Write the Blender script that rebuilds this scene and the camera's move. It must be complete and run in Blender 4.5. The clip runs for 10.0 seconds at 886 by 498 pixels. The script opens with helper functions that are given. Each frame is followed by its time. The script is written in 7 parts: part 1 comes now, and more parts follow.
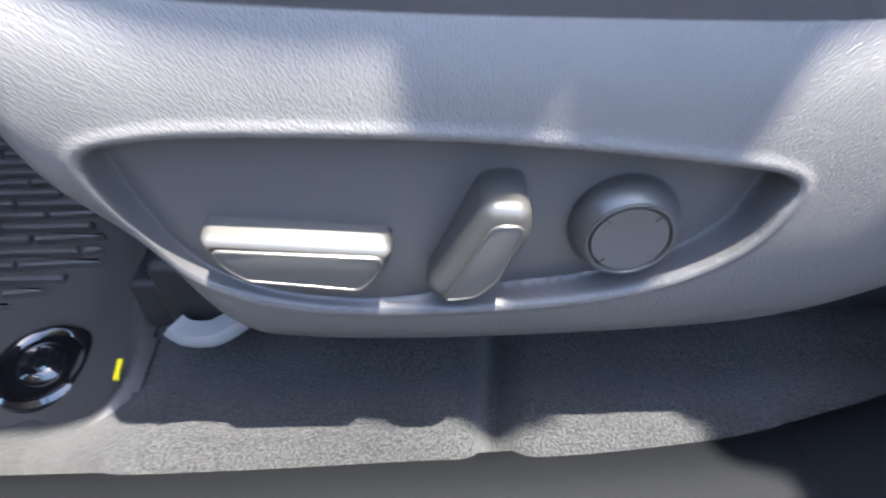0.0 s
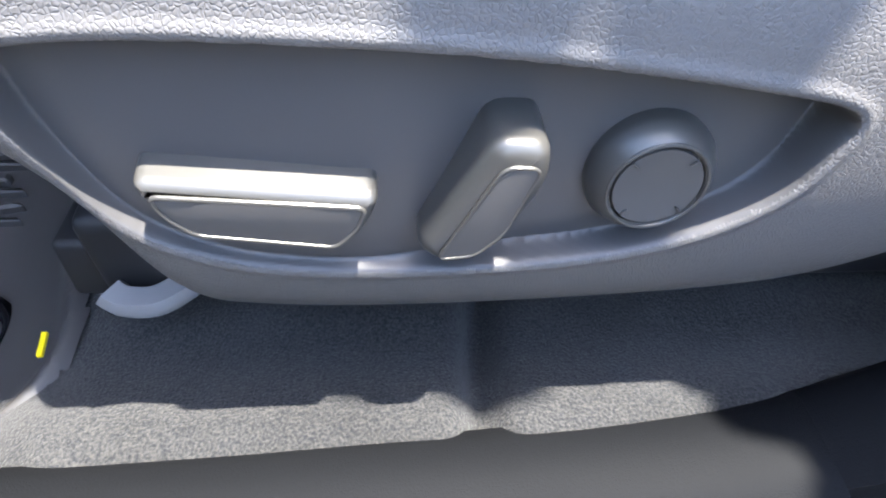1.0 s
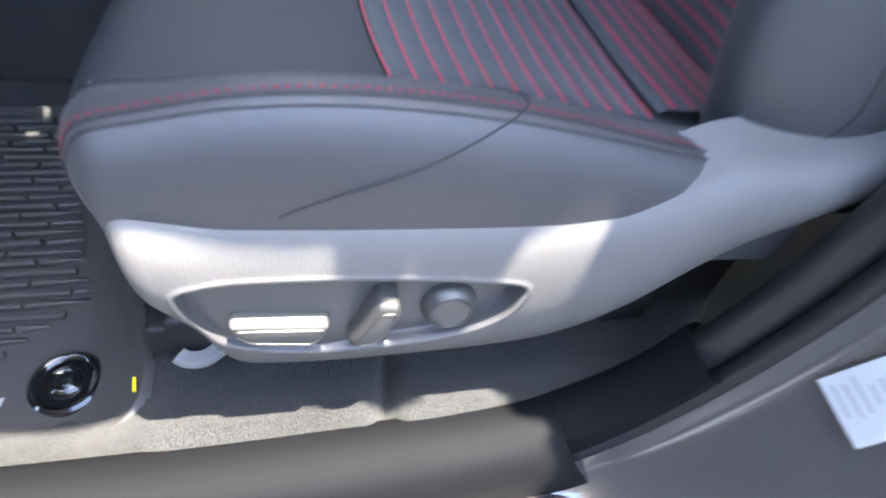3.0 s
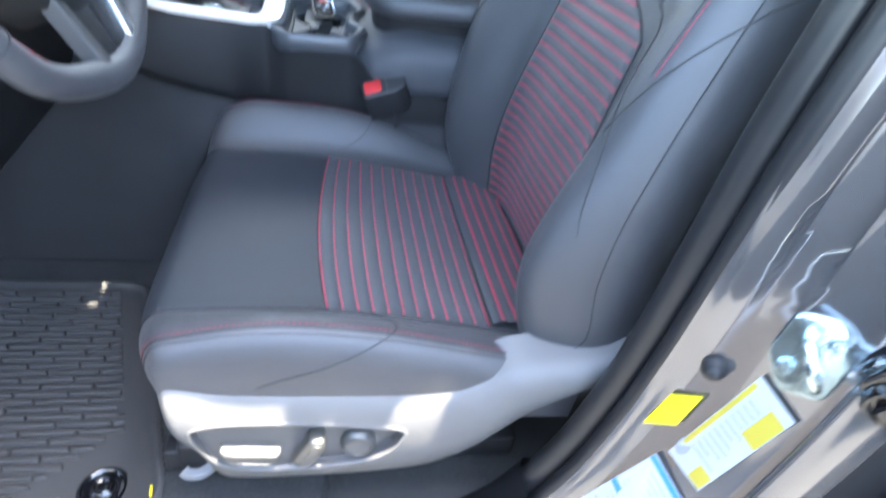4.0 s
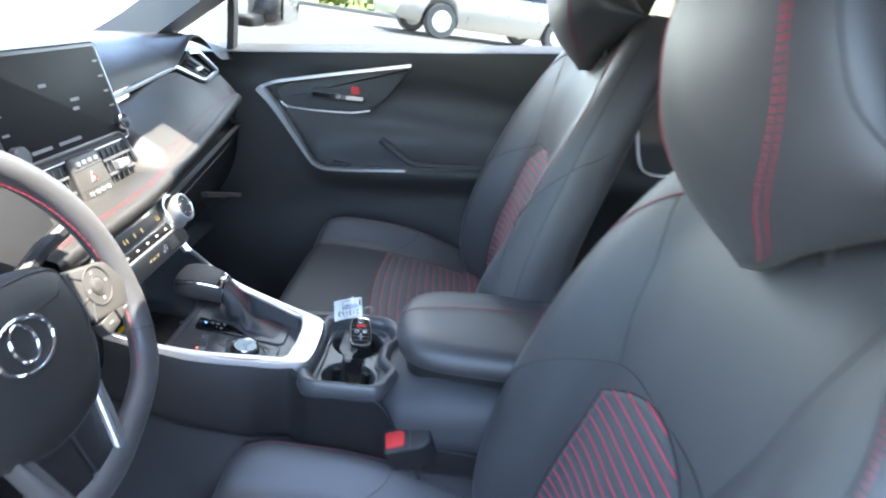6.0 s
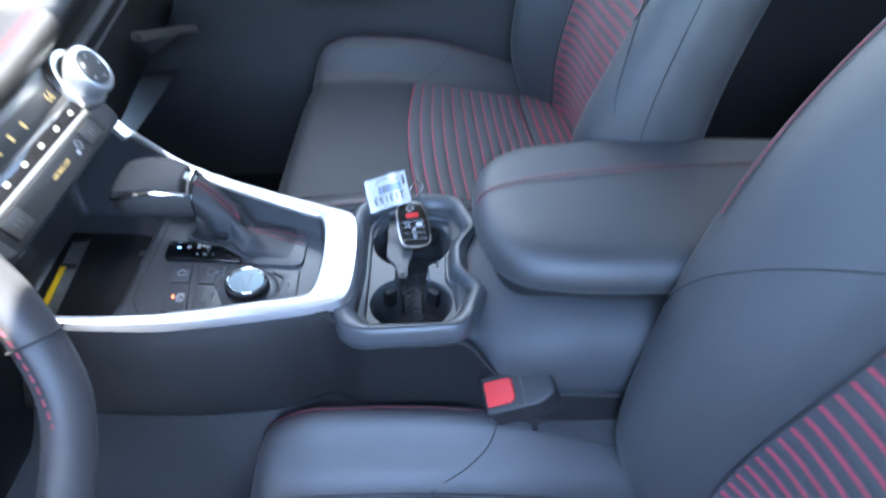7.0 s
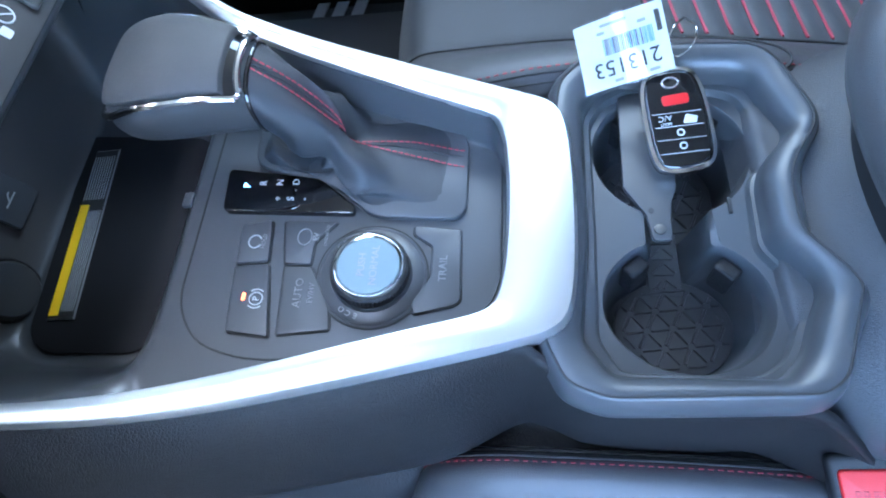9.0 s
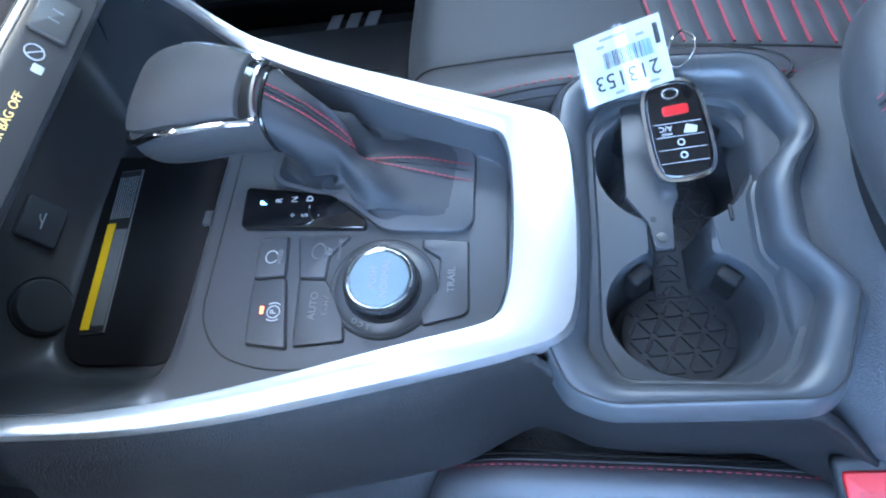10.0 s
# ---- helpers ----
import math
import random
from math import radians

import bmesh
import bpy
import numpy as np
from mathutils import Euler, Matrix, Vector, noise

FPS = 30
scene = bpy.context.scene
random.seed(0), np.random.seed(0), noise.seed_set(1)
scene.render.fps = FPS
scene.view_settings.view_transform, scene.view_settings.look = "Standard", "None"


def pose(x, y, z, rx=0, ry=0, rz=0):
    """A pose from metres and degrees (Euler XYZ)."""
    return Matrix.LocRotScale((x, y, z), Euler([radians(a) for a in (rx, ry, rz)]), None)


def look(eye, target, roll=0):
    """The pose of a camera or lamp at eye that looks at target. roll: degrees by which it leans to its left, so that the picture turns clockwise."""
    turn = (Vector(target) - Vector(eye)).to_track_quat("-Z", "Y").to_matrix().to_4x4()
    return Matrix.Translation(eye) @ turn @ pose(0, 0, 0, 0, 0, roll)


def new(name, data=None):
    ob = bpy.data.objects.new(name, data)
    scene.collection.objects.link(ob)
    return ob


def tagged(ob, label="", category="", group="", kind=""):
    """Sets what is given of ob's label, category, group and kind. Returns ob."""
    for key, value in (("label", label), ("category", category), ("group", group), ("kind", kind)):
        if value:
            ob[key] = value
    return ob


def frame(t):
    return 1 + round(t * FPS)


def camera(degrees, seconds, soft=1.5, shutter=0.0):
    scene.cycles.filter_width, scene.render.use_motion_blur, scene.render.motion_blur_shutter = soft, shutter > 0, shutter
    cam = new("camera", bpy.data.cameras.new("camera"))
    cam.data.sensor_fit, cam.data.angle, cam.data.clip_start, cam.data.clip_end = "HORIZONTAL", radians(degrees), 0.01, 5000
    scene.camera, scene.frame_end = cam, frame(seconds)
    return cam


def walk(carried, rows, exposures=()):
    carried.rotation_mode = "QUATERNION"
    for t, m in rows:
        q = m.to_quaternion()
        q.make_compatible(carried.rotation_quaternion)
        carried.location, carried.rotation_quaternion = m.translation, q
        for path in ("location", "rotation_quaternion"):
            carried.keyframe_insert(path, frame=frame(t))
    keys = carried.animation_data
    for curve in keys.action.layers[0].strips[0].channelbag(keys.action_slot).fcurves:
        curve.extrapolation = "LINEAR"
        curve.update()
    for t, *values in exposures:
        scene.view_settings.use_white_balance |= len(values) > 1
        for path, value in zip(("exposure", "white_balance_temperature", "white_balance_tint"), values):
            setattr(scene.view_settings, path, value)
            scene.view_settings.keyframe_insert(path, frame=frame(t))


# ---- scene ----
cam = camera(74.1, 10.0, 2.0, 0.5)
PATH = [
    (0, (-0.036, -0.778, 0.78), (0.018, 0.589, -0.678), 0.6),
    (0.5, (-0.041, -0.757, 0.75), (0.126, 0.551, -0.753), 4.2),
    (1, (-0.047, -0.758, 0.751), (0.162, 0.517, -0.775), 5.9),
    (1.5, (-0.045, -0.757, 0.751), (0.203, 0.499, -0.786), 7.0),
    (2, (-0.045, -0.759, 0.757), (0.249, 0.474, -0.79), 8.4),
    (2.2, (-0.062, -0.754, 0.78), (0.317, 0.355, -0.841), 11.2),
    (3.3, (-0.043, -0.91, 1.035), (0.356, 0.417, -0.407), 11.4),
    (3.5, (-0.038, -0.946, 1.075), (0.361, 0.452, -0.299), 11.8),
    (4, (-0.01, -1.005, 1.213), (0.393, 0.517, -0.02), 10.6),
    (4.5, (0.02, -1.033, 1.271), (0.442, 0.653, 0.282), 7.0),
    (5, (0.051, -1.027, 1.367), (0.435, 0.77, 0.578), 6.1),
    (5.2, (0.063, -1.016, 1.393), (0.405, 0.823, 0.685), 6.6),
    (6.3, (0.039, -0.693, 1.413), (0.072, 1.121, 0.572), 8.0),
    (6.5, (0.018, -0.624, 1.391), (0.049, 1.116, 0.405), 6.6),
    (7, (-0.017, -0.452, 1.3), (0.08, 1.049, -0.019), 1.4),
    (7.5, (-0.032, -0.359, 1.229), (-0.018, 0.945, -0.288), -2.3),
    (8, (-0.074, -0.246, 1.192), (-0.215, 0.868, -0.463), -6.7),
    (8.5, (-0.099, -0.174, 1.159), (-0.348, 0.79, -0.575), -12.5),
    (9, (-0.098, -0.156, 1.155), (-0.409, 0.762, -0.595), -17.4),
    (9.5, (-0.09, -0.153, 1.163), (-0.437, 0.756, -0.584), -20.1),
    (10, (-0.089, -0.156, 1.167), (-0.468, 0.763, -0.568), -21.8),
]
walk(cam, [(t, look(eye, target, roll)) for t, eye, target, roll in PATH],
     exposures=[(0, 3.66, 6400, 11), (1.0, 3.7, 6400, 11), (2.0, 3.7, 6400, 11), (3.5, 4.55, 6900, 10), (4.5, 4.9, 6700, 4), (5.2, 4.6, 6900, 6),
                (6.5, 4.5, 6500, 9), (7.5, 5.35, 5700, 7), (9.0, 5.35, 5600, 3), (10.0, 5.35, 5600, 3)])

# ---- light ----
world = bpy.data.worlds.new("sky")
scene.world = world
world.use_nodes = True
wn, wl = world.node_tree.nodes, world.node_tree.links
SUN = Vector((0.20, -0.03, 1.0)).normalized()
sky = wn.new("ShaderNodeTexSky")
sky.sky_type, sky.sun_disc = "NISHITA", False
sky.sun_elevation = math.asin(SUN.z)
sky.sun_rotation = math.atan2(SUN.x, SUN.y)
wn["Background"].inputs["Strength"].default_value = 0.15
wl.new(sky.outputs[0], wn["Background"].inputs["Color"])
sun = new("sun", bpy.data.lights.new("sun", "SUN"))
sun.data.energy, sun.data.angle, sun.data.color = 2.8, radians(0.6), (1.0, 0.95, 0.86)
sun.matrix_world = look(SUN * 10, (0, 0, 0))
# area lamps added at the passenger side's window openings to strengthen the sky's light
for wx, wz, width, power in ((-0.17, 1.47, 0.62, 0.38), (0.88, 1.50, 0.70, 0.25)):
    lamp = new("window_fill", bpy.data.lights.new("window_fill", "AREA"))
    lamp.data.shape, lamp.data.size, lamp.data.size_y = "RECTANGLE", width, 0.26
    lamp.data.energy, lamp.data.color = power, (0.86, 0.93, 1.0)
    lamp.matrix_world = look((wx, 0.79, wz), (wx, 0.0, wz - 0.35))


# ---- materials ----
def material(name, base, rough=0.5, metal=0.0, spec=0.5, grain=0.0, grain_scale=600.0, kind="noise",
             vary=0.12, vary_scale=9.0, rough_vary=0.08, coat=0.0, second=None, sheen=0.0):
    m = bpy.data.materials.new(name)
    m.use_nodes = True
    n, k = m.node_tree.nodes, m.node_tree.links
    p = n["Principled BSDF"]
    p.inputs["Metallic"].default_value = metal
    p.inputs["Specular IOR Level"].default_value = spec
    p.inputs["Coat Weight"].default_value = coat
    p.inputs["Coat Roughness"].default_value = 0.05
    p.inputs["Sheen Weight"].default_value = sheen
    co = n.new("ShaderNodeTexCoord")
    big = n.new("ShaderNodeTexNoise")
    big.inputs["Scale"].default_value = vary_scale
    big.inputs["Detail"].default_value = 5
    k.new(co.outputs["Object"], big.inputs["Vector"])
    fine = n.new("ShaderNodeTexVoronoi" if kind == "leather" else "ShaderNodeTexNoise")
    fine.inputs["Scale"].default_value = grain_scale
    if kind == "leather":
        fine.feature = "DISTANCE_TO_EDGE"
        warp = n.new("ShaderNodeTexNoise")
        warp.inputs["Scale"].default_value = grain_scale * 0.6
        mix = n.new("ShaderNodeMix")
        mix.data_type = "VECTOR"
        mix.inputs["Factor"].default_value = 0.0012
        k.new(co.outputs["Object"], warp.inputs["Vector"])
        k.new(co.outputs["Object"], mix.inputs[4])
        k.new(warp.outputs["Color"], mix.inputs[5])
        k.new(mix.outputs[1], fine.inputs["Vector"])
        ramp = n.new("ShaderNodeMapRange")
        ramp.inputs["From Max"].default_value = 0.22
        k.new(fine.outputs["Distance"], ramp.inputs["Value"])
        height = ramp.outputs["Result"]
    else:
        fine.inputs["Detail"].default_value = 3
        k.new(co.outputs["Object"], fine.inputs["Vector"])
        height = fine.outputs[0]
    tone = n.new("ShaderNodeMapRange")
    tone.inputs["To Min"].default_value, tone.inputs["To Max"].default_value = 1 - vary, 1 + vary
    k.new(big.outputs[0], tone.inputs["Value"])
    col = n.new("ShaderNodeMix")
    col.data_type, col.blend_type = "RGBA", "MULTIPLY"
    col.inputs["Factor"].default_value = 1.0
    col.inputs[6].default_value = (*base, 1)
    k.new(tone.outputs["Result"], col.inputs[7])
    if second:
        two = n.new("ShaderNodeMix")
        two.data_type = "RGBA"
        two.inputs[6].default_value, two.inputs[7].default_value = (*base, 1), (*second, 1)
        sharp = n.new("ShaderNodeMapRange")
        sharp.inputs["From Min"].default_value, sharp.inputs["From Max"].default_value = 0.36, 0.72
        k.new(fine.outputs[0], sharp.inputs["Value"])
        k.new(sharp.outputs["Result"], two.inputs["Factor"])
        k.new(two.outputs[2], col.inputs[6])
    k.new(col.outputs[2], p.inputs["Base Color"])
    rr = n.new("ShaderNodeMapRange")
    rr.inputs["To Min"].default_value, rr.inputs["To Max"].default_value = max(0.02, rough - rough_vary), min(1, rough + rough_vary)
    k.new(big.outputs[0], rr.inputs["Value"])
    k.new(rr.outputs["Result"], p.inputs["Roughness"])
    if grain:
        b = n.new("ShaderNodeBump")
        b.inputs["Strength"].default_value = 1.0
        b.inputs["Distance"].default_value = grain
        k.new(height, b.inputs["Height"])
        k.new(b.outputs["Normal"], p.inputs["Normal"])
    return m


def glow(name, colour, strength):
    m = bpy.data.materials.new(name)
    m.use_nodes = True
    p = m.node_tree.nodes["Principled BSDF"]
    p.inputs["Base Color"].default_value = (*colour, 1)
    p.inputs["Emission Color"].default_value = (*colour, 1)
    p.inputs["Emission Strength"].default_value = strength
    return m


def pane(name, tint=(0.9, 0.95, 0.93), gloss=0.08):
    m = bpy.data.materials.new(name)
    m.use_nodes = True
    n, k = m.node_tree.nodes, m.node_tree.links
    n.remove(n["Principled BSDF"])
    a, b, x = n.new("ShaderNodeBsdfTransparent"), n.new("ShaderNodeBsdfGlossy"), n.new("ShaderNodeMixShader")
    a.inputs["Color"].default_value = (*tint, 1)
    b.inputs["Roughness"].default_value = 0.02
    x.inputs["Fac"].default_value = gloss
    k.new(a.outputs[0], x.inputs[1])
    k.new(b.outputs[0], x.inputs[2])
    k.new(x.outputs[0], n["Material Output"].inputs["Surface"])
    return m


LEATHER = material("black leatherette", (0.037, 0.037, 0.040), 0.44, spec=0.6, grain=0.00007, grain_scale=900, kind="leather", vary=0.15, sheen=0.05)
# darker leatherette; on the cushion's top its darkness stands in for shade
CENTRE = material("matt black leatherette, darkened", (0.022, 0.025, 0.030), 0.55, spec=0.5, grain=0.00007, grain_scale=900, kind="leather", vary=0.15)
LEATHER2 = material("grey leatherette", (0.042, 0.042, 0.043), 0.55, spec=0.4, grain=0.00008, grain_scale=900, kind="leather", vary=0.12)
RIB = material("quilted insert fabric", (0.033, 0.035, 0.039), 0.62, grain=0.00012, grain_scale=2200, vary=0.2, vary_scale=60, sheen=0.15)
RED = material("red stitching thread", (0.36, 0.036, 0.064), 0.6, grain=0.0001, grain_scale=2500, vary=0.25, vary_scale=300)
SEAM = material("seam shadow thread", (0.020, 0.020, 0.021), 0.7)
SHIELD = material("grained grey plastic", (0.104, 0.100, 0.097), 0.46, grain=0.00013, grain_scale=720, kind="leather", vary=0.10)
PANEL = material("smooth grey plastic", (0.058, 0.056, 0.056), 0.42, grain=0.00002, grain_scale=1600, vary=0.06)
SWITCH = material("satin metallic switch plastic", (0.090, 0.087, 0.080), 0.38, metal=0.45, grain=0.00001, grain_scale=3000, vary=0.05)
SWITCHF = material("dark switch face plastic", (0.066, 0.064, 0.062), 0.55, metal=0.1, vary=0.06)
CHROME = material("satin silver trim", (0.72, 0.73, 0.74), 0.30, metal=0.9, vary=0.03, rough_vary=0.05)
BRIGHT = material("polished chrome", (0.80, 0.80, 0.80), 0.10, metal=1.0, vary=0.02)
DECK = material("dark console plastic", (0.052, 0.055, 0.060), 0.36, grain=0.00003, grain_scale=1500, vary=0.10)
SOFT = material("soft grained console trim", (0.009, 0.009, 0.010), 0.50, spec=0.30, grain=0.00015, grain_scale=650, kind="leather", vary=0.10)
# trim of the console sides, lightened for the sky light on its shoulder
GRAINED = material("coarse grained console trim, lightened", (0.036, 0.038, 0.043), 0.44, spec=0.5, grain=0.00012, grain_scale=900, kind="leather", vary=0.12)
POD = material("warm grey switch plastic", (0.042, 0.040, 0.038), 0.42, grain=0.00002, grain_scale=1600, vary=0.06)
INK = material("satin black panel plastic", (0.007, 0.007, 0.008), 0.38, spec=0.3, vary=0.05)
COVER = material("grained airbag cover vinyl", (0.017, 0.0165, 0.016), 0.50, spec=0.4, grain=0.0001, grain_scale=700, kind="leather", vary=0.08)
DASHPAD = material("dull dash leatherette", (0.0115, 0.0110, 0.0107), 0.46, spec=0.5, grain=0.0001, grain_scale=800, kind="leather", vary=0.1)
BLACK = material("matt black plastic", (0.012, 0.012, 0.013), 0.55, vary=0.15)
GLOSSY = material("gloss black plastic", (0.006, 0.006, 0.007), 0.06, vary=0.05, rough_vary=0.02, coat=0.5)
RUBBER = material("black rubber", (0.045, 0.045, 0.047), 0.42, grain=0.00002, grain_scale=1200, vary=0.15)
MAT = material("moulded rubber mat", (0.046, 0.044, 0.043), 0.52, grain=0.00006, grain_scale=1400, vary=0.14)
CARPET = material("speckled carpet", (0.015, 0.016, 0.018), 0.95, spec=0.1, grain=0.0012, grain_scale=800, vary=0.35, vary_scale=25, second=(0.052, 0.051, 0.048), sheen=0.1)
CARPET2 = material("dark carpet", (0.036, 0.036, 0.038), 0.95, spec=0.1, grain=0.0008, grain_scale=500, vary=0.2)
PAINT = material("dark grey metallic paint", (0.17, 0.16, 0.156), 0.10, metal=0.7, grain=0.0, vary=0.05, coat=1.0)
SILL = material("grained sill plastic", (0.0045, 0.005, 0.006), 0.72, spec=0.12, grain=0.00006, grain_scale=700, kind="leather", vary=0.1)
HEAD = material("grey headliner cloth", (0.50, 0.495, 0.48), 0.9, grain=0.0003, grain_scale=900)
GREYTRIM = material("grey door trim", (0.035, 0.035, 0.036), 0.55, grain=0.0001, grain_scale=700, kind="leather")
TAGPAPER = material("white tag paper", (0.52, 0.53, 0.53), 0.6, vary=0.05)
WHITE = material("white label paper", (0.36, 0.37, 0.37), 0.55, vary=0.05)
INK = material("black print", (0.02, 0.02, 0.02), 0.6)
GREYINK = material("grey print", (0.24, 0.24, 0.25), 0.6)
BLUE = material("blue print", (0.03, 0.18, 0.50), 0.5)
PRINT = material("dim grey print", (0.17, 0.17, 0.175), 0.6)
TRAYMAT = material("dull black tray rubber", (0.012, 0.012, 0.014), 0.85, spec=0.2, vary=0.15)
AMBER = material("amber warning strip", (1.0, 0.62, 0.01), 0.45, vary=0.05)
YELLOW = material("yellow sticker", (0.85, 0.66, 0.01), 0.45, vary=0.06)
OLIVE = material("olive print", (0.38, 0.30, 0.03), 0.5)
LETTER = material("pale printed marking", (0.42, 0.43, 0.44), 0.5)
THREAD = material("dark red thread", (0.28, 0.022, 0.040), 0.6)
ICE = material("brushed dial cap", (0.15, 0.20, 0.225), 0.38, metal=0.35, vary=0.06)
ZINC = material("zinc plated steel", (0.52, 0.64, 0.68), 0.22, metal=1.0, grain=0.0004, grain_scale=220, vary=0.2, vary_scale=60)
BUCKLE = material("red buckle plastic", (0.496, 0.0135, 0.0158), 0.38, vary=0.08)
RUBBERSEAL = material("weatherstrip rubber", (0.012, 0.012, 0.013), 0.34, grain=0.00003, grain_scale=900, vary=0.2)
SCREEN = material("dark screen glass", (0.010, 0.010, 0.011), 0.45, spec=0.06, vary=0.05)
GLASS = pane("tinted side window glass", (0.36, 0.38, 0.37))
PRIVACY = pane("dark privacy glass", (0.10, 0.11, 0.10))
TINTED = pane("clear windscreen glass", (0.93, 0.95, 0.94), 0.05)
CLEAR = pane("clear plastic sleeve", (0.97, 0.97, 0.96), 0.06)
LEDRED = glow("red indicator", (1.0, 0.12, 0.04), 0.25)
LEDBLUE = glow("blue indicator", (0.15, 0.4, 1.0), 0.4)
DIGITS = glow("lit display digits", (0.85, 0.60, 0.22), 0.018)


# ---- builders ----
def part(name, bm, mat, parent=None, label="", smooth=40):
    me = bpy.data.meshes.new(name)
    bmesh.ops.recalc_face_normals(bm, faces=bm.faces)
    bm.to_mesh(me)
    bm.free()
    for m in (mat if isinstance(mat, (list, tuple)) else [mat]):
        me.materials.append(m)
    if smooth:
        me.polygons.foreach_set("use_smooth", [True] * len(me.polygons))
        me.set_sharp_from_angle(angle=radians(smooth))
    ob = new(name, me)
    if parent:
        ob.parent = parent
    if label:
        ob["label"] = label
    return ob


def thing(name, label, category, group="", kind="", at=(0, 0, 0)):
    ob = new(name)
    ob.location = at
    ob.empty_display_size = 0.05
    return tagged(ob, label, category, group, kind)


def smooth_loop(pts, n=3, closed=True):
    """Chaikin rounding of a polygon."""
    p = [Vector(q) for q in pts]
    for _ in range(n):
        out = []
        m = len(p)
        for i in range(m if closed else m - 1):
            a, b = p[i], p[(i + 1) % m]
            out += [a.lerp(b, 0.25), a.lerp(b, 0.75)]
        if not closed:
            out = [p[0]] + out[1:-1] + [p[-1]]
        p = out
    return p


def round_poly(pts, r, n=5):
    """A polygon with corners rounded by the radius r."""
    out = []
    m = len(pts)
    for i in range(m):
        a, b, c = (Vector(pts[(i + j) % m]) for j in (-1, 0, 1))
        u, v = (a - b), (c - b)
        d = min(r, u.length * 0.48, v.length * 0.48)
        s, e = b + u.normalized() * d, b + v.normalized() * d
        for j in range(n + 1):
            t = j / n
            out.append(s * (1 - t) ** 2 + b * 2 * t * (1 - t) + e * t * t)
    return out


def rect(w, h, r=0.0, cx=0.0, cy=0.0, n=4):
    q = [(cx - w / 2, cy - h / 2), (cx + w / 2, cy - h / 2), (cx + w / 2, cy + h / 2), (cx - w / 2, cy + h / 2)]
    return round_poly(q, r, n) if r else [Vector(p) for p in q]


def disc(r, n=32, cx=0.0, cy=0.0, ry=None):
    return [Vector((cx + r * math.cos(i * math.tau / n), cy + (ry or r) * math.sin(i * math.tau / n))) for i in range(n)]


def inset(poly, d):
    """The polygon moved inwards by d."""
    m = len(poly)
    area = sum(poly[i].x * poly[(i + 1) % m].y - poly[(i + 1) % m].x * poly[i].y for i in range(m))
    sgn = 1 if area > 0 else -1
    out = []
    for i in range(m):
        a, b, c = poly[i - 1], poly[i], poly[(i + 1) % m]
        e, f = (b - a), (c - b)
        n1 = Vector((-e.y, e.x)).normalized() if e.length else Vector((0, 0))
        n2 = Vector((-f.y, f.x)).normalized() if f.length else Vector((0, 0))
        nn = n1 + n2
        if nn.length < 1e-6:
            nn = n1
        nn.normalize()
        k = max(0.5, nn.dot(n1)) if n1.length else 1
        out.append(b + nn * (sgn * d / k))
    return out


def rings(bm, loops, cap0=False, cap1=False, closed=True):
    """Joins loops of points with faces."""
    vs = [[bm.verts.new(p) for p in lp] for lp in loops]
    for a, b in zip(vs, vs[1:]):
        m = len(a)
        for i in range(m if closed else m - 1):
            j = (i + 1) % m
            bm.faces.new((a[i], a[j], b[j], b[i]))
    if cap0:
        bm.faces.new(vs[0][::-1])
    if cap1:
        bm.faces.new(vs[-1])
    return bm


def plate(outline, h0, h1, b=0.001, f=None, bm=None, steps=3, bottom=True):
    """A plate with a rounded upper edge. f maps (a, b, h) to the world."""
    bm = bm or bmesh.new()
    f = f or (lambda a, c, h: Vector((a, c, h)))
    outline = [Vector(p) for p in outline]
    loops = [[f(p.x, p.y, h0) for p in outline]]
    for i in range(steps + 1):
        t = i / steps * math.pi / 2
        q = inset(outline, b * (1 - math.cos(t))) if i else outline
        loops.append([f(p.x, p.y, h1 - b + b * math.sin(t)) for p in q])
    return rings(bm, loops, cap0=bottom, cap1=True)


def sweep(path, profile, bm=None, closed=False, up=(0, 0, 1), caps=True, scale=None):
    """A profile carried along a path. profile: (side, up) pairs, or a radius."""
    bm = bm or bmesh.new()
    if isinstance(profile, (int, float)):
        r = profile
        profile = [(r * math.cos(i * math.tau / 8), r * math.sin(i * math.tau / 8)) for i in range(8)]
    path = [Vector(p) for p in path]
    n = len(path)
    loops = []
    for i, p in enumerate(path):
        a = path[i - 1] if (closed or i) else p
        b = path[(i + 1) % n] if (closed or i < n - 1) else p
        t = (b - a).normalized()
        side = t.cross(Vector(up))
        side = side.normalized() if side.length > 1e-5 else Vector((1, 0, 0))
        u = side.cross(t).normalized()
        s = scale[i] if scale else 1.0
        loops.append([p + side * (x * s) + u * (y * s) for x, y in profile])
    if closed:
        loops.append(loops[0])
        vs = [[bm.verts.new(q) for q in lp] for lp in loops[:-1]]
        vs.append(vs[0])
        for a, b in zip(vs, vs[1:]):
            for i in range(len(a)):
                j = (i + 1) % len(a)
                bm.faces.new((a[i], a[j], b[j], b[i]))
        return bm
    return rings(bm, loops, cap0=caps, cap1=caps)


def patch(fn, us, vs, bm=None, index=None, keep=None):
    """A grid of points fn(u, v)."""
    bm = bm or bmesh.new()
    g = [[bm.verts.new(fn(u, v)) for u in us] for v in vs]
    for j in range(len(vs) - 1):
        for i in range(len(us) - 1):
            u, v = (us[i] + us[i + 1]) / 2, (vs[j] + vs[j + 1]) / 2
            if keep and not keep(u, v):
                continue
            fc = bm.faces.new((g[j][i], g[j][i + 1], g[j + 1][i + 1], g[j + 1][i]))
            if index:
                fc.material_index = index(u, v)
    return bm


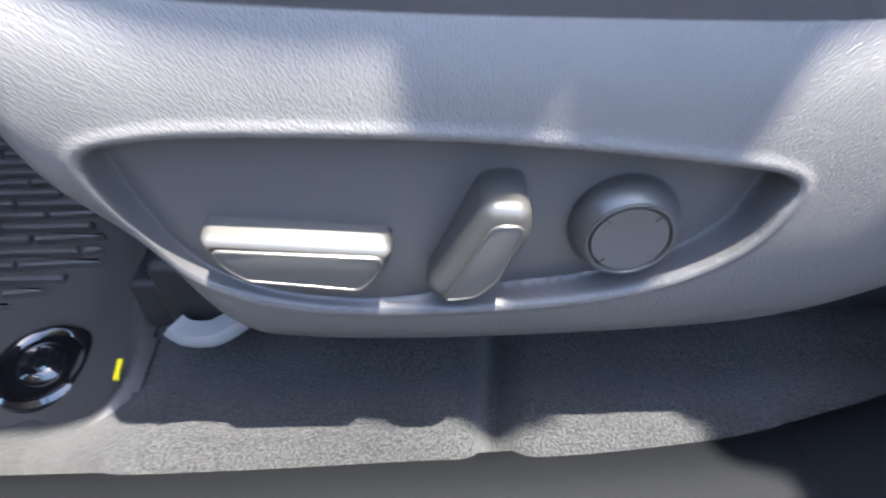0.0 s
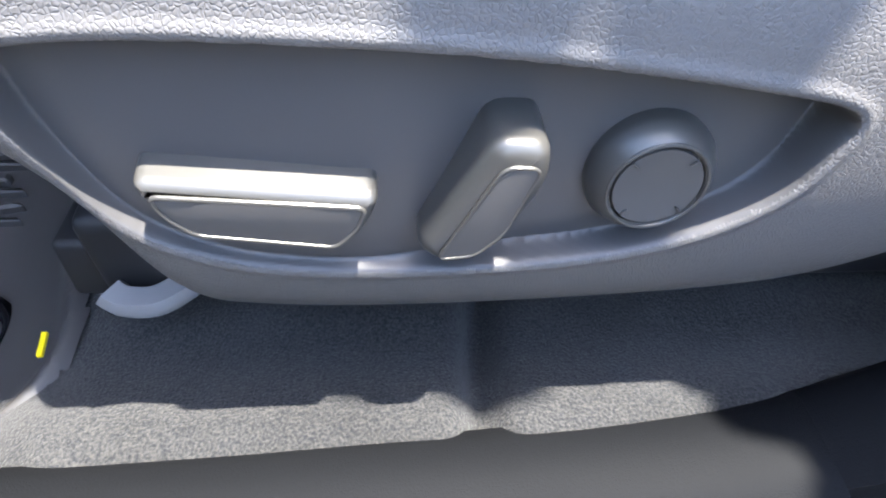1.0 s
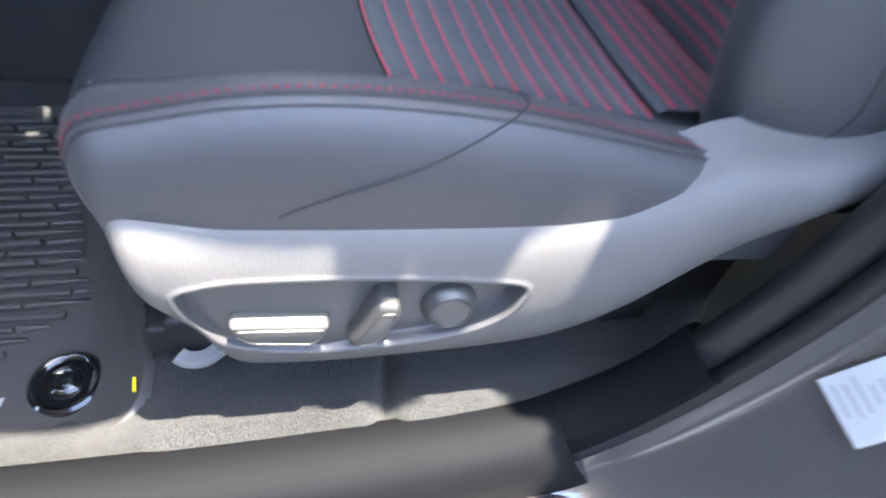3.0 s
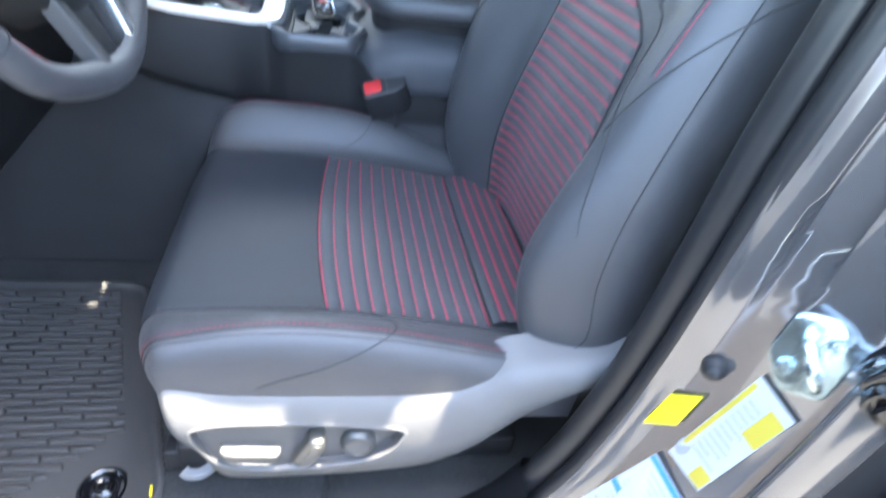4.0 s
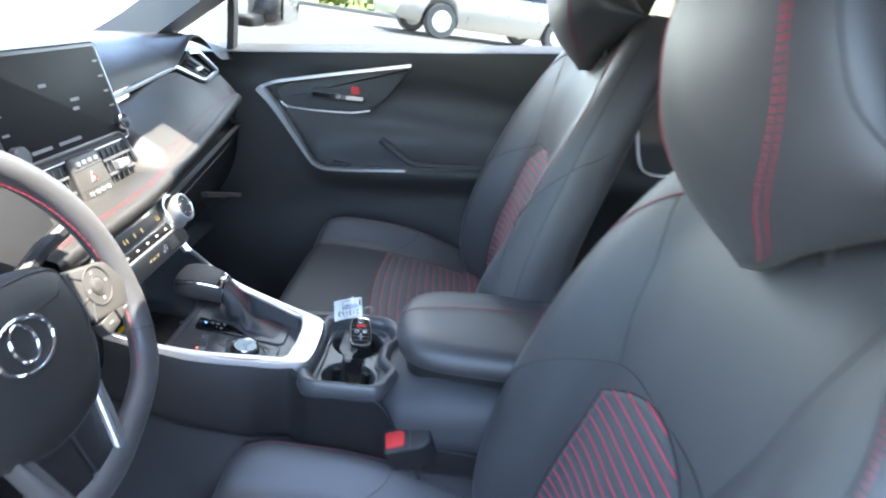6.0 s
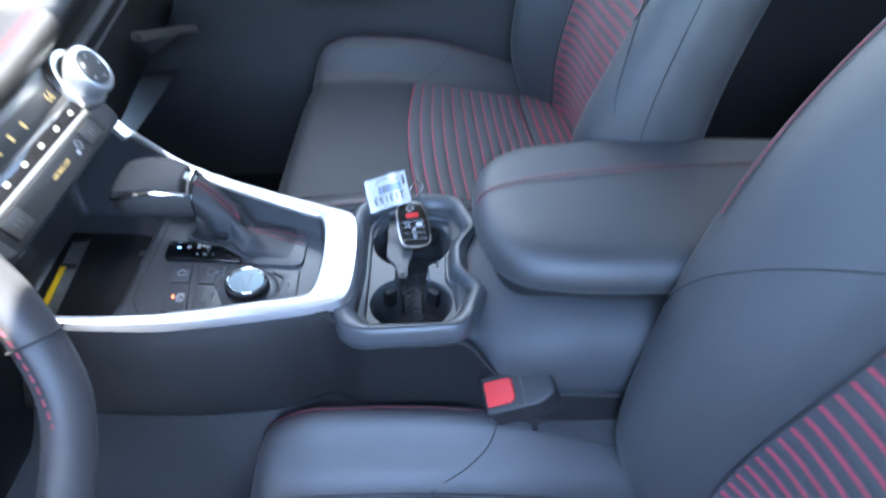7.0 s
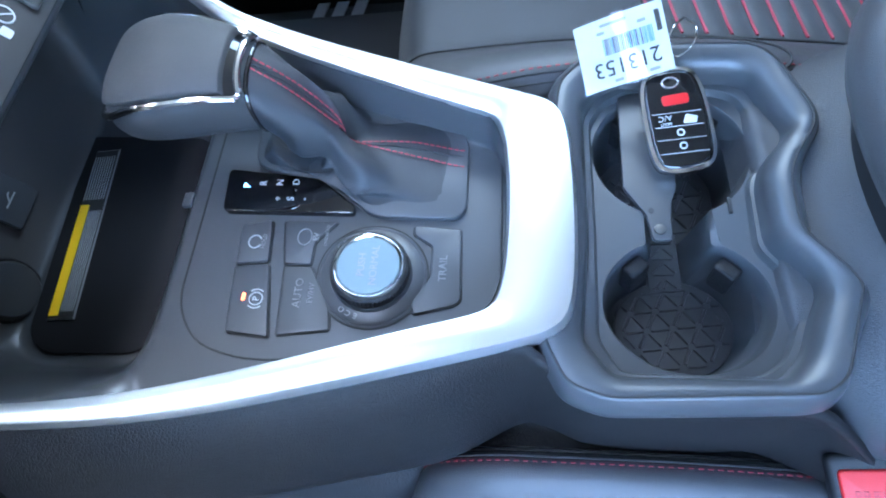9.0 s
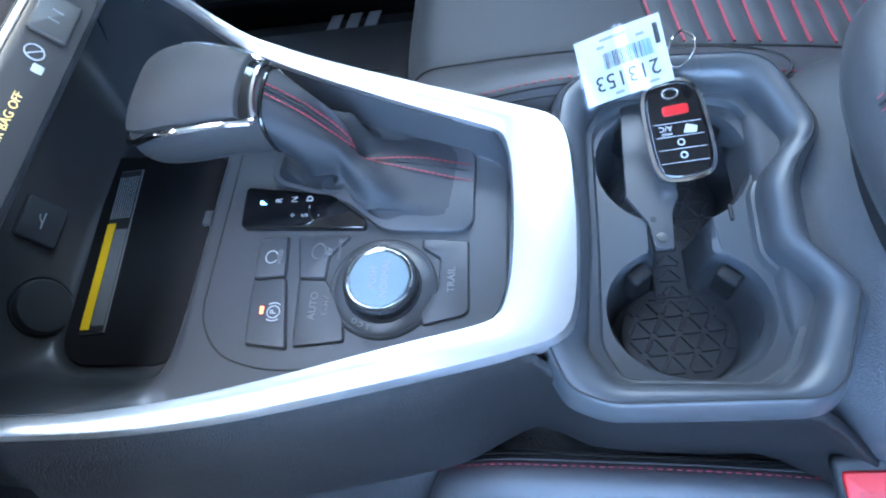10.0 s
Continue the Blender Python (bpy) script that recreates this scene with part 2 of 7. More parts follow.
def span(a, b, n):
    return [a + (b - a) * i / (n - 1) for i in range(n)]


def box(bm, c, s, r=0.003, m=None, seg=3):
    """A rounded box."""
    t = bmesh.new()
    bmesh.ops.create_cube(t, size=1.0)
    for v in t.verts:
        v.co = Vector((v.co.x * s[0], v.co.y * s[1], v.co.z * s[2]))
    if r:
        bmesh.ops.bevel(t, geom=list(t.edges), offset=r, segments=seg, profile=0.5, affect="EDGES")
    M = Matrix.Translation(c) @ (m.to_4x4() if m else Matrix())
    bmesh.ops.transform(t, matrix=M, verts=t.verts)
    me = bpy.data.meshes.new("t")
    t.to_mesh(me)
    t.free()
    bm.from_mesh(me)
    bpy.data.meshes.remove(me)
    return bm


def lathe(profile, n=32, axis=None, bm=None):
    """(radius, height) pairs turned about the axis of the matrix."""
    bm = bm or bmesh.new()
    M = axis or Matrix()
    loops = [[M @ Vector((r * math.cos(i * math.tau / n), r * math.sin(i * math.tau / n), h)) for i in range(n)] for r, h in profile]
    return rings(bm, loops, cap0=True, cap1=True)


def frame_at(o, right, upward):
    """A matrix whose x is right and y is upward."""
    x = Vector(right).normalized()
    z = x.cross(Vector(upward)).normalized()
    y = z.cross(x)
    m = Matrix((x, y, z)).transposed().to_4x4()
    m.translation = Vector(o)
    return m


def text(body, size, M, mat, parent, name="lettering", depth=0.0002, align="CENTER"):
    cu = bpy.data.curves.new("t", "FONT")
    cu.body, cu.size, cu.extrude, cu.align_x, cu.align_y, cu.resolution_u = body, size, depth, align, "CENTER", 3
    ob = bpy.data.objects.new("t", cu)
    scene.collection.objects.link(ob)
    me = bpy.data.meshes.new_from_object(ob.evaluated_get(bpy.context.evaluated_depsgraph_get()))
    bpy.data.objects.remove(ob)
    bpy.data.curves.remove(cu)
    me.name = name
    me.materials.clear()
    me.materials.append(mat)
    me.transform(M)
    o = new(name, me)
    o.parent = parent
    return o


def lerp_table(tab, x):
    """Smooth interpolation in a table of (x, value)."""
    if x <= tab[0][0]:
        return tab[0][1]
    for (a, p), (b, q) in zip(tab, tab[1:]):
        if x <= b:
            t = (x - a) / (b - a)
            t = t * t * (3 - 2 * t) if len(tab) > 6 else t
            return p + (q - p) * t
    return tab[-1][1]


def curve_table(tab, x):
    """Catmull-Rom through a table of (x, value)."""
    n = len(tab)
    if x <= tab[0][0]:
        return tab[0][1]
    if x >= tab[-1][0]:
        return tab[-1][1]
    for i in range(n - 1):
        x0, y0 = tab[i]
        x1, y1 = tab[i + 1]
        if x <= x1:
            h = x1 - x0
            d0 = (y1 - tab[i - 1][1]) / (x1 - tab[i - 1][0]) if i else (y1 - y0) / h
            d1 = (tab[i + 2][1] - y0) / (tab[i + 2][0] - x0) if i < n - 2 else (y1 - y0) / h
            t = (x - x0) / h
            return y0 * (1 + 2 * t) * (1 - t) ** 2 + d0 * h * t * (1 - t) ** 2 + y1 * t * t * (3 - 2 * t) - d1 * h * t * t * (1 - t)
    return tab[-1][1]


def fit_spline(pts, n):
    """n points along a smooth curve through pts."""
    p = [Vector(q) for q in pts]
    s = [0.0]
    for a, b in zip(p, p[1:]):
        s.append(s[-1] + (b - a).length)
    out = []
    for i in range(n):
        d = s[-1] * i / (n - 1)
        out.append(Vector([curve_table([(sv, q[c]) for sv, q in zip(s, p)], d) for c in range(len(p[0]))]))
    return out


def smoothstep(a, b, x):
    t = max(0.0, min(1.0, (x - a) / (b - a)))
    return t * t * (3 - 2 * t)


def inside_depth(poly, x, y):
    """How far the point lies inside the polygon (minus: outside)."""
    best, ins = 1e9, False
    m = len(poly)
    for i in range(m):
        a, b = poly[i], poly[(i + 1) % m]
        ex, ey = b[0] - a[0], b[1] - a[1]
        t = max(0, min(1, ((x - a[0]) * ex + (y - a[1]) * ey) / (ex * ex + ey * ey + 1e-12)))
        best = min(best, math.hypot(a[0] + t * ex - x, a[1] + t * ey - y))
        if (a[1] > y) != (b[1] > y) and x < ex * (y - a[1]) / (b[1] - a[1]) + a[0]:
            ins = not ins
    return best if ins else -best


def stitches(path, length, gap, r, mat, parent, name="stitching"):
    """A row of short threads along a path, in one mesh."""
    bm = bmesh.new()
    path = [Vector(p) for p in path]
    acc, on, run = 0.0, True, [path[0]]
    for a, b in zip(path, path[1:]):
        d, pos = (b - a).length, 0.0
        if d < 1e-7:
            continue
        while True:
            left = (length if on else gap) - acc
            if pos + left > d:
                acc += d - pos
                if on:
                    run.append(b)
                break
            pos += left
            q = a.lerp(b, pos / d)
            if on:
                run.append(q)
                if len(run) > 1 and (run[-1] - run[0]).length > 1e-4:
                    prof = [(r * math.cos(i * math.tau / 4 + 0.8), r * math.sin(i * math.tau / 4 + 0.8)) for i in range(4)]
                    sweep([run[0], run[-1]], prof, bm)
                run = []
            else:
                run = [q]
            on, acc = not on, 0.0
    return tagged(part(name, bm, mat, parent), kind="stuff")


# ---- seats ----
U_CUSH = [(0, 0.0, 0.0), (0.35, 0.10, 0.0), (0.60, 0.165, 0.003), (0.70, 0.189, 0.007), (0.78, 0.214, 0.026), (0.86, 0.240, 0.036), (0.92, 0.257, 0.024), (0.97, 0.266, -0.012), (1.0, 0.262, -0.06)]
V_CUSH = [(0, -0.176, 0.10), (0.06, -0.196, 0.062), (0.12, -0.203, 0.034), (0.2, -0.192, 0.010), (0.28, -0.165, 0.0), (1.0, 0.275, 0.0)]
Z_CUSH = [(-0.22, 0.0), (-0.165, 0.004), (-0.05, 0.003), (0.0, 0.0), (0.1, -0.012), (0.2, -0.026), (0.28, -0.03)]
B_CUSH = [(-0.22, 0.35), (-0.15, 0.64), (-0.08, 0.94), (-0.03, 1.0), (0.06, 0.97), (0.15, 0.75), (0.27, 0.45)]


def cush_v(x):
    return 0.28 + (x + 0.165) / 0.44 * 0.72


def cush(u, v, lift=0.0):
    a = abs(u)
    y = curve_table([(k, p) for k, p, q in U_CUSH], a) * (1.03 if u > 0.7 else 1.0)
    dz = curve_table([(k, q) for k, p, q in U_CUSH], a)
    x = curve_table([(k, p) for k, p, q in V_CUSH], v)
    drop = curve_table([(k, q) for k, p, q in V_CUSH], v)
    b = curve_table(B_CUSH, x)
    rise = dz * b if dz > 0 else dz
    if u > 0.6 and dz > 0:
        fore = 1.0 - 0.35 * smoothstep(-0.12, -0.22, x)
        rise *= (1.0 + 0.80 * smoothstep(0.68, 0.84, u)) * (max(b, fore) / b if x < -0.03 else 1.0)
    z = curve_table(Z_CUSH, x) - drop + rise + lift
    if v < 0.4:
        x += 0.075 * a ** 5 * (1 - v / 0.4)
    return Vector((x, math.copysign(y, u), z))


def cush_y(y, x, lift=0.0):
    """The point of the cushion's top over (x, y)."""
    lo, hi = 0.0, 0.95
    for _ in range(24):
        m = (lo + hi) / 2
        if curve_table([(k, p) for k, p, q in U_CUSH], m) < abs(y):
            lo = m
        else:
            hi = m
    return cush(math.copysign(lo, y), cush_v(x), lift)


U_BACK = [(0, 0.0, 0.0), (0.4, 0.10, -0.002), (0.55, 0.143, -0.014), (0.66, 0.178, -0.046), (0.74, 0.205, -0.064), (0.83, 0.236, -0.058), (0.92, 0.258, -0.012), (1.0, 0.260, 0.030), (1.1, 0.240, 0.066), (1.2, 0.190, 0.088)]
C_BACK = [(-0.05, 0.284), (0.05, 0.272), (0.17, 0.276), (0.32, 0.308), (0.47, 0.348), (0.6, 0.40)]
A_BACK = [(-0.05, 0.85), (0.06, 1.2), (0.2, 1.1), (0.35, 0.85), (0.48, 0.5), (0.6, 0.25)]
W_BACK = [(-0.05, 0.86), (-0.02, 0.95), (0.04, 1.0), (0.35, 1.0), (0.45, 0.965), (0.53, 0.88), (0.58, 0.76), (0.6, 0.66)]


def back(u, z, lift=0.0):
    a = abs(u)
    y = curve_table([(k, p) for k, p, q in U_BACK], a) * curve_table(W_BACK, z) * (1 + 0.15 * smoothstep(0.10, 0.34, z) * smoothstep(0.5, 0.9, u))
    dx = curve_table([(k, q) for k, p, q in U_BACK], a)
    c = curve_table(C_BACK, z)
    s = curve_table(A_BACK, z) * (1.12 if u > 0 else 1.0 - 0.30 * smoothstep(0.08, 0.25, z)) if dx < 0 else 1.0
    return Vector((c + dx * s - lift, math.copysign(y, u), z))


def back_u(y, z):
    lo, hi = 0.0, 0.84
    for _ in range(24):
        m = (lo + hi) / 2
        if curve_table([(k, p) for k, p, q in U_BACK], m) * curve_table(W_BACK, z) < abs(y):
            lo = m
        else:
            hi = m
    return math.copysign(lo, y)


def insert_edge(z):
    """Half the width of the striped panel of the backrest."""
    return 0.146 - 0.030 * smoothstep(0.02, 0.33, z)


def build_seat(at, roll, label, back_shift=0.0):
    seat = thing("car_seat", label, "car seat", "front seats", at=at)
    seat.rotation_euler = (radians(roll), 0, 0)
    # cushion, its level centre coloured darker for the shade under the roof
    bm = patch(lambda u, v: cush(u, v), span(-1, -0.7, 14)[:-1] + span(-0.7, 0.7, 56)[:-1] + span(0.7, 1, 14), span(0, 1, 70), index=lambda u, v: 1 if abs(u) < 0.7 and 0.03 < v < cush_v(0.02) else 0)
    part("seat_cushion", bm, [LEATHER, CENTRE], seat, "black leatherette cushion", smooth=80)
    # striped panel on the cushion, ribbed across
    PITCH = 0.0168

    def rib(x, x0):
        return 0.0032 * math.sqrt(abs(math.sin(math.pi * (x - x0) / PITCH)))

    def front_edge(y):
        return -0.012 * (1 - (y / 0.187) ** 2)

    def stripe_x(y, k):
        return front_edge(y) * max(0.12, 1 - 0.16 * k) + PITCH * k

    def main(y, t):
        x = front_edge(y) * (1 - t) + 0.186 * t
        edge = min(1.0, (0.187 - abs(y)) / 0.006)
        k = min(6.0, max(0.0, (x - front_edge(y)) / PITCH))
        return cush_y(y, x, 0.0008 + rib(x, front_edge(y) * max(0.12, 1 - 0.16 * k)) * edge)

    ins = part("seat_insert", patch(main, span(-0.187, 0.187, 40), span(0, 1, 112)), RIB, seat, "dark ribbed insert with red cross stripes", smooth=80)
    k = 0
    while True:
        pts, w = [], 0.0010
        for y in span(-0.184, 0.184, 30):
            x = stripe_x(y, k) + 0.0003
            pts.append(cush_y(y, x, 0.0022))
        if pts[15].x > 0.184:
            break
        part("red_stripe", sweep(pts, [(-w, -0.001), (w, -0.001), (w * 0.8, 0.0006), (-w * 0.8, 0.0006)]), RED, ins, "", smooth=0)
        k += 1

    def rear(y, t):
        x = 0.190 + 0.080 * t
        return cush_y(y, x, 0.009 * math.sin(math.pi * (0.12 + 0.88 * t)) ** 0.5 + rib(x, 0.19) * 0.6)

    ins2 = part("rear_insert", patch(rear, span(-0.183, 0.183, 36), span(0, 1, 36)), RIB, seat, smooth=80)
    for x in (0.203, 0.219, 0.235, 0.251, 0.266):
        pts = [cush_y(y, x, 0.0012 + 0.009 * math.sin(math.pi * (0.12 + 0.88 * (x - 0.19) / 0.080)) ** 0.5) for y in span(-0.18, 0.18, 26)]
        part("red_stripe", sweep(pts, [(-0.0019, -0.001), (0.0019, -0.001), (0.0016, 0.0012), (-0.0016, 0.0012)]), RED, ins2, smooth=0)
    # seams of the cushion
    for s in (-1, 1):
        e = 0.885
        line = [cush(s * e, v, 0.0006) for v in span(0.05, cush_v(0.24), 80)]
        part("piping", sweep(line, 0.0008), SEAM, seat)
        line2 = [cush(s * (e + 0.018), v, 0.0006) for v in span(0.05, cush_v(0.24), 80)]
        part("piping", sweep(line2, 0.0007), SEAM, seat)
        stitches([cush(s * (e - 0.012), v, 0.0008) for v in span(0.05, cush_v(0.24), 80)], 0.0030, 0.0026, 0.0005, THREAD, seat)
        fork = fit_spline([(s * 0.70, cush_v(0.0), 0), (s * 0.78, cush_v(0.055), 0), (s * 0.86, cush_v(0.068), 0), (s * 0.92, cush_v(0.045), 0), (s * 0.96, cush_v(0.0), 0), (s * 0.985, cush_v(-0.07), 0)], 40)
        part("seam", sweep([cush(q.x, q.y, 0.0006) for q in fork], 0.0008), SEAM, seat)
        part("seam", sweep([cush_y(s * 0.189, x, 0.0006) for x in span(0.0, 0.25, 30)], 0.0012), SEAM, seat)
        ridge = [cush(s * 0.70, v, 0.0008) for v in span(0.05, cush_v(0.0), 40)]
        part("seam", sweep(ridge, 0.0008), SEAM, seat)
    part("seam", sweep([cush_y(y, front_edge(y) - 0.001, 0.0006) for y in span(-0.19, 0.19, 30)], 0.0012), SEAM, seat)
    # backrest
    below = set(seat.children)
    us = span(-1.2, 1.2, 97)
    zs = span(-0.05, 0.60, 60)
    loops = [[back(u, z) for u in us] for z in zs]
    top = [p + Vector((0.02, 0, 0.010)) for p in loops[-1]]
    c = sum(top, Vector()) / len(top)
    loops.append([c.lerp(p, 0.93) for p in top])
    loops.append([c.lerp(p, 0.6) + Vector((0.01, 0, 0.006)) for p in top])
    part("backrest", rings(bmesh.new(), loops, True, True), LEATHER, seat, "black leatherette backrest", smooth=70)

    def ins_back(y, t):
        w = insert_edge
        z = -0.03 + t * (0.300 + 0.03 + 0.046 * (1 - abs(y) ** 1.7))
        yy = y * w(z)
        return yy, z

    P2 = 0.0155

    def bfn(y, t):
        yy, z = ins_back(y, t)
        e = min(1.0, (1 - abs(y)) / 0.05, (1 - t) / 0.02 + 0.0)
        return back(back_u(yy, z), z, 0.0008 + 0.003 * math.sqrt(abs(math.sin(math.pi * (z + 0.03) / P2))) * max(0, e))

    bi = part("back_insert", patch(bfn, span(-1, 1, 40), span(0, 1, 150)), RIB, seat, "dark ribbed insert with red cross stripes", smooth=80)
    z = -0.03 + P2
    while z < 0.343:
        lim = 1.0 if z < 0.299 else max(0.0, 1 - (z - 0.300) / 0.046) ** (1 / 1.7)
        if lim < 0.2:
            break
        pts = [back(back_u(y * insert_edge(z) * 0.98, z), z, 0.0022) for y in span(-lim, lim, 26)]
        part("red_stripe", sweep(pts, [(-0.0016, -0.001), (0.0016, -0.001), (0.0013, 0.0006), (-0.0013, 0.0006)], up=(-1, 0, 0.3)), RED, bi, smooth=0)
        z += P2
    edge = []
    for y in span(-1, 1, 41):
        yy, zz = ins_back(y, 1.0)
        edge.append(back(back_u(yy, zz), zz, 0.001))
    part("seam", sweep(edge, 0.0012), SEAM, seat)
    for s in (-1, 1):
        part("seam", sweep([back(back_u(s * (insert_edge(z) + 0.001), z), z, 0.001) for z in span(-0.03, 0.300, 40)], 0.0013), SEAM, seat)
        # seam that leaves the panel's upper corner over the bolster
        arc = fit_spline([(0.10, 0.347), (0.30, 0.345), (0.46, 0.336), (0.60, 0.312), (0.72, 0.27), (0.80, 0.22), (0.86, 0.15)], 36)
        part("seam", sweep([back(s * q.x, q.y, 0.001) for q in arc], 0.0007), SEAM, seat)
        up2 = fit_spline([(0.45, 0.338), (0.53, 0.40), (0.575, 0.46), (0.68, 0.535)], 30)
        part("seam", sweep([back(s * q.x, q.y, 0.0006) for q in up2], 0.0005), SEAM, seat)
        side = fit_spline([(0.90, 0.0), (0.93, 0.03), (0.92, 0.10), (0.91, 0.3), (0.93, 0.5), (0.95, 0.57)], 50)
        part("seam", sweep([back(s * q.x, q.y, 0.001) for q in side], 0.0008), SEAM, seat)
        rib_line = fit_spline([(0.79, 0.300), (0.80, 0.345), (0.81, 0.393), (0.815, 0.454), (0.745, 0.51), (0.60, 0.556)], 40)
        part("seam", sweep([back(s * q.x, q.y, 0.001) for q in rib_line], 0.0006), SEAM, seat)
        stitches([back(s * (q.x + 0.012), q.y, 0.0006) for q in rib_line], 0.0045, 0.0018, 0.0006, RED, seat)
        shoulder = fit_spline([(0.74, 0.24), (0.785, 0.275), (0.835, 0.310), (0.90, 0.348), (1.02, 0.392)], 40)
        if s < 0:
            part("seam", sweep([back(s * q.x, q.y, 0.001) for q in shoulder], 0.0007), SEAM, seat)
    # headrest
    rows = [(0.505, 0.060, 0.345, 0.390), (0.530, 0.140, 0.318, 0.420), (0.560, 0.164, 0.290, 0.432), (0.600, 0.166, 0.268, 0.412), (0.660, 0.150, 0.256, 0.368), (0.720, 0.130, 0.256, 0.345), (0.760, 0.110, 0.264, 0.335), (0.785, 0.078, 0.276, 0.328), (0.795, 0.034, 0.292, 0.318)]

    def head_at(zz, th, lift=0.0):
        w, f, r = (curve_table([(q[0], q[i]) for q in rows], zz) for i in (1, 2, 3))
        cx, sy = math.cos(th), math.sin(th)
        px, py = math.copysign(abs(cx) ** 0.62, cx), math.copysign(abs(sy) ** 0.62, sy)
        x = (f + r) / 2 + px * ((r - f) / 2 + lift) + 0.024 * py * py * (1 - 0.5 * px) * (1 - 0.9 * smoothstep(0.58, 0.72, zz))
        return Vector((x, py * (w + lift), zz + 0.055 * py * py * (1 - smoothstep(0.53, 0.63, zz))))

    loops = [[head_at(zz, i * math.tau / 56) for i in range(56)] for zz in span(0.505, 0.795, 34)]
    hr = part("headrest", rings(bmesh.new(), loops, True, True), LEATHER, seat, "black leatherette headrest with red seam", smooth=80)
    for s in (-1, 1):
        for th in (0.62, 0.68):
            stitches([head_at(zz, math.pi + s * (th - 0.45 * smoothstep(0.70, 0.49, zz)), 0.0006) for zz in span(0.515, 0.785, 60)], 0.0045, 0.0018, 0.0007, RED if th < 0.65 else THREAD, hr)
        part("head_seam", sweep([head_at(zz, math.pi + s * (1.15 + 0.9 * smoothstep(0.66, 0.56, zz)), 0.0006) for zz in span(0.54, 0.78, 50)], 0.0009), SEAM, hr)
        part("headrest_post", sweep([(0.385, s * 0.06, 0.50), (0.360, s * 0.06, 0.60)], 0.006), BLACK, seat)
    for ob in seat.children:
        if ob not in below:
            ob.location.x += back_shift
    # frame under the cushion
    for s in (-1, 1):
        part("seat_rail", box(bmesh.new(), (0.03, s * 0.19, -0.215), (0.44, 0.035, 0.035), 0.004), BLACK, seat)
        part("seat_leg", box(bmesh.new(), (0.06, s * 0.20, -0.14), (0.30, 0.012, 0.12), 0.004), BLACK, seat)
    bm = bmesh.new()
    box(bm, (0.05, 0, -0.085), (0.40, 0.44, 0.07), 0.02)
    part("cushion_pan", bm, BLACK, seat)
    return seat


def pin(ob):
    """A part whose mesh is laid out in the room's own axes."""
    p = ob.parent
    if p.type == "EMPTY":
        ob.matrix_parent_inverse = Matrix.LocRotScale(p.location, p.rotation_euler, p.scale).inverted()
    return ob


DRIVER = build_seat((0.0, -0.36, 0.73), -4.5, "driver's black leatherette seat with red-striped ribbed inserts")
PASSENGER = build_seat((-0.008, 0.36, 0.825), -3.0, "passenger's black leatherette seat with red-striped ribbed inserts", -0.012)

# side shield of the driver's seat with its power controls
SH = [(-0.168, 0.705, -0.174, 0.748), (-0.157, 0.648, -0.152, 0.731), (-0.134, 0.600, -0.126, 0.724), (-0.117, 0.547, -0.106, 0.721), (-0.090, 0.534, -0.080, 0.719),
      (-0.02, 0.531, -0.02, 0.716), (0.076, 0.537, 0.070, 0.715), (0.127, 0.550, 0.12, 0.719), (0.172, 0.586, 0.16, 0.730), (0.23, 0.66, 0.20, 0.752), (0.29, 0.715, 0.28, 0.768), (0.36, 0.775, 0.36, 0.81)]
SHY = [(-0.18, -0.545), (0.0, -0.588), (0.08, -0.613), (0.18, -0.629), (0.29, -0.638), (0.45, -0.643), (0.65, -0.643), (0.85, -0.637), (0.96, -0.626), (1.0, -0.614), (1.08, -0.59)]
CONTROL = smooth_loop([(-0.1335, 0.661), (-0.1335, 0.672), (-0.127, 0.675), (-0.106, 0.6755), (-0.082, 0.675), (-0.03, 0.673), (0.014, 0.669), (0.056, 0.6635), (0.074, 0.6605), (0.081, 0.656), (0.078, 0.647),
                       (0.072, 0.630), (0.051, 0.612), (0.015, 0.600), (-0.043, 0.596), (-0.080, 0.599), (-0.104, 0.609), (-0.121, 0.624), (-0.130, 0.645)], 2)
CONTROL2 = [(p.x, p.y + 0.0045) for p in CONTROL]


def shield(s, t):
    q = [curve_table([(i, r[c]) for i, r in enumerate(SH)], s) for c in range(4)]
    x, z = q[0] + (q[2] - q[0]) * t, q[1] + (q[3] - q[1]) * t
    y = curve_table(SHY, t)
    y += 0.050 * max(0.0, 1 - s / 1.4) ** 2
    if -0.15 < x < 0.1 and 0.58 < z < 0.69:
        d = inside_depth(CONTROL2, x, z)
        y += (0.0045 + 0.0065 * smoothstep(0.605, 0.676, z) + 0.006 * smoothstep(-0.06, 0.0, x)) * smoothstep(-0.0008, 0.0017, d)
        y += -0.0010 * math.exp(-((d + 0.003) / 0.002) ** 2)
    return Vector((x, y, z))


def in_control(s, t):
    q = shield(s, t)
    return 1 if -0.15 < q.x < 0.1 and inside_depth(CONTROL2, q.x, q.z) > -0.0008 else 0


ss = span(0, 3, 110)[:-1] + span(3, 7.4, 400)[:-1] + span(7.4, 11, 60)
side = pin(part("side_shield", patch(shield, ss, span(-0.18, 0.18, 24)[:-1] + span(0.18, 0.85, 180)[:-1] + span(0.85, 1.08, 20), index=in_control), [SHIELD, PANEL], DRIVER, "grey grained plastic side shield with recessed control panel", smooth=60))
face = lambda a, b, h: Vector((a, -h, b))
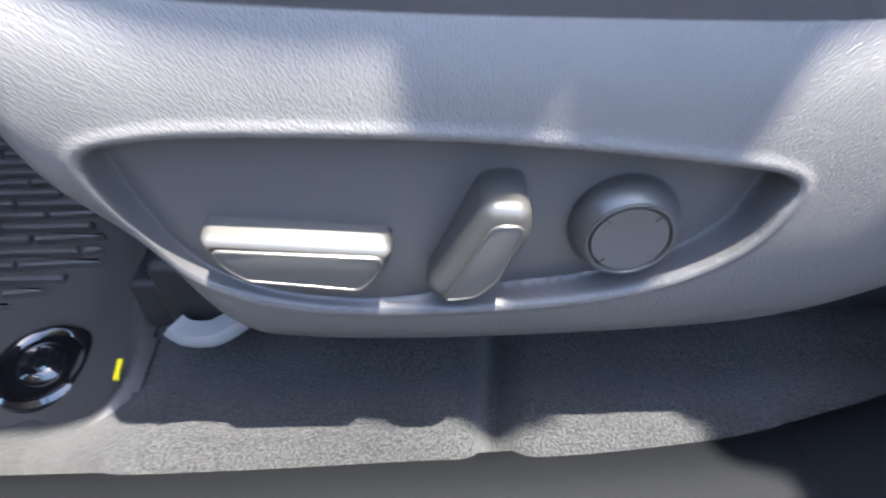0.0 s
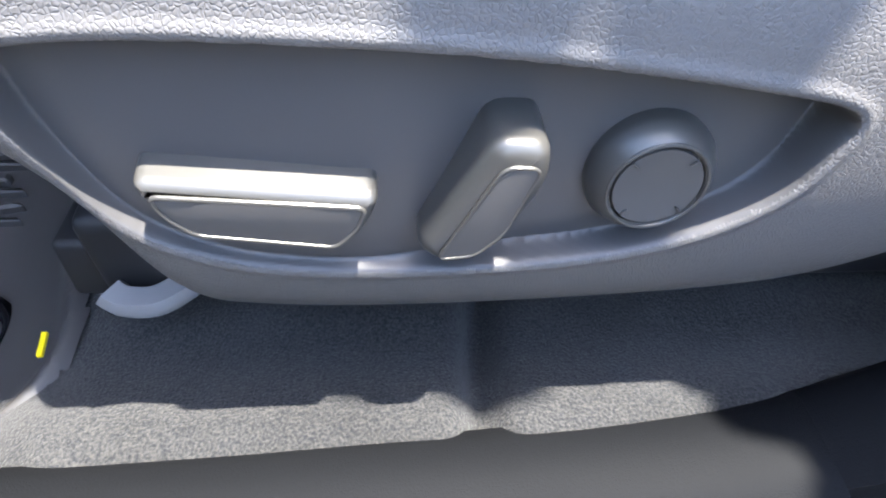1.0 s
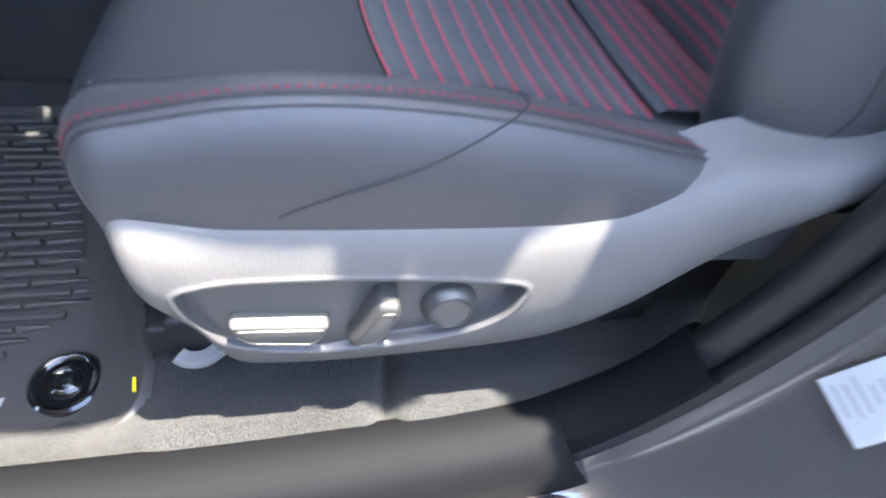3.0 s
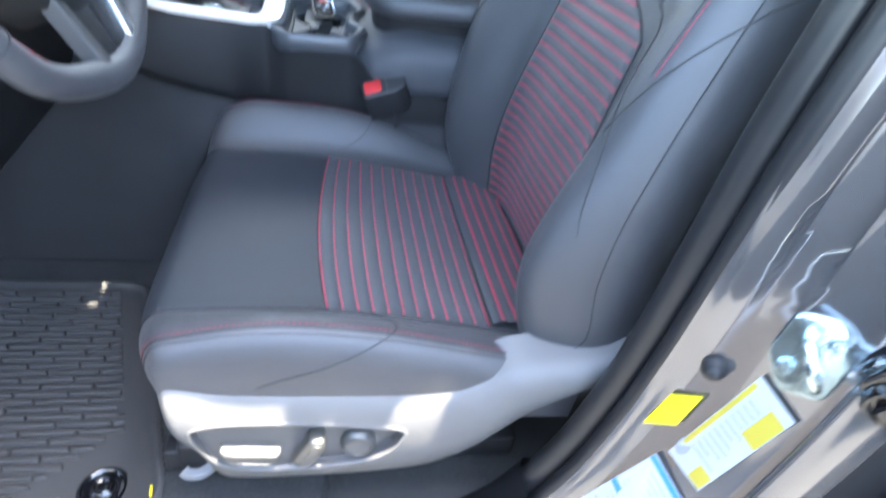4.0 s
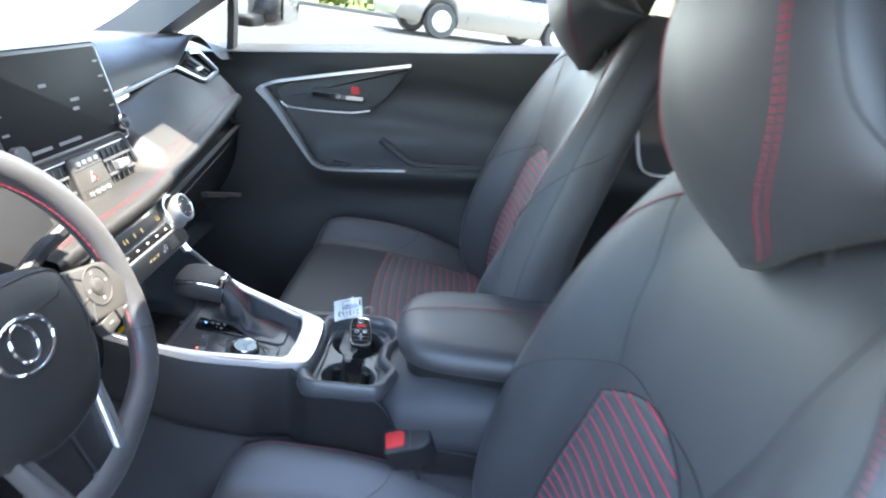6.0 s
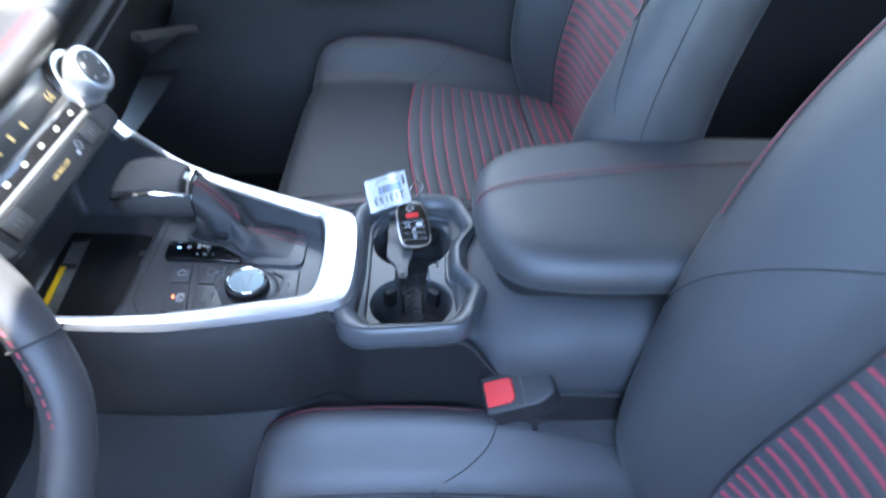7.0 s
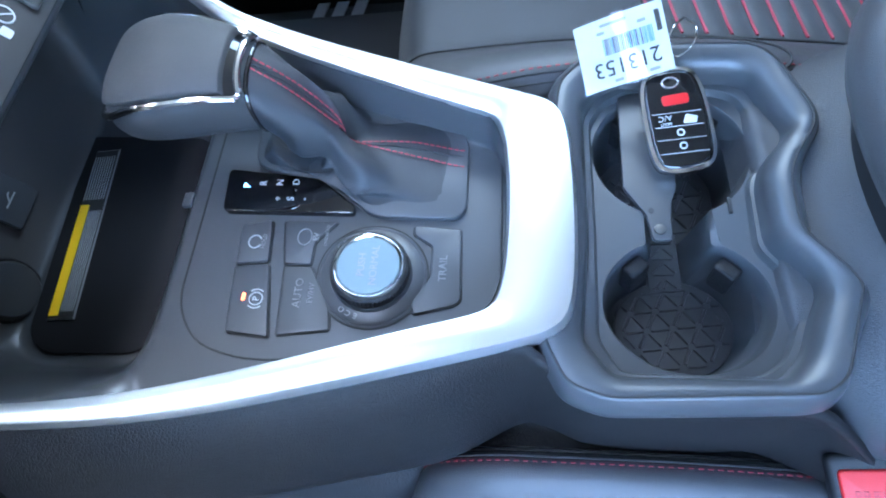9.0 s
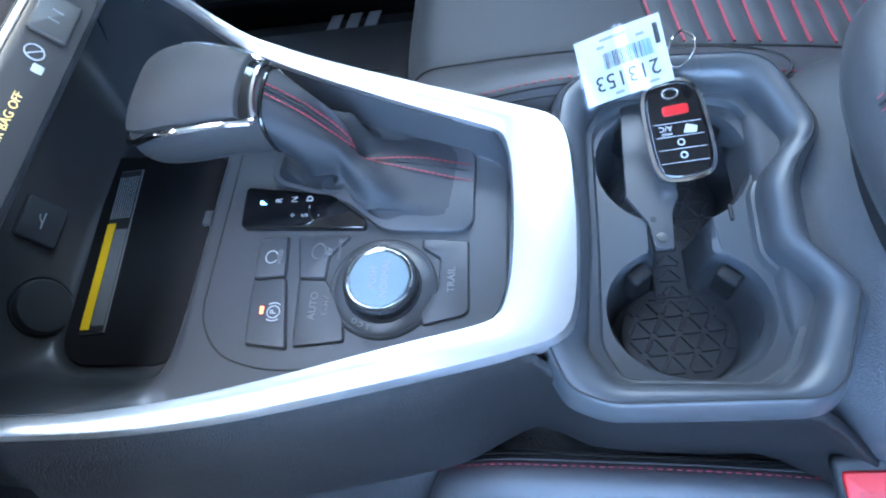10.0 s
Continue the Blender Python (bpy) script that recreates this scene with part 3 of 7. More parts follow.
# seat slide switch
sl = round_poly([(-0.1105, 0.6500), (-0.0465, 0.6435), (-0.0510, 0.6310), (-0.0590, 0.6225), (-0.0980, 0.6290), (-0.1060, 0.6370)], 0.0045)
sw = pin(part("slide_switch", plate([(p.x, p.y - 0.005) for p in sl], 0.622, 0.6465, 0.0040, lambda a, b, h: Vector((a, -h, b + max(0.0, 0.6440 - h) * 0.14)), steps=6), SWITCH, DRIVER, "satin metallic slide switch", smooth=50))
slf = round_poly([(-0.1058, 0.6460), (-0.0508, 0.6408), (-0.0535, 0.6325), (-0.0598, 0.6250), (-0.0974, 0.6313), (-0.1036, 0.6385)], 0.003)
pin(part("switch_face", plate([(p.x, p.y - 0.005) for p in slf], 0.6390, 0.6472, 0.0004, face), SWITCHF, sw, "dark recessed face"))
pin(part("switch_bead", sweep([(p.x, -0.6469, p.y - 0.005) for p in slf], 0.0008, closed=True, up=(0, -1, 0)), SWITCH, sw))
# recline switch
rc = round_poly([(-0.0180, 0.6625), (-0.0030, 0.6615), (-0.0015, 0.6480), (-0.0100, 0.6270), (-0.0180, 0.6165), (-0.0300, 0.6150), (-0.0375, 0.6230)], 0.005)
sw = pin(part("recline_switch", plate([(p.x, p.y - 0.0045) for p in rc], 0.622, 0.6475, 0.0050, face, steps=5), SWITCH, DRIVER, "satin metallic recline switch", smooth=50))
rcf = round_poly([(-0.0150, 0.6555), (-0.0050, 0.6550), (-0.0115, 0.6300), (-0.0190, 0.6205), (-0.0305, 0.6190)], 0.0035)
pin(part("switch_face", plate([(p.x, p.y - 0.0045) for p in rcf], 0.6400, 0.6482, 0.0004, face), SWITCHF, sw, "dark recessed face"))
pin(part("switch_bead", sweep([(p.x, -0.6479, p.y - 0.0045) for p in rcf], 0.0006, closed=True, up=(0, -1, 0)), SWITCH, sw))
# lumbar button in its dished ring
LM = frame_at((0.0335, -0.6305, 0.6350), (1, 0.0, 0.05), (-0.05, 0.10, 1)) @ Matrix.Diagonal((1.07, 1.07, 1.0, 1.0))
lum = pin(part("lumbar_button", lathe([(0.0185, -0.010), (0.0185, 0.003), (0.0180, 0.0045), (0.0160, 0.0085), (0.0145, 0.0100), (0.0132, 0.0096), (0.0130, 0.0078), (0.0003, 0.0076)], 48, LM), SWITCH, DRIVER, "round metallic lumbar button", smooth=50))
pin(part("button_rim", sweep([LM @ Vector((0.0140 * math.cos(a), 0.0140 * math.sin(a), 0.0100)) for a in span(0, math.tau, 49)[:-1]], 0.0007, closed=True, up=(0, -1, 0)), SWITCH, lum))
pin(part("button_face", lathe([(0.0126, 0.0090), (0.0124, 0.0101), (0.0100, 0.0097), (0.0060, 0.0092), (0.0003, 0.0090)], 40, LM), SWITCHF, lum, "dark dished button face", smooth=60))
for k in range(4):
    a = math.pi / 4 + k * math.pi / 2
    pin(part("button_notch", sweep([LM @ Vector((r * math.cos(a), r * math.sin(a), 0.0103)) for r in (0.0100, 0.0124)], 0.00035, up=(0, -1, 0)), SWITCH, lum))
pin(part("dish", lathe([(0.0225, -0.008), (0.0222, -0.0032), (0.0208, -0.0026), (0.0192, -0.0045)], 48, LM), PANEL, DRIVER))
# slide bar handle under the seat
bm = sweep(fit_spline([(-0.166, -0.596, 0.533), (-0.160, -0.599, 0.530), (-0.145, -0.598, 0.529), (-0.124, -0.580, 0.531)], 16), [(-0.006, -0.004), (0.006, -0.004), (0.0075, 0.0), (0.005, 0.0045), (-0.005, 0.0045), (-0.0075, 0.0)], up=(0, 0, 1))
pin(part("rail_cover", bm, material("pale grey plastic", (0.19, 0.185, 0.185), 0.5), DRIVER, "pale grey rail end cover", smooth=60))
bm = bmesh.new()
box(bm, (-0.155, -0.575, 0.545), (0.035, 0.03, 0.05), 0.006)
pin(part("rail_bracket", bm, BLACK, DRIVER))


# ---- floor, sill and pillar ----
def floor_z(x, y):
    z = 0.462 + 0.034 * smoothstep(-0.27, -0.17, x) + 0.02 * smoothstep(-0.60, -0.66, y)
    z -= 0.016 * math.exp(-((x - 0.001 - 0.10 * (y + 0.6)) / 0.009) ** 2)
    return z + 0.0022 * noise.noise(Vector((x * 14, y * 14, 0)))


tagged(part("floor", patch(lambda x, y: Vector((x, y, floor_z(x, y))), span(-1.0, -0.25, 30)[:-1] + span(-0.25, 0.25, 200)[:-1] + span(0.25, 1.6, 40), span(-0.69, -0.55, 30)[:-1] + span(-0.55, 0.72, 50)), CARPET, smooth=80), "dark speckled car carpet", "floor", kind="structure")
bm = bmesh.new()
box(bm, (0.55, 0.01, 0.42), (3.1, 1.36, 0.06), 0)
tagged(part("floor_pan", bm, BLACK), "black painted floor pan under the carpet", "floor", kind="structure")
bm = patch(lambda y, t: Vector((-0.72 - 0.30 * t, y, 0.46 + 0.34 * t)), span(-0.70, 0.70, 20), span(0, 1, 10))
tagged(part("toe_board", bm, CARPET2), "dark carpeted toe board of the footwells", "floor", kind="structure")

# pale tone stands in for sunlight beside the backrest
PALETRIM = material("pillar plastic, pale as sunlit", (0.22, 0.215, 0.19), 0.6, grain=0.0001, grain_scale=800, vary=0.1)
SEALPATH = fit_spline([(-0.95, 0, 0.470), (-0.5, 0, 0.468), (-0.1, 0, 0.466), (0.08, 0, 0.462), (0.15, 0, 0.475), (0.21, 0, 0.540), (0.26, 0, 0.645), (0.285, 0, 0.75), (0.297, 0, 0.85), (0.302, 0, 0.95), (0.306, 0, 1.05), (0.315, 0, 1.15), (0.321, 0, 1.25), (0.324, 0, 1.40), (0.318, 0, 1.58)], 110)


def along(path, profile, lo=None, hi=None):
    """Sweeps (y, outward) pairs along a path in the side view."""
    pts = [p for p in path if (lo is None or lo(p)) and (hi is None or hi(p))]
    bm = bmesh.new()
    loops = []
    n = len(pts)
    for i, p in enumerate(pts):
        t = (pts[min(i + 1, n - 1)] - pts[max(i - 1, 0)]).normalized()
        nrm = Vector((-t.z, 0, t.x))
        loops.append([p + nrm * d + Vector((0, y, 0)) for y, d in (profile(p) if callable(profile) else profile)])
    return rings(bm, loops, closed=False)


SCUFF = [(-0.636, -0.02), (-0.638, 0.032), (-0.643, 0.046), (-0.653, 0.057), (-0.670, 0.063), (-0.690, 0.061), (-0.703, 0.050), (-0.709, 0.026), (-0.712, -0.02)]
scuff_at = lambda e: lambda p: [(y - 0.006 - 0.015 * smoothstep(0.22, -0.20, p.x), d * (1 - 0.65 * smoothstep(0.13, 0.23, p.x)) + e) for y, d in SCUFF]
sill = thing("door_sill", "dark grained plastic scuff plate on the door sill", "door sill", kind="structure")
part("scuff_plate", along(SEALPATH, scuff_at(0.0), hi=lambda p: p.x < 0.172 and p.z < 0.56), SILL, sill, "dark grained plastic scuff plate", smooth=60)
pillar = thing("door_pillar", "dark grey metallic door pillar with rubber seals and labels", "car pillar", kind="structure")
part("pillar_trim", along(SEALPATH, lambda p: scuff_at(0.002)(p)[:6] + [(-0.697, 0.0)], lo=lambda p: p.x > 0.150, hi=lambda p: p.z < 0.60), SILL, pillar, "dark plastic lower pillar trim", smooth=60)
part("inner_pillar_cover", along(SEALPATH, [(-0.50, -0.20), (-0.60, -0.09), (-0.635, -0.03), (-0.655, 0.004), (-0.668, 0.0)], lo=lambda p: p.z > 0.56), PALETRIM, pillar, "plastic inner pillar cover, coloured pale as if sunlit", smooth=60)
for y, r, d in ((-0.666, 0.0165, 0.004), (-0.694, 0.0125, 0.000)):
    pts = [p + Vector((0, y, 0)) for p in SEALPATH if p.x > 0.09 or p.z > 0.5]
    q = []
    for i, p in enumerate(pts):
        t = (pts[min(i + 1, len(pts) - 1)] - pts[max(i - 1, 0)]).normalized()
        q.append(p + Vector((-t.z, 0, t.x)) * d)
    part("rubber_seal", sweep(q, [(r * math.cos(k * math.tau / 18), r * math.sin(k * math.tau / 18)) for k in range(18)], up=(0, 1, 0)), RUBBERSEAL, pillar, "black rubber door seal")
JAMB = [(-0.690, 0.000, 0.0), (-0.698, 0.003, 0.003), (-0.703, 0.010, 0.008), (-0.708, 0.004, 0.0), (-0.713, -0.004, -0.012), (-0.724, -0.0085, -0.014), (-0.729, -0.0105, -0.006), (-0.734, -0.0126, -0.013), (-0.752, -0.020, -0.025), (-0.757, -0.022, -0.017), (-0.763, -0.0247, -0.027),
        (-0.790, -0.036, -0.038), (-0.795, -0.038, -0.040), (-0.803, -0.040, -0.040), (-0.809, -0.032, -0.030), (-0.816, -0.032, -0.030), (-0.822, -0.042, -0.042), (-0.827, -0.068, -0.068)]
jamb_at = lambda p: [(y, a + (b - a) * smoothstep(0.93, 1.08, p.z)) for y, a, b in JAMB]
part("pillar_jamb", along(SEALPATH, jamb_at), PAINT, pillar, "dark grey metallic painted jamb", smooth=60)
EDGE = [(-0.845, -0.125), (-0.850, -0.112), (-0.890, -0.112), (-0.905, -0.115)]
SKIN = [(-0.904, -0.114), (-0.912, -0.110), (-0.920, -0.116), (-0.924, -0.14), (-0.930, -0.30), (-0.935, -0.9)]
rear_door = thing("rear_side_door", "dark grey metallic rear side door, shut", "car door", kind="structure")
part("door_skin", along(SEALPATH, SKIN, lo=lambda p: p.z > 0.475 or p.x > 0.1), PAINT, rear_door, smooth=35)
part("door_edge", along(SEALPATH, EDGE, lo=lambda p: p.z > 0.475 or p.x > 0.1), GLOSSY, rear_door, "black door edge", smooth=35)
part("door_gap", along(SEALPATH, [(-0.8265, -0.067), (-0.832, -0.16), (-0.846, -0.16), (-0.847, -0.120)]), BLACK, rear_door)
bm = bmesh.new()
box(bm, (-0.30, -0.78, 0.40), (2.4, 0.14, 0.13), 0.02)
tagged(part("rocker", bm, PAINT), "dark grey metallic painted rocker panel", "car body", kind="structure")


def decal(corners, parent, mat, name, lift=0.002, thick=0.0003, label=""):
    c = [Vector(q) for q in corners]
    n = (c[1] - c[0]).cross(c[3] - c[0]).normalized()
    if n.x > 0:
        n = -n
    bm = bmesh.new()
    rings(bm, [[q + n * lift for q in c], [q + n * (lift + thick) for q in c]], True, True)
    return part(name, bm, mat, parent, label, smooth=0)


def sub(corners, u0, v0, u1, v1):
    a, b, c, d = (Vector(q) for q in corners)
    p = lambda u, v: a.lerp(b, u).lerp(d.lerp(c, u), v)
    return [p(u0, v0), p(u1, v0), p(u1, v1), p(u0, v1)]


L1 = [(0.2675, -0.7194, 0.6492), (0.3005, -0.7382, 0.7598), (0.3165, -0.7761, 0.7434), (0.2785, -0.762, 0.6357)]
L2 = [(0.3050, -0.7436, 0.7733), (0.3235, -0.7593, 0.8979), (0.3365, -0.7935, 0.8860), (0.3185, -0.7800, 0.7670)]
L3 = [(0.2920, -0.7139, 0.7746), (0.2990, -0.7178, 0.8222), (0.3100, -0.738, 0.8444), (0.3050, -0.7359, 0.8014)]
lab = tagged(decal(L1, None, WHITE, "tyre_label", 0.0042), "white tyre and loading label with blue bars", "label")
for a, b in ((0.43, 0.50), (0.93, 0.99)):
    decal(sub(L1, a, 0.0, b, 1.0), lab, BLUE, "blue_bar", 0.0048)
rng = random.Random(4)
for k in range(15):
    u = 0.05 + 0.062 * k
    if 0.41 < u < 0.53 or u > 0.9:
        continue
    v0 = 0.08 + 0.2 * rng.random()
    decal(sub(L1, u, v0, u + 0.016, v0 + 0.45 + 0.2 * rng.random()), lab, GREYINK, "print_line", 0.0048)
lab = tagged(decal(L2, None, WHITE, "airbag_label", 0.0042), "white airbag information label with olive blocks", "label")
for q in ((0.18, 0.02, 0.94, 0.12), (0.02, 0.62, 0.18, 0.97), (0.62, 0.60, 0.92, 0.98)):
    decal(sub(L2, *q), lab, OLIVE, "olive_block", 0.0048)
for k in range(11):
    u = 0.22 + 0.06 * k
    decal(sub(L2, u, 0.2, u + 0.014, 0.55 + 0.35 * rng.random() * (u < 0.6)), lab, GREYINK, "print_line", 0.0048)
part("round_mark", plate(disc(0.009, 20), 0, 0.0004, 0.0001, lambda a, b, h: Vector(L2[0]).lerp(Vector(L2[2]), 0.16) + Vector((a * 0.45 - b * 0.1 - 0.0048 - h, -b * 0.8, a * 0.85))), GREYINK, lab)
tagged(decal(L3, None, YELLOW, "yellow_sticker", 0.0042), "bright yellow sticker on the painted door jamb", "sticker")
# door striker with its plate, and the hinge bolts of the rear door
st = thing("door_striker", "zinc-plated door striker bolted to the jamb", "door striker", at=(0.326, -0.776, 0.940))
SM = frame_at((0, 0, 0), (0.05, 0.25, 0.97), (-0.6, 0.6, 0.1))
bm = plate(round_poly([(-0.030, -0.018), (0.006, -0.026), (0.032, -0.010), (0.030, 0.018), (-0.006, 0.026), (-0.032, 0.012)], 0.008), 0, 0.006, 0.002, lambda a, b, h: SM @ Vector((a, b, h)) * 1.0)
part("striker_plate", bm, ZINC, st, smooth=40)
part("striker_loop", sweep(fit_spline([SM @ Vector(q) for q in ((-0.014, -0.008, 0.004), (-0.014, -0.008, 0.020), (0.0, -0.002, 0.028), (0.014, 0.006, 0.020), (0.014, 0.006, 0.004))], 20), 0.0045), ZINC, st)
for a, b in ((-0.012, 0.012), (0.016, -0.012)):
    part("bolt", lathe([(0.0065, 0.005), (0.0065, 0.009), (0.005, 0.011), (0.002, 0.011)], 6, SM @ Matrix.Translation((a, b, 0))), ZINC, st, smooth=0)
hg = new("door_hinge")
hg.location, hg.parent = (0.340, -0.842, 1.005), rear_door
HM = frame_at((0, 0, 0), (0.12, -0.35, 0.9), (-0.6, 0.6, 0.1))
bm = plate(round_poly([(-0.062, -0.016), (-0.02, -0.020), (0.030, -0.034), (0.048, -0.020), (0.048, 0.016), (0.0, 0.018), (-0.062, 0.014)], 0.010), -0.060, 0.002, 0.003, lambda a, b, h: HM @ Vector((a, b, h)))
part("hinge_leaf", bm, GLOSSY, hg, "glossy black hinge leaf", smooth=40)
for off in ((0.0, 0.009, 0.030), (0.0, 0.010, -0.014), (0.002, -0.018, 0.030), (0.0, 0.013, -0.050)):
    bmx = Matrix.Translation(off) @ HM
    part("hinge_boss", lathe([(0.0185, -0.012), (0.0185, 0.004), (0.0150, 0.009), (0.0135, 0.009), (0.0125, 0.005)], 28, bmx), GLOSSY, hg)
    part("hinge_bolt", lathe([(0.0095, 0.002), (0.0095, 0.011), (0.0078, 0.014), (0.004, 0.014)], 6, bmx), GLOSSY, hg, smooth=0)
tagged(part("rubber_plug", lathe([(0.010, -0.004), (0.010, 0.004), (0.007, 0.007), (0.005, 0.012), (0.003, 0.013)], 20, frame_at((0.307, -0.7315, 0.873), (0.05, 0.25, 0.97), (-0.7, 0.6, 0.1))), BLACK), "black rubber buffer plug in the jamb", "rubber plug")

# seat belt that runs down beside the driver's backrest
belt = thing("seat_belt", "black seat belt webbing beside the seat", "seat belt")
part("webbing", sweep(fit_spline([(0.38, -0.625, 1.50), (0.37, -0.632, 1.15), (0.345, -0.634, 0.95), (0.33, -0.628, 0.80), (0.32, -0.62, 0.70)], 40), [(-0.001, -0.023), (0.001, -0.023), (0.001, 0.023), (-0.001, 0.023)], up=(1, 0, 0)), BLACK, belt)

# ---- rubber floor mat ----
mat = thing("floor_mat", "dark grey moulded rubber floor mat with rib pattern", "floor mat")
MO = round_poly([(-0.72, -0.645), (-0.212, -0.636), (-0.195, -0.600), (-0.235, -0.46), (-0.305, -0.20), (-0.72, -0.20)], 0.03, 8)


def on_mat(x, y, h):
    t = smoothstep(-0.50, -0.75, x)
    return Vector((x - 0.0 * t, y, floor_z(-0.4, -0.4) + 0.005 + 0.028 * smoothstep(-0.27, -0.19, x) + 0.10 * t + h))


MO2 = [(p.x, p.y) for p in MO]


def mat_fn(a, b):
    d = inside_depth(MO2, a, b)
    return on_mat(a, b, 0.006 * smoothstep(0.012, 0.0, d) - 0.006 * smoothstep(0.0, -0.006, d))


part("mat_base", patch(mat_fn, span(-0.72, -0.19, 160), span(-0.655, -0.195, 130), keep=lambda a, b: inside_depth(MO2, a, b) > -0.006), MAT, mat, smooth=60)
ribs = bmesh.new()
row = 0
x = 0
yy = -0.225
while yy > -0.60:
    x0 = -0.70
    right = -0.325 - 0.02 + (-(yy + 0.2)) * 0.27 if yy > -0.49 else -0.262 - (-(yy) - 0.49) * 1.15
    xx = x0 + (0.03 if row % 2 else 0.0)
    while xx < right - 0.01:
        x1 = min(xx + 0.066, right)
        if inside_depth(MO2, x1, yy) > 0.01:
            tip = x1 >= right - 1e-6
            plate(round_poly([(xx, yy - 0.0036), (x1, yy - (0.0006 if tip else 0.0036)), (x1, yy + (0.0006 if tip else 0.0036)), (xx, yy + 0.0036)], 0.0012, 1), -0.001, 0.0062, 0.0016, on_mat, ribs, 1, False)
        xx = x1 + 0.0035
    yy -= 0.0128
    row += 1
tagged(part("mat_ribs", ribs, MAT, mat, "raised broken ribs", smooth=30), kind="stuff")
stud = part("mat_stud", lathe([(0.030, -0.002), (0.030, 0.003), (0.027, 0.0055), (0.0245, 0.005), (0.022, 0.002), (0.016, 0.002), (0.014, 0.006), (0.010, 0.008), (0.006, 0.006), (0.003, 0.006)], 40, Matrix.Translation(on_mat(-0.270, -0.578, 0.002))), GLOSSY, mat, "glossy black fixing stud")
part("stud_pip", lathe([(0.005, 0.005), (0.004, 0.0085), (0.001, 0.009)], 16, Matrix.Translation(on_mat(-0.268, -0.580, 0.002))), ZINC, stud)
part("yellow_tab", sweep([on_mat(-0.2045, -0.608, 0.009), on_mat(-0.2065, -0.595, 0.009)], [(-0.0012, -0.001), (0.0012, -0.001), (0.0012, 0.001), (-0.0012, 0.001)]), YELLOW, mat)
lm = frame_at(on_mat(-0.345, -0.600, 0.0012), (1, 0.10, 0), (-0.10, 1, 0))
for a, b in ((-0.085, -0.05), (-0.045, -0.01), (-0.005, 0.03)):
    part("logo_bar", plate([(a, -0.011), (b - 0.006, -0.011), (b, 0.011), (a + 0.012, 0.011)], 0, 0.0008, 0.0002, lambda p, q, h: lm @ Vector((p, q, h)), steps=1), WHITE, mat, "pale slanted emblem bar")
mat2 = thing("floor_mat", "passenger's dark rubber floor mat with pale emblem", "floor mat")
part("mat_base", plate(round_poly([(-0.74, 0.16), (-0.26, 0.16), (-0.20, 0.40), (-0.26, 0.66), (-0.74, 0.66)], 0.03, 6), 0.470, 0.478, 0.003), MAT, mat2)
bm = bmesh.new()
for k in range(16):
    plate(rect(0.40 - 0.004 * k, 0.007, 0.002, -0.52, 0.20 + k * 0.0235, 1), 0.477, 0.4815, 0.001, None, bm, 1, False)
tagged(part("mat_ribs", bm, MAT, mat2), kind="stuff")
for a in (-0.475, -0.44, -0.405):
    part("logo_bar", plate([(a, 0.655), (a + 0.022, 0.655), (a + 0.028, 0.690), (a + 0.006, 0.690)], 0.48, 0.4815, 0.0003, steps=1), GREYINK, mat2)


# ---- centre console ----
YC = 0.008
OUTER = [(-0.46, 0.140, 0.985), (-0.40, 0.137, 0.962), (-0.318, 0.129, 0.937), (-0.275, 0.123, 0.925), (-0.234, 0.112, 0.912), (-0.161, 0.092, 0.900), (-0.108, 0.0765, 0.8935)]
INNER = [(-0.46, 0.131, 0.983), (-0.40, 0.128, 0.960), (-0.323, 0.120, 0.936), (-0.277, 0.111, 0.924), (-0.236, 0.097, 0.911), (-0.163, 0.0725, 0.899), (-0.128, 0.0620, 0.8935)]
console = thing("centre_console", "dark plastic centre console with silver trim", "centre console")


def deck_plane(x):
    return 0.872 - 0.09 * (x + 0.165)


def inner_w(x):
    return curve_table([(a, w) for a, w, z in INNER] + [(-0.119, 0.054), (-0.112, 0.030)], x)


def inner_z(x):
    return curve_table([(a, z) for a, w, z in INNER] + [(-0.112, 0.8925)], x)


TRAY = [(p.x, p.y) for p in round_poly([(-0.432, 0.112), (-0.325, 0.104), (-0.309, 0.080), (-0.310, -0.040), (-0.328, -0.068), (-0.400, -0.068), (-0.418, -0.052)], 0.016, 6)]


def deck(a, t):
    w = inner_w(a)
    y = YC + w * t
    base = deck_plane(a)
    d = inside_depth(TRAY, a, y) if a < -0.29 else -1
    edge = (1 - abs(t)) * w
    if a < -0.296:
        out = max(0.0, -d)
        slope = 0.850 + (inner_z(a) - 0.850) * (out / (out + edge + 1e-6)) ** 1.4
        base += (slope - base) * smoothstep(-0.296, -0.325, a)
    z = base + (0.846 - base) * smoothstep(-0.008, 0.003, d)
    if a < -0.418:
        z += (0.985 - z) * smoothstep(-0.418, -0.470, a)
    edge = (1 - abs(t)) * w
    z += (inner_z(a) - 0.001 - z) * smoothstep(0.006, 0.0, edge)
    return Vector((a, y, z))


def splay(x):
    """How far the far side of the console spreads towards the dashboard."""
    return 0.034 * smoothstep(-0.265, -0.360, x)


# front wall takes a lighter grey in place of light falling on it
part("console_deck", patch(lambda a, t: deck(a, t) + Vector((0, splay(a) * smoothstep(0.3, 1.0, t), 0)), span(-0.47, -0.112, 180), span(-1, 1, 120), index=lambda a, t: 1 if a < -0.421 else 0), [DECK, PANEL], console, "dark satin plastic deck with storage tray", smooth=50)


def full_u(tab, corner):
    left = [(a, -w, z) for a, w, z in tab] + [(a, -w, z) for a, w, z in corner]
    right = [(a, w, z) for a, w, z in reversed(corner)] + [(a, w, z) for a, w, z in reversed(tab)]
    return [Vector((a, YC + w, z)) for a, w, z in left + right]


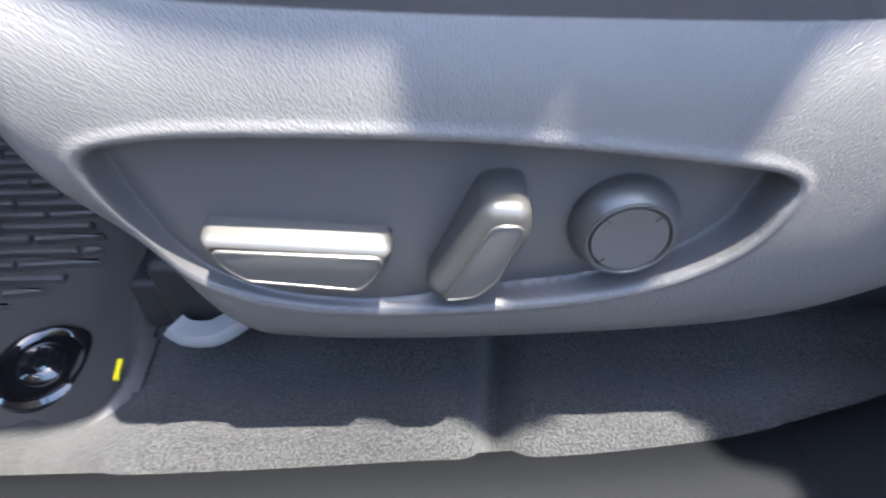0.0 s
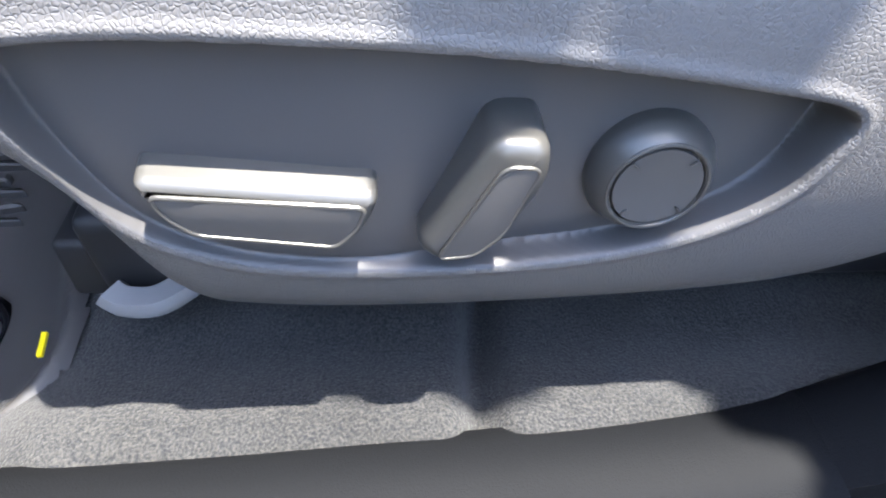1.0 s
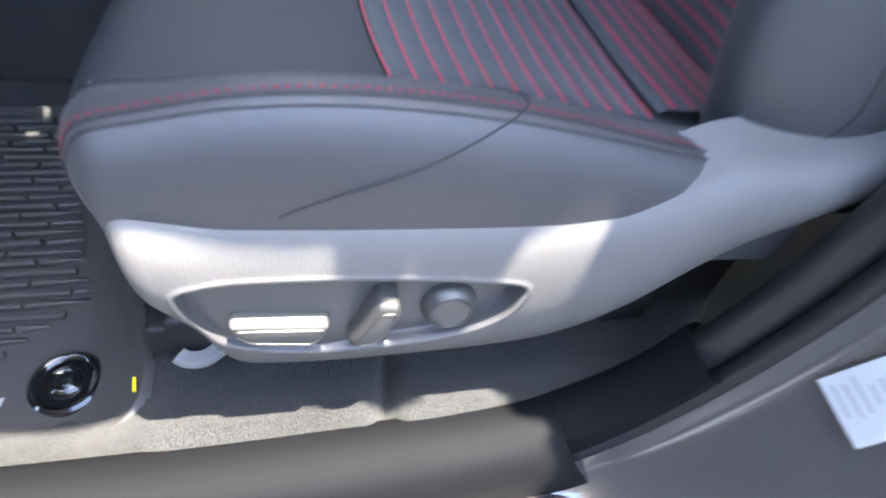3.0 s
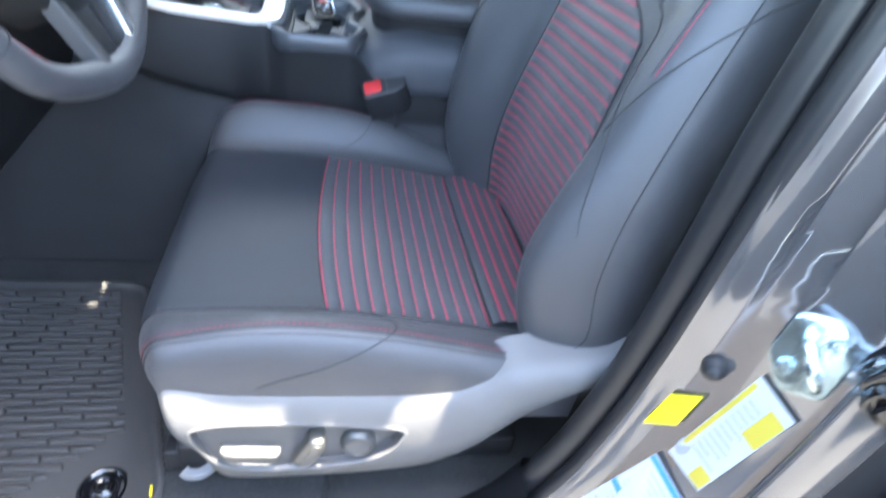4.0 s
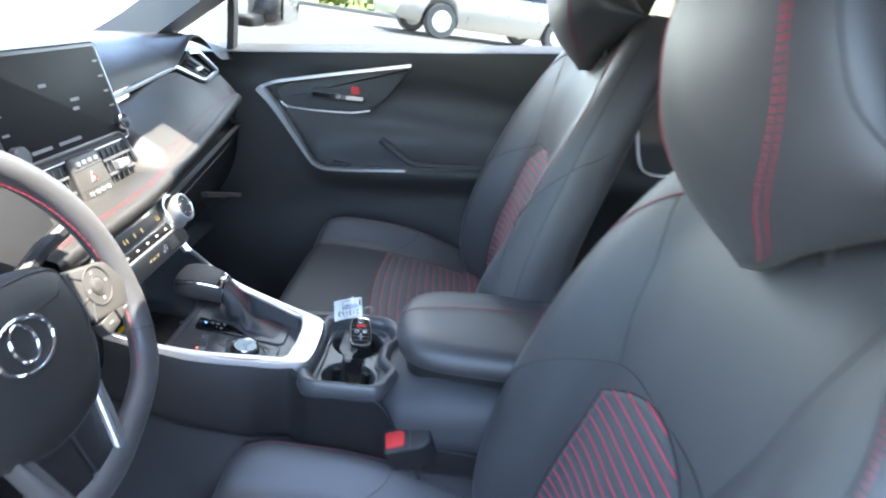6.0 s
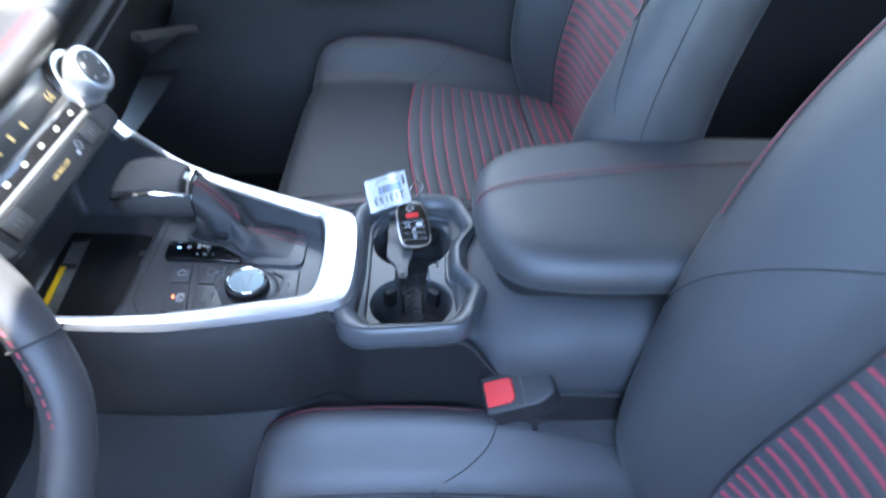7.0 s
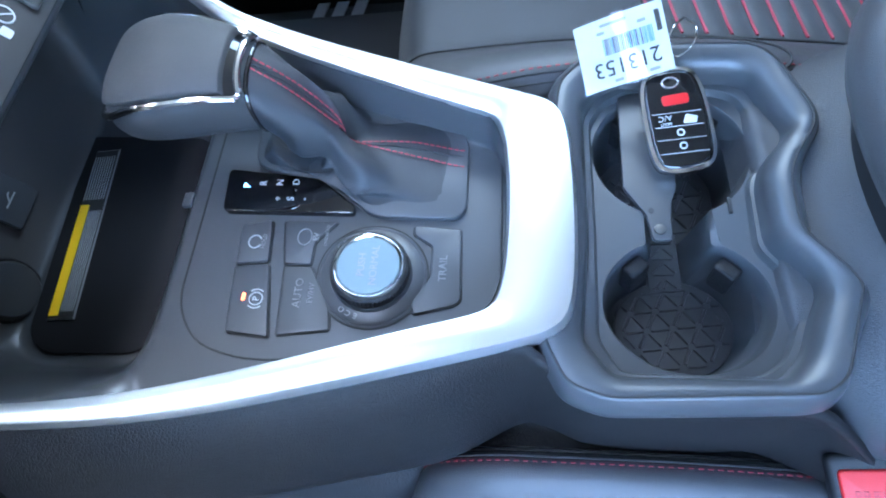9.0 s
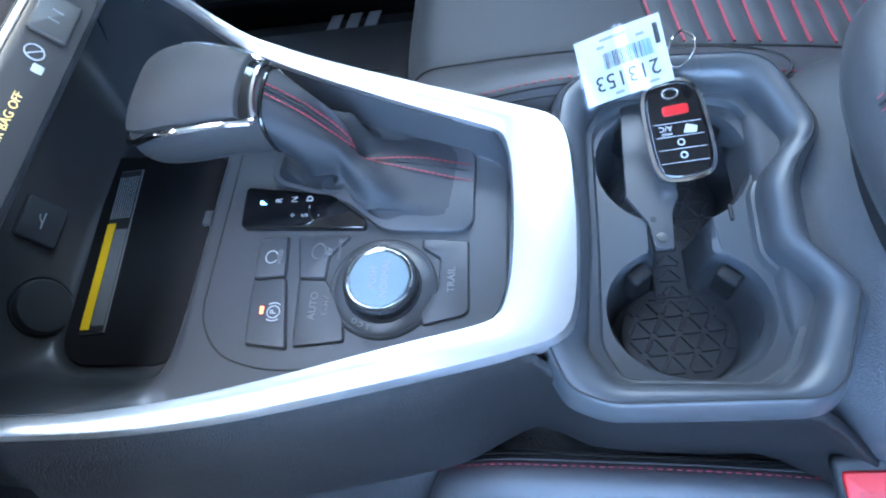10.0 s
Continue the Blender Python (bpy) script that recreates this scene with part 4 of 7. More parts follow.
o = smooth_loop(full_u(OUTER, [(-0.086, 0.069, 0.892), (-0.079, 0.055, 0.892), (-0.0765, 0.02, 0.892)]), 2, False)
i_ = smooth_loop(full_u(INNER, [(-0.119, 0.057, 0.893), (-0.1145, 0.042, 0.893), (-0.1125, 0.015, 0.893)]), 2, False)
N = 160
o, i_ = fit_spline(o, N), fit_spline(i_, N)
loops = []
for a, b in zip(o, i_):
    a, b = (q + Vector((0, splay(q.x) if q.y > YC else 0.0, 0)) for q in (a, b))
    up = Vector((0, 0, 1))
    d = (b - a)
    loops.append([a - up * 0.012, a - up * 0.002, a + d * 0.05 + up * 0.0012, a + d * 0.3 + up * 0.0030, a + d * 0.7 + up * 0.0030, a + d * 0.95 + up * 0.0010, b - up * 0.002, b - up * 0.016])
part("silver_trim", rings(bmesh.new(), loops, closed=False), CHROME, console, "satin silver trim frame", smooth=40)

# side cheeks, padded above and plain below, from the dashboard to the bin
def cheek(sgn):
    tabs = OUTER + [(-0.092, 0.084, 0.884), (-0.068, 0.097, 0.868), (0.0, 0.0995, 0.864), (0.030, 0.0990, 0.864), (0.085, 0.1205, 0.814), (0.46, 0.1235, 0.812)]

    def fn(x, t):
        w = curve_table([(a, v) for a, v, q in tabs], x) + (0.016 * smoothstep(-0.09, -0.02, x) + splay(x) if sgn > 0 else 0.0)
        z = curve_table([(a, q) for a, v, q in tabs], x) - 0.006 * smoothstep(-0.02, -0.12, x)
        g = 1 - 0.92 * smoothstep(-0.16, -0.06, x)
        fold = curve_table([(-0.46, 0.900), (-0.318, 0.846), (-0.234, 0.806), (-0.161, 0.782), (-0.108, 0.772), (-0.05, 0.768), (0.03, 0.765), (0.085, 0.764), (0.46, 0.764)], x)
        prof = [(0, w - 0.004, z), (0.06, w + 0.001, z - 0.003), (0.14, w + 0.010 * g, z * 0.84 + fold * 0.16), (0.3, w + 0.021 * g, z * 0.5 + fold * 0.5), (0.5, w + 0.026 * g, fold + 0.010), (0.56, w + 0.020 * g, fold), (0.62, w + 0.010 * g, fold - 0.012), (0.8, max(0.128, w + 0.012), 0.70), (1.0, 0.150, 0.47)]
        return Vector((x, YC + sgn * curve_table([(k, p) for k, p, q in prof], t), curve_table([(k, q) for k, p, q in prof], t)))
    return fn


for s in (-1, 1):
    part("side_pad", patch(cheek(s), span(-0.55, 0.46, 130), span(0, 0.56, 26)), SOFT, console, "soft grained side pad", smooth=60)
    part("side_wall", patch(cheek(s), span(-0.75, 0.46, 100), span(0.56, 1.0, 16)), CARPET2, console, "", smooth=60)

# cup holder: rim, shelf, two wells
RL = round_poly([(-0.095, -0.062), (-0.085, -0.084), (-0.066, -0.091), (0.024, -0.087), (0.034, -0.079), (0.050, -0.036), (0.047, -0.029), (0.030, -0.006), (0.031, 0.024), (0.037, 0.039), (0.049, 0.056), (0.051, 0.067), (0.039, 0.108), (0.028, 0.118), (-0.040, 0.123), (-0.064, 0.117), (-0.082, 0.098), (-0.090, 0.040)], 0.007, 5)
RI = round_poly([(-0.077, -0.060), (-0.063, -0.079), (0.012, -0.079), (0.024, -0.067), (0.037, -0.036), (0.036, -0.027), (0.020, -0.006), (0.021, 0.028), (0.025, 0.041), (0.038, 0.056), (0.039, 0.064), (0.028, 0.100), (0.018, 0.106), (-0.042, 0.110), (-0.060, 0.101), (-0.070, 0.083), (-0.071, 0.0)], 0.006, 5)
SL = round_poly([(-0.068, -0.056), (-0.058, -0.074), (0.006, -0.075), (0.018, -0.067), (0.032, -0.036), (0.032, -0.029), (0.016, -0.007), (0.018, 0.034), (0.031, 0.053), (0.034, 0.061), (0.021, 0.096), (0.008, 0.102), (-0.040, 0.104), (-0.056, 0.096), (-0.065, 0.080), (-0.066, 0.0)], 0.005, 5)
CC = Vector((-0.018, 0.012))


def by_angle(poly, n):
    out = []
    m = len(poly)
    for k in range(n):
        a = k * math.tau / n
        d = Vector((math.cos(a), math.sin(a)))
        best = 0.0
        for i in range(m):
            p, q = poly[i] - CC, poly[(i + 1) % m] - CC
            e = q - p
            den = d.x * e.y - d.y * e.x
            if abs(den) < 1e-12:
                continue
            t = (p.x * e.y - p.y * e.x) / den
            u = (p.x * d.y - p.y * d.x) / den
            if t > 0 and -1e-9 <= u <= 1 + 1e-9:
                best = max(best, t)
        out.append(CC + d * best)
    return out


NR = 260
rl, ri, sl_ = by_angle(RL, NR), by_angle(RI, NR), by_angle(SL, NR)
ro = [p + (p - CC).normalized() * (0.0095 - 0.004 * smoothstep(-0.03, -0.07, p.y)) for p in rl]
lp = []
for pts, z in ((inset(ro, 0.016), 0.830), (inset(ro, 0.010), 0.846), (inset(ro, 0.004), 0.858), (inset(ro, 0.001), 0.864), (ro, 0.871), ([a.lerp(b, 0.35) for a, b in zip(ro, rl)], 0.8795), ([a.lerp(b, 0.75) for a, b in zip(ro, rl)], 0.8842), (rl, 0.8855), ([a.lerp(b, 0.35) for a, b in zip(rl, ri)], 0.8853), ([a.lerp(b, 0.75) for a, b in zip(rl, ri)], 0.8825), (ri, 0.878), (inset(ri, 0.001), 0.872), (inset(ri, 0.0018), 0.8665), ([a.lerp(b, 0.9) for a, b in zip(inset(ri, 0.0018), sl_)], 0.8660), (sl_, 0.8652), (inset(sl_, 0.0008), 0.8622), (inset(sl_, 0.0014), 0.8614)):
    lp.append([Vector((p.x, p.y, z)) for p in pts])
cup = part("cup_holder", rings(bmesh.new(), lp), DECK, console, "dark rubbery cup holder surround", smooth=50)
part("rim_line", sweep([(p.x, p.y, 0.8855) for p in rl], 0.0006, closed=True), SEAM, cup)
WELLS = [(-0.020, 0.060, 0.0440, 0.0445), (-0.0215, -0.0355, 0.0425, 0.0380)]


def well_outline(e, drop=0.0):
    """Both wells with the channel that joins them."""
    out = []
    (ax, ay, arx, ary), (bx, by, brx, bry) = WELLS
    lo, hi = -0.036 - e, -0.004 + e
    for cx, cy, rx, ry, s in ((ax, ay, arx + e, ary + e, 1), (bx, by, brx + e, bry + e, -1)):
        for k in range(61):
            a = -math.pi / 2 + math.tau * k / 60 if s > 0 else math.pi / 2 + math.tau * k / 60
            p = Vector((cx + rx * math.cos(a), cy + ry * math.sin(a)))
            if lo < p.x < hi and (p.y - cy) * s < 0:
                continue
            out.append(Vector((p.x, p.y + drop)))
    return out


bm = bmesh.new()
inner = inset(sl_, 0.0014)
ev = [bm.verts.new((p.x, p.y, 0.8615)) for p in inner]
edges = [bm.edges.new((ev[k], ev[(k + 1) % NR])) for k in range(NR)]
wo = well_outline(0.0)
vs = [bm.verts.new((p.x, p.y, 0.8615)) for p in wo]
edges += [bm.edges.new((vs[k], vs[(k + 1) % len(wo)])) for k in range(len(wo))]
bmesh.ops.triangle_fill(bm, use_beauty=True, use_dissolve=False, edges=edges)
for fc in list(bm.faces):
    c = fc.calc_center_median()
    if inside_depth(wo, c.x, c.y) > 0.0002:
        bm.faces.remove(fc)
part("shelf", bm, DECK, cup, smooth=20)
FLOOR = 0.803
loops = [[Vector((p.x, p.y, z)) for p in well_outline(e, d)] for e, z, d in ((0.0, 0.8616, 0), (-0.0010, 0.8600, 0), (-0.0022, 0.850, 0.001), (-0.0050, FLOOR + 0.004, 0.005), (-0.0075, FLOOR, 0.005))]
loops = [fit_spline(q + [q[0]], 141)[:-1] for q in loops]
part("cup_well", rings(bmesh.new(), loops, False, True), DECK, cup, "deep dark joined cup wells", smooth=50)
for cx, cy, rx, ry in WELLS:
    for a in (2.25, 0.80):
        px, py = cx + (rx - 0.003) * math.cos(a), cy + (ry - 0.003) * math.sin(a)
        m = Matrix.Rotation(a, 3, "Z")
        bm = box(bmesh.new(), (px - 0.004 * math.cos(a), py - 0.004 * math.sin(a), 0.845), (0.009, 0.013, 0.022), 0.002, m)
        part("grip_tab", bm, SOFT, cup, "grey cup gripping tab")
part("shelf_slot", plate(rect(0.002, 0.010, 0.0008, 0.0075, 0.022), 0.8610, 0.8630, 0.0004), BLACK, cup)
# ribbed rubber liner lying in the wells
liner = thing("cup_liner", "black rubber cup holder liner with triangular ribs", "cup liner")
for cx, cy, rx, ry in ((-0.018, 0.060, 0.0345, 0.0345), (-0.018, -0.0300, 0.0340, 0.0310)):
    base = part("liner_disc", plate(disc(rx, 44, cx, cy, ry), FLOOR, FLOOR + 0.005, 0.001), RUBBER, liner)
    bm = bmesh.new()
    Z = FLOOR + 0.0049
    R = rx - 0.002
    for k in range(-2, 3):
        for a in (0.12, 0.12 + math.pi / 3, 0.12 + 2 * math.pi / 3):
            d, nrm = Vector((math.cos(a), math.sin(a) * ry / rx)), Vector((-math.sin(a), math.cos(a) * ry / rx))
            off = k * 0.0130
            half = math.sqrt(max(0, R * R - off * off))
            step = 0.0150
            q = -int(half / step) - 1
            while q * step < half:
                t0, t1 = max(-half, (q + 0.16 + 0.5 * (k % 2)) * step), min(half, (q + 0.84 + 0.5 * (k % 2)) * step)
                q += 1
                if t1 - t0 < 0.003:
                    continue
                p0, p1 = Vector((cx, cy)) + nrm * off + d * t0, Vector((cx, cy)) + nrm * off + d * t1
                sweep([(p0.x, p0.y, Z), (p1.x, p1.y, Z)], [(-0.0012, -0.001), (0.0012, -0.001), (0.0006, 0.0016), (-0.0006, 0.0016)], bm)
    tagged(part("liner_ribs", bm, RUBBER, base, "triangular raised ribs", smooth=0), kind="stuff")
bm = plate(rect(0.020, 0.046, 0.002, -0.0195, 0.013), FLOOR, FLOOR + 0.0055, 0.001)
neck = part("liner_neck", bm, RUBBER, liner)
bm = bmesh.new()
for k in range(4):
    y0 = -0.006 + 0.011 * k
    for p, q in (((-0.028, y0), (-0.0195, y0 + 0.009)), ((-0.0195, y0 + 0.009), (-0.011, y0)), ((-0.028, y0), (-0.011, y0))):
        a, b = Vector(p).lerp(Vector(q), 0.15), Vector(p).lerp(Vector(q), 0.85)
        sweep([(a.x, a.y, FLOOR + 0.0054), (b.x, b.y, FLOOR + 0.0054)], [(-0.0010, -0.001), (0.0010, -0.001), (0.0006, 0.0014), (-0.0006, 0.0014)], bm)
tagged(part("liner_ribs", bm, RUBBER, neck, smooth=0), kind="stuff")
strap = thing("key_strap", "flat dark plastic key strap with a metal rivet", "key strap")
part("strap_band", plate(round_poly([(-0.046, 0.116), (-0.020, 0.116), (-0.019, 0.033), (-0.0235, 0.023), (-0.0250, 0.000), (-0.0350, 0.000), (-0.0370, 0.016), (-0.048, 0.034)], 0.002, 3), 0.8617, 0.8640, 0.0006), RUBBER, strap, smooth=40)
part("rivet", lathe([(0.0032, 0.0635), (0.0030, 0.0650), (0.0015, 0.0655)], 20, Matrix.Translation((-0.0310, 0.0065, 0.80))), SWITCH, strap, "small metal rivet")
part("strap_hole", lathe([(0.0018, 0.0635), (0.0016, 0.0644)], 16, Matrix.Translation((-0.0345, 0.0185, 0.80))), BLACK, strap)

# rear of the console: sloping shoulder and bin under the armrest
def shoulder(a, x):
    top = 0.870 + 0.037 * smoothstep(0.026, 0.125, x) - 0.025 * smoothstep(0.026, 0.016, x)
    half = (0.1085 if a < 0 else 0.113) + (0.0235 if a < 0 else 0.012) * smoothstep(0.016, 0.115, x) - 0.022 * smoothstep(0.026, 0.016, x) - (0.012 * smoothstep(0.062, 0.034, x) if a < 0 else 0.0)
    low = 0.812
    c, s = max(0.0, math.cos(a)), math.sin(a)
    y = math.copysign(abs(s) ** 0.57, s) * half
    z = low + (top - low) * c ** 0.57
    if abs(a) > 1.571:
        y, z = math.copysign(half - 0.012, a), low - 0.008
    return Vector((x, 0.016 + y, z))


part("console_shoulder", patch(shoulder, [-1.60] + span(-math.pi / 2, math.pi / 2, 72) + [1.60], span(0.016, 0.14, 44)[:-1] + span(0.14, 0.46, 16)), GRAINED, console, "grained sloping console shoulder", smooth=60)


bm = bmesh.new()
box(bm, (0.27, 0.016, 0.76), (0.34, 0.19, 0.22), 0.01)
part("bin_body", bm, BLACK, console)

# armrest lid
AR = smooth_loop([(0.046, 0.020), (0.050, -0.030), (0.070, -0.068), (0.110, -0.083), (0.20, -0.090), (0.42, -0.090), (0.45, -0.07), (0.452, 0.10), (0.42, 0.128), (0.20, 0.130), (0.105, 0.122), (0.066, 0.098), (0.050, 0.062)], 3)
arm = thing("armrest_lid", "padded black leatherette armrest lid with red seam", "armrest")
lp = []
for d, z in ((0.006, 0.9165), (-0.001, 0.9195), (-0.004, 0.929), (-0.002, 0.941), (0.003, 0.949), (0.011, 0.9555), (0.024, 0.9585), (0.05, 0.9598)):
    lp.append([Vector((p.x, p.y, z + 0.004 * smoothstep(0.05, 0.25, p.x))) for p in inset(AR, d)])
part("lid_pad", rings(bmesh.new(), lp, True, True), LEATHER, arm, smooth=70)
lp = [[Vector((p.x, p.y, z)) for p in inset(AR, d)] for d, z in ((0.018, 0.870), (0.014, 0.905), (0.012, 0.9170))]
part("lid_base", rings(bmesh.new(), lp, True, True), BLACK, arm, "black lid base")
seam_pts = fit_spline([(0.0470, 0.022, 0.946), (0.052, 0.024, 0.9535), (0.072, 0.031, 0.9600), (0.121, 0.041, 0.9630), (0.217, 0.052, 0.9642), (0.341, 0.058, 0.9644), (0.43, 0.060, 0.963)], 60)
part("seam", sweep(seam_pts, 0.0005), SEAM, arm)
for dy in (-0.0035, 0.0035):
    stitches([p + Vector((0, dy, 0.0003)) for p in seam_pts], 0.0030, 0.0026, 0.0003, RED, arm)

# ---- gear lever ----
def deck_map(a, b, h):
    return Vector((a, b, deck_plane(a) + h))


lever = thing("gear_lever", "gear lever with leather knob and gathered boot", "gear lever")
BO = round_poly([(-0.246, 0.100), (-0.150, 0.078), (-0.139, 0.066), (-0.139, 0.014), (-0.188, 0.014), (-0.212, 0.034), (-0.262, 0.048), (-0.264, 0.090)], 0.008, 6)
part("boot_frame", plate(inset(BO, -0.003), -0.002, 0.0035, 0.0012, deck_map), DECK, lever, "dark boot frame", smooth=40)
nb = 72
CB = Vector((-0.205, 0.055))


def by_angle_c(poly, c, n):
    global CC
    keep, CC = CC, c
    out = by_angle(poly, n)
    CC = keep
    return out


base = by_angle_c(BO, CB, nb)
KX = [(-0.322, 0.006, 0.007, -0.001), (-0.3205, 0.024, 0.013, -0.001), (-0.3158, 0.0315, 0.0165, 0.0), (-0.3043, 0.0355, 0.0195, 0.001), (-0.2889, 0.0345, 0.0215, 0.002), (-0.2735, 0.03, 0.0215, 0.0015), (-0.2596, 0.025, 0.0205, -0.001), (-0.2504, 0.0215, 0.0185, -0.004), (-0.2468, 0.0175, 0.015, -0.0055), (-0.2445, 0.0125, 0.0105, -0.0065), (-0.2434, 0.006, 0.005, -0.007), (-0.243, 0.0015, 0.0012, -0.007)]


def knob_at(x, a, lift):
    w, h, dz = (curve_table([(r[0], r[c]) for r in KX], x) for c in (1, 2, 3))
    c, s = math.cos(a), math.sin(a)
    return Vector((x + 0.007 * smoothstep(-0.300, -0.252, x), 0.066 + math.copysign(abs(c) ** 0.75, c) * (w + lift), 0.934 + dz + math.copysign(abs(s) ** 0.75, s) * (h + lift) + (x + 0.28) * -0.10))


loops = []
for t in span(0, 1, 30):
    ring = []
    for k, p in enumerate(base):
        a = k * math.tau / nb
        q0 = deck_map(p.x, p.y, 0.0025)
        q1 = knob_at(-0.2508, math.pi / 2 - a, 0.0008)
        s = t ** 0.92
        q = q0.lerp(q1, s)
        rise = 1.12 + 0.22 * math.cos(a)
        q.z = q0.z + (q1.z - q0.z) * (t ** rise)
        soft = math.sin(math.pi * min(1.0, t * 1.06)) if t < 0.94 else 0.0
        ridge = 1 - 2 * abs(math.sin(1.5 * a + 3.2 * t + 0.4)) ** 0.8
        fold = soft * (0.0050 * math.sin(2 * a + 4 * t + 0.6) + 0.0046 * math.sin(4 * a - 7 * t + 1) + 0.0052 * ridge + 0.0030 * (1 - 2 * abs(math.sin(2.5 * a - 6.0 * t + 1.1)) ** 0.7)) - 0.006 * math.sin(math.pi * t)
        out = Vector((q.x - CB.x, q.y - CB.y, 0))
        q += out.normalized() * fold if out.length > 1e-5 else Vector()
        q.z += soft * (0.0046 * math.sin(4 * a + 7 * t) + 0.0042 * ridge) - 0.006 * math.sin(math.pi * t) ** 2
        ring.append(q)
    loops.append(ring)
part("boot", rings(bmesh.new(), loops), CENTRE, lever, "gathered black leather boot", smooth=80)
for da, db in ((70, 71), (0, 1)):
    stitches([loops[j][da].lerp(loops[j][db], 0.5) + Vector((0.0004, 0, 0.0009)) for j in range(0, 30)], 0.0028, 0.0009, 0.00045, THREAD, lever)
part("seam", sweep([loops[j][71].lerp(loops[j][0], 0.75) + Vector((0.0002, 0, 0.0004)) for j in range(0, 30)], 0.0006), SEAM, lever)
# knob: a long pebble lying forwards
loops = []
for x in span(-0.322, -0.2500, 34)[:-1] + span(-0.2500, -0.2430, 10):
    w, h, dz = (curve_table([(r[0], r[c]) for r in KX], x) for c in (1, 2, 3))
    ring = []
    for k in range(44):
        a = k * math.tau / 44
        c, s = math.cos(a), math.sin(a)
        py = math.copysign(abs(c) ** 0.75, c) * w
        pz = math.copysign(abs(s) ** 0.75, s) * h
        ring.append(Vector((x + 0.007 * smoothstep(-0.300, -0.252, x), 0.066 + py, 0.934 + dz + pz + (x + 0.28) * -0.10)))
    loops.append(ring)
knob = part("knob", rings(bmesh.new(), loops, True, True), LEATHER2, lever, "dark leather-wrapped knob", smooth=70)


TA = 1.0
strip = [knob_at(x, math.pi / 2 + TA + 0.25 * smoothstep(-0.2981, -0.322, x), 0.0020) for x in span(-0.3208, -0.2566, 30)]
strip += [knob_at(-0.2548 + 0.001 * abs(t), math.pi / 2 - t, 0.0016) for t in span(-TA * 0.90, TA * 0.90, 21)]
strip += [knob_at(x, math.pi / 2 - TA - 0.25 * smoothstep(-0.2981, -0.322, x), 0.0020) for x in span(-0.2566, -0.3208, 30)]
part("knob_trim", sweep(strip, 0.0020), BRIGHT, knob, "bright metal trim line")


def cap_at(u, x):
    e = min(1.0, (TA - 0.06 - abs(u)) / 0.10, (x + 0.322) / 0.006, (-0.2600 - x) / 0.0012)
    return knob_at(x, math.pi / 2 + u, -0.0008 + 0.0040 * smoothstep(0, 1, e))


part("knob_cap", patch(cap_at, span(-TA + 0.06, TA - 0.06, 34), span(-0.3218, -0.2640, 30)[:-1] + span(-0.2640, -0.2600, 12)), LEATHER2, knob, "raised leather top inlay", smooth=60)
part("cap_gap", patch(lambda u, x: knob_at(x, math.pi / 2 + u, 0.0006), span(-TA + 0.08, TA - 0.08, 20), span(-0.2602, -0.2556, 4)), GLOSSY, knob, "recessed black rear gap")
part("knob_collar", sweep([knob_at(-0.2512, k * math.tau / 40, 0.0006) for k in range(40)], 0.0013, closed=True, up=(1, 0, 0)), GLOSSY, lever, "gloss black collar ring")

# ---- selector panel, buttons and drive dial ----
gate = part("gear_indicator", plate(round_poly([(-0.279, 0.042), (-0.223, 0.036), (-0.200, 0.018), (-0.200, 0.0125), (-0.277, 0.0125)], 0.004), -0.001, 0.0042, 0.0006, deck_map), GLOSSY, console, "gloss black gear indicator")


def deck_text(body, size, x, y, mat, parent, h=0.0006, turn=0.0):
    m = frame_at(deck_map(x, y, h), (0, 1, 0), (-1, 0, 0.09)) @ Matrix.Rotation(turn, 4, "Z")
    return text(body, size, m, mat, parent)


for body, x, y in (("P", -0.2655, 0.030), ("R", -0.2560, 0.0318), ("N", -0.2462, 0.0325), ("D", -0.2365, 0.0330), ("+", -0.2455, 0.0212), ("S", -0.2380, 0.0212), ("-", -0.2365, 0.0272), ("-", -0.2300, 0.0212)):
    deck_text(body, 0.0058, x, y, LEDBLUE if body == "P" else LETTER, gate, 0.0044)
panel = thing("drive_mode_panel", "dark button panel with round drive mode dial", "control panel")
BT = {
    "hold": [(-0.2640, 0.0050), (-0.2465, 0.0085), (-0.2440, -0.0185), (-0.2630, -0.0205)],
    "brake": [(-0.2630, -0.0215), (-0.2435, -0.0195), (-0.2360, -0.0625), (-0.2600, -0.0600)],
    "camera": [(-0.2405, 0.0080), (-0.2085, 0.0080), (-0.2200, -0.0055), (-0.2200, -0.0195), (-0.2360, -0.0195)],
    "auto": [(-0.2358, -0.0205), (-0.2195, -0.0205), (-0.2065, -0.0440), (-0.2045, -0.0570), (-0.2330, -0.0610)],
    "trail": [(-0.1655, 0.0070), (-0.1385, 0.0055), (-0.1370, -0.0375), (-0.1400, -0.0410), (-0.1620, -0.0470), (-0.1640, -0.0400), (-0.1545, -0.0250), (-0.1545, -0.0060), (-0.1655, 0.0010)],
}
btn = {}
for key, q in BT.items():
    btn[key] = part("button", plate(round_poly(inset([Vector(p) for p in q], 0.0004 if q else 0), 0.0018, 4), -0.002, 0.0016 if key not in ("hold", "brake") else 0.0024, 0.0008, deck_map), DECK, panel, "dark push button")
    lo = round_poly([Vector(p) for p in q], 0.002, 4)
    part("button_gap", sweep([deck_map(p.x, p.y, 0.0002) for p in lo], 0.0004, closed=True), SEAM, panel)
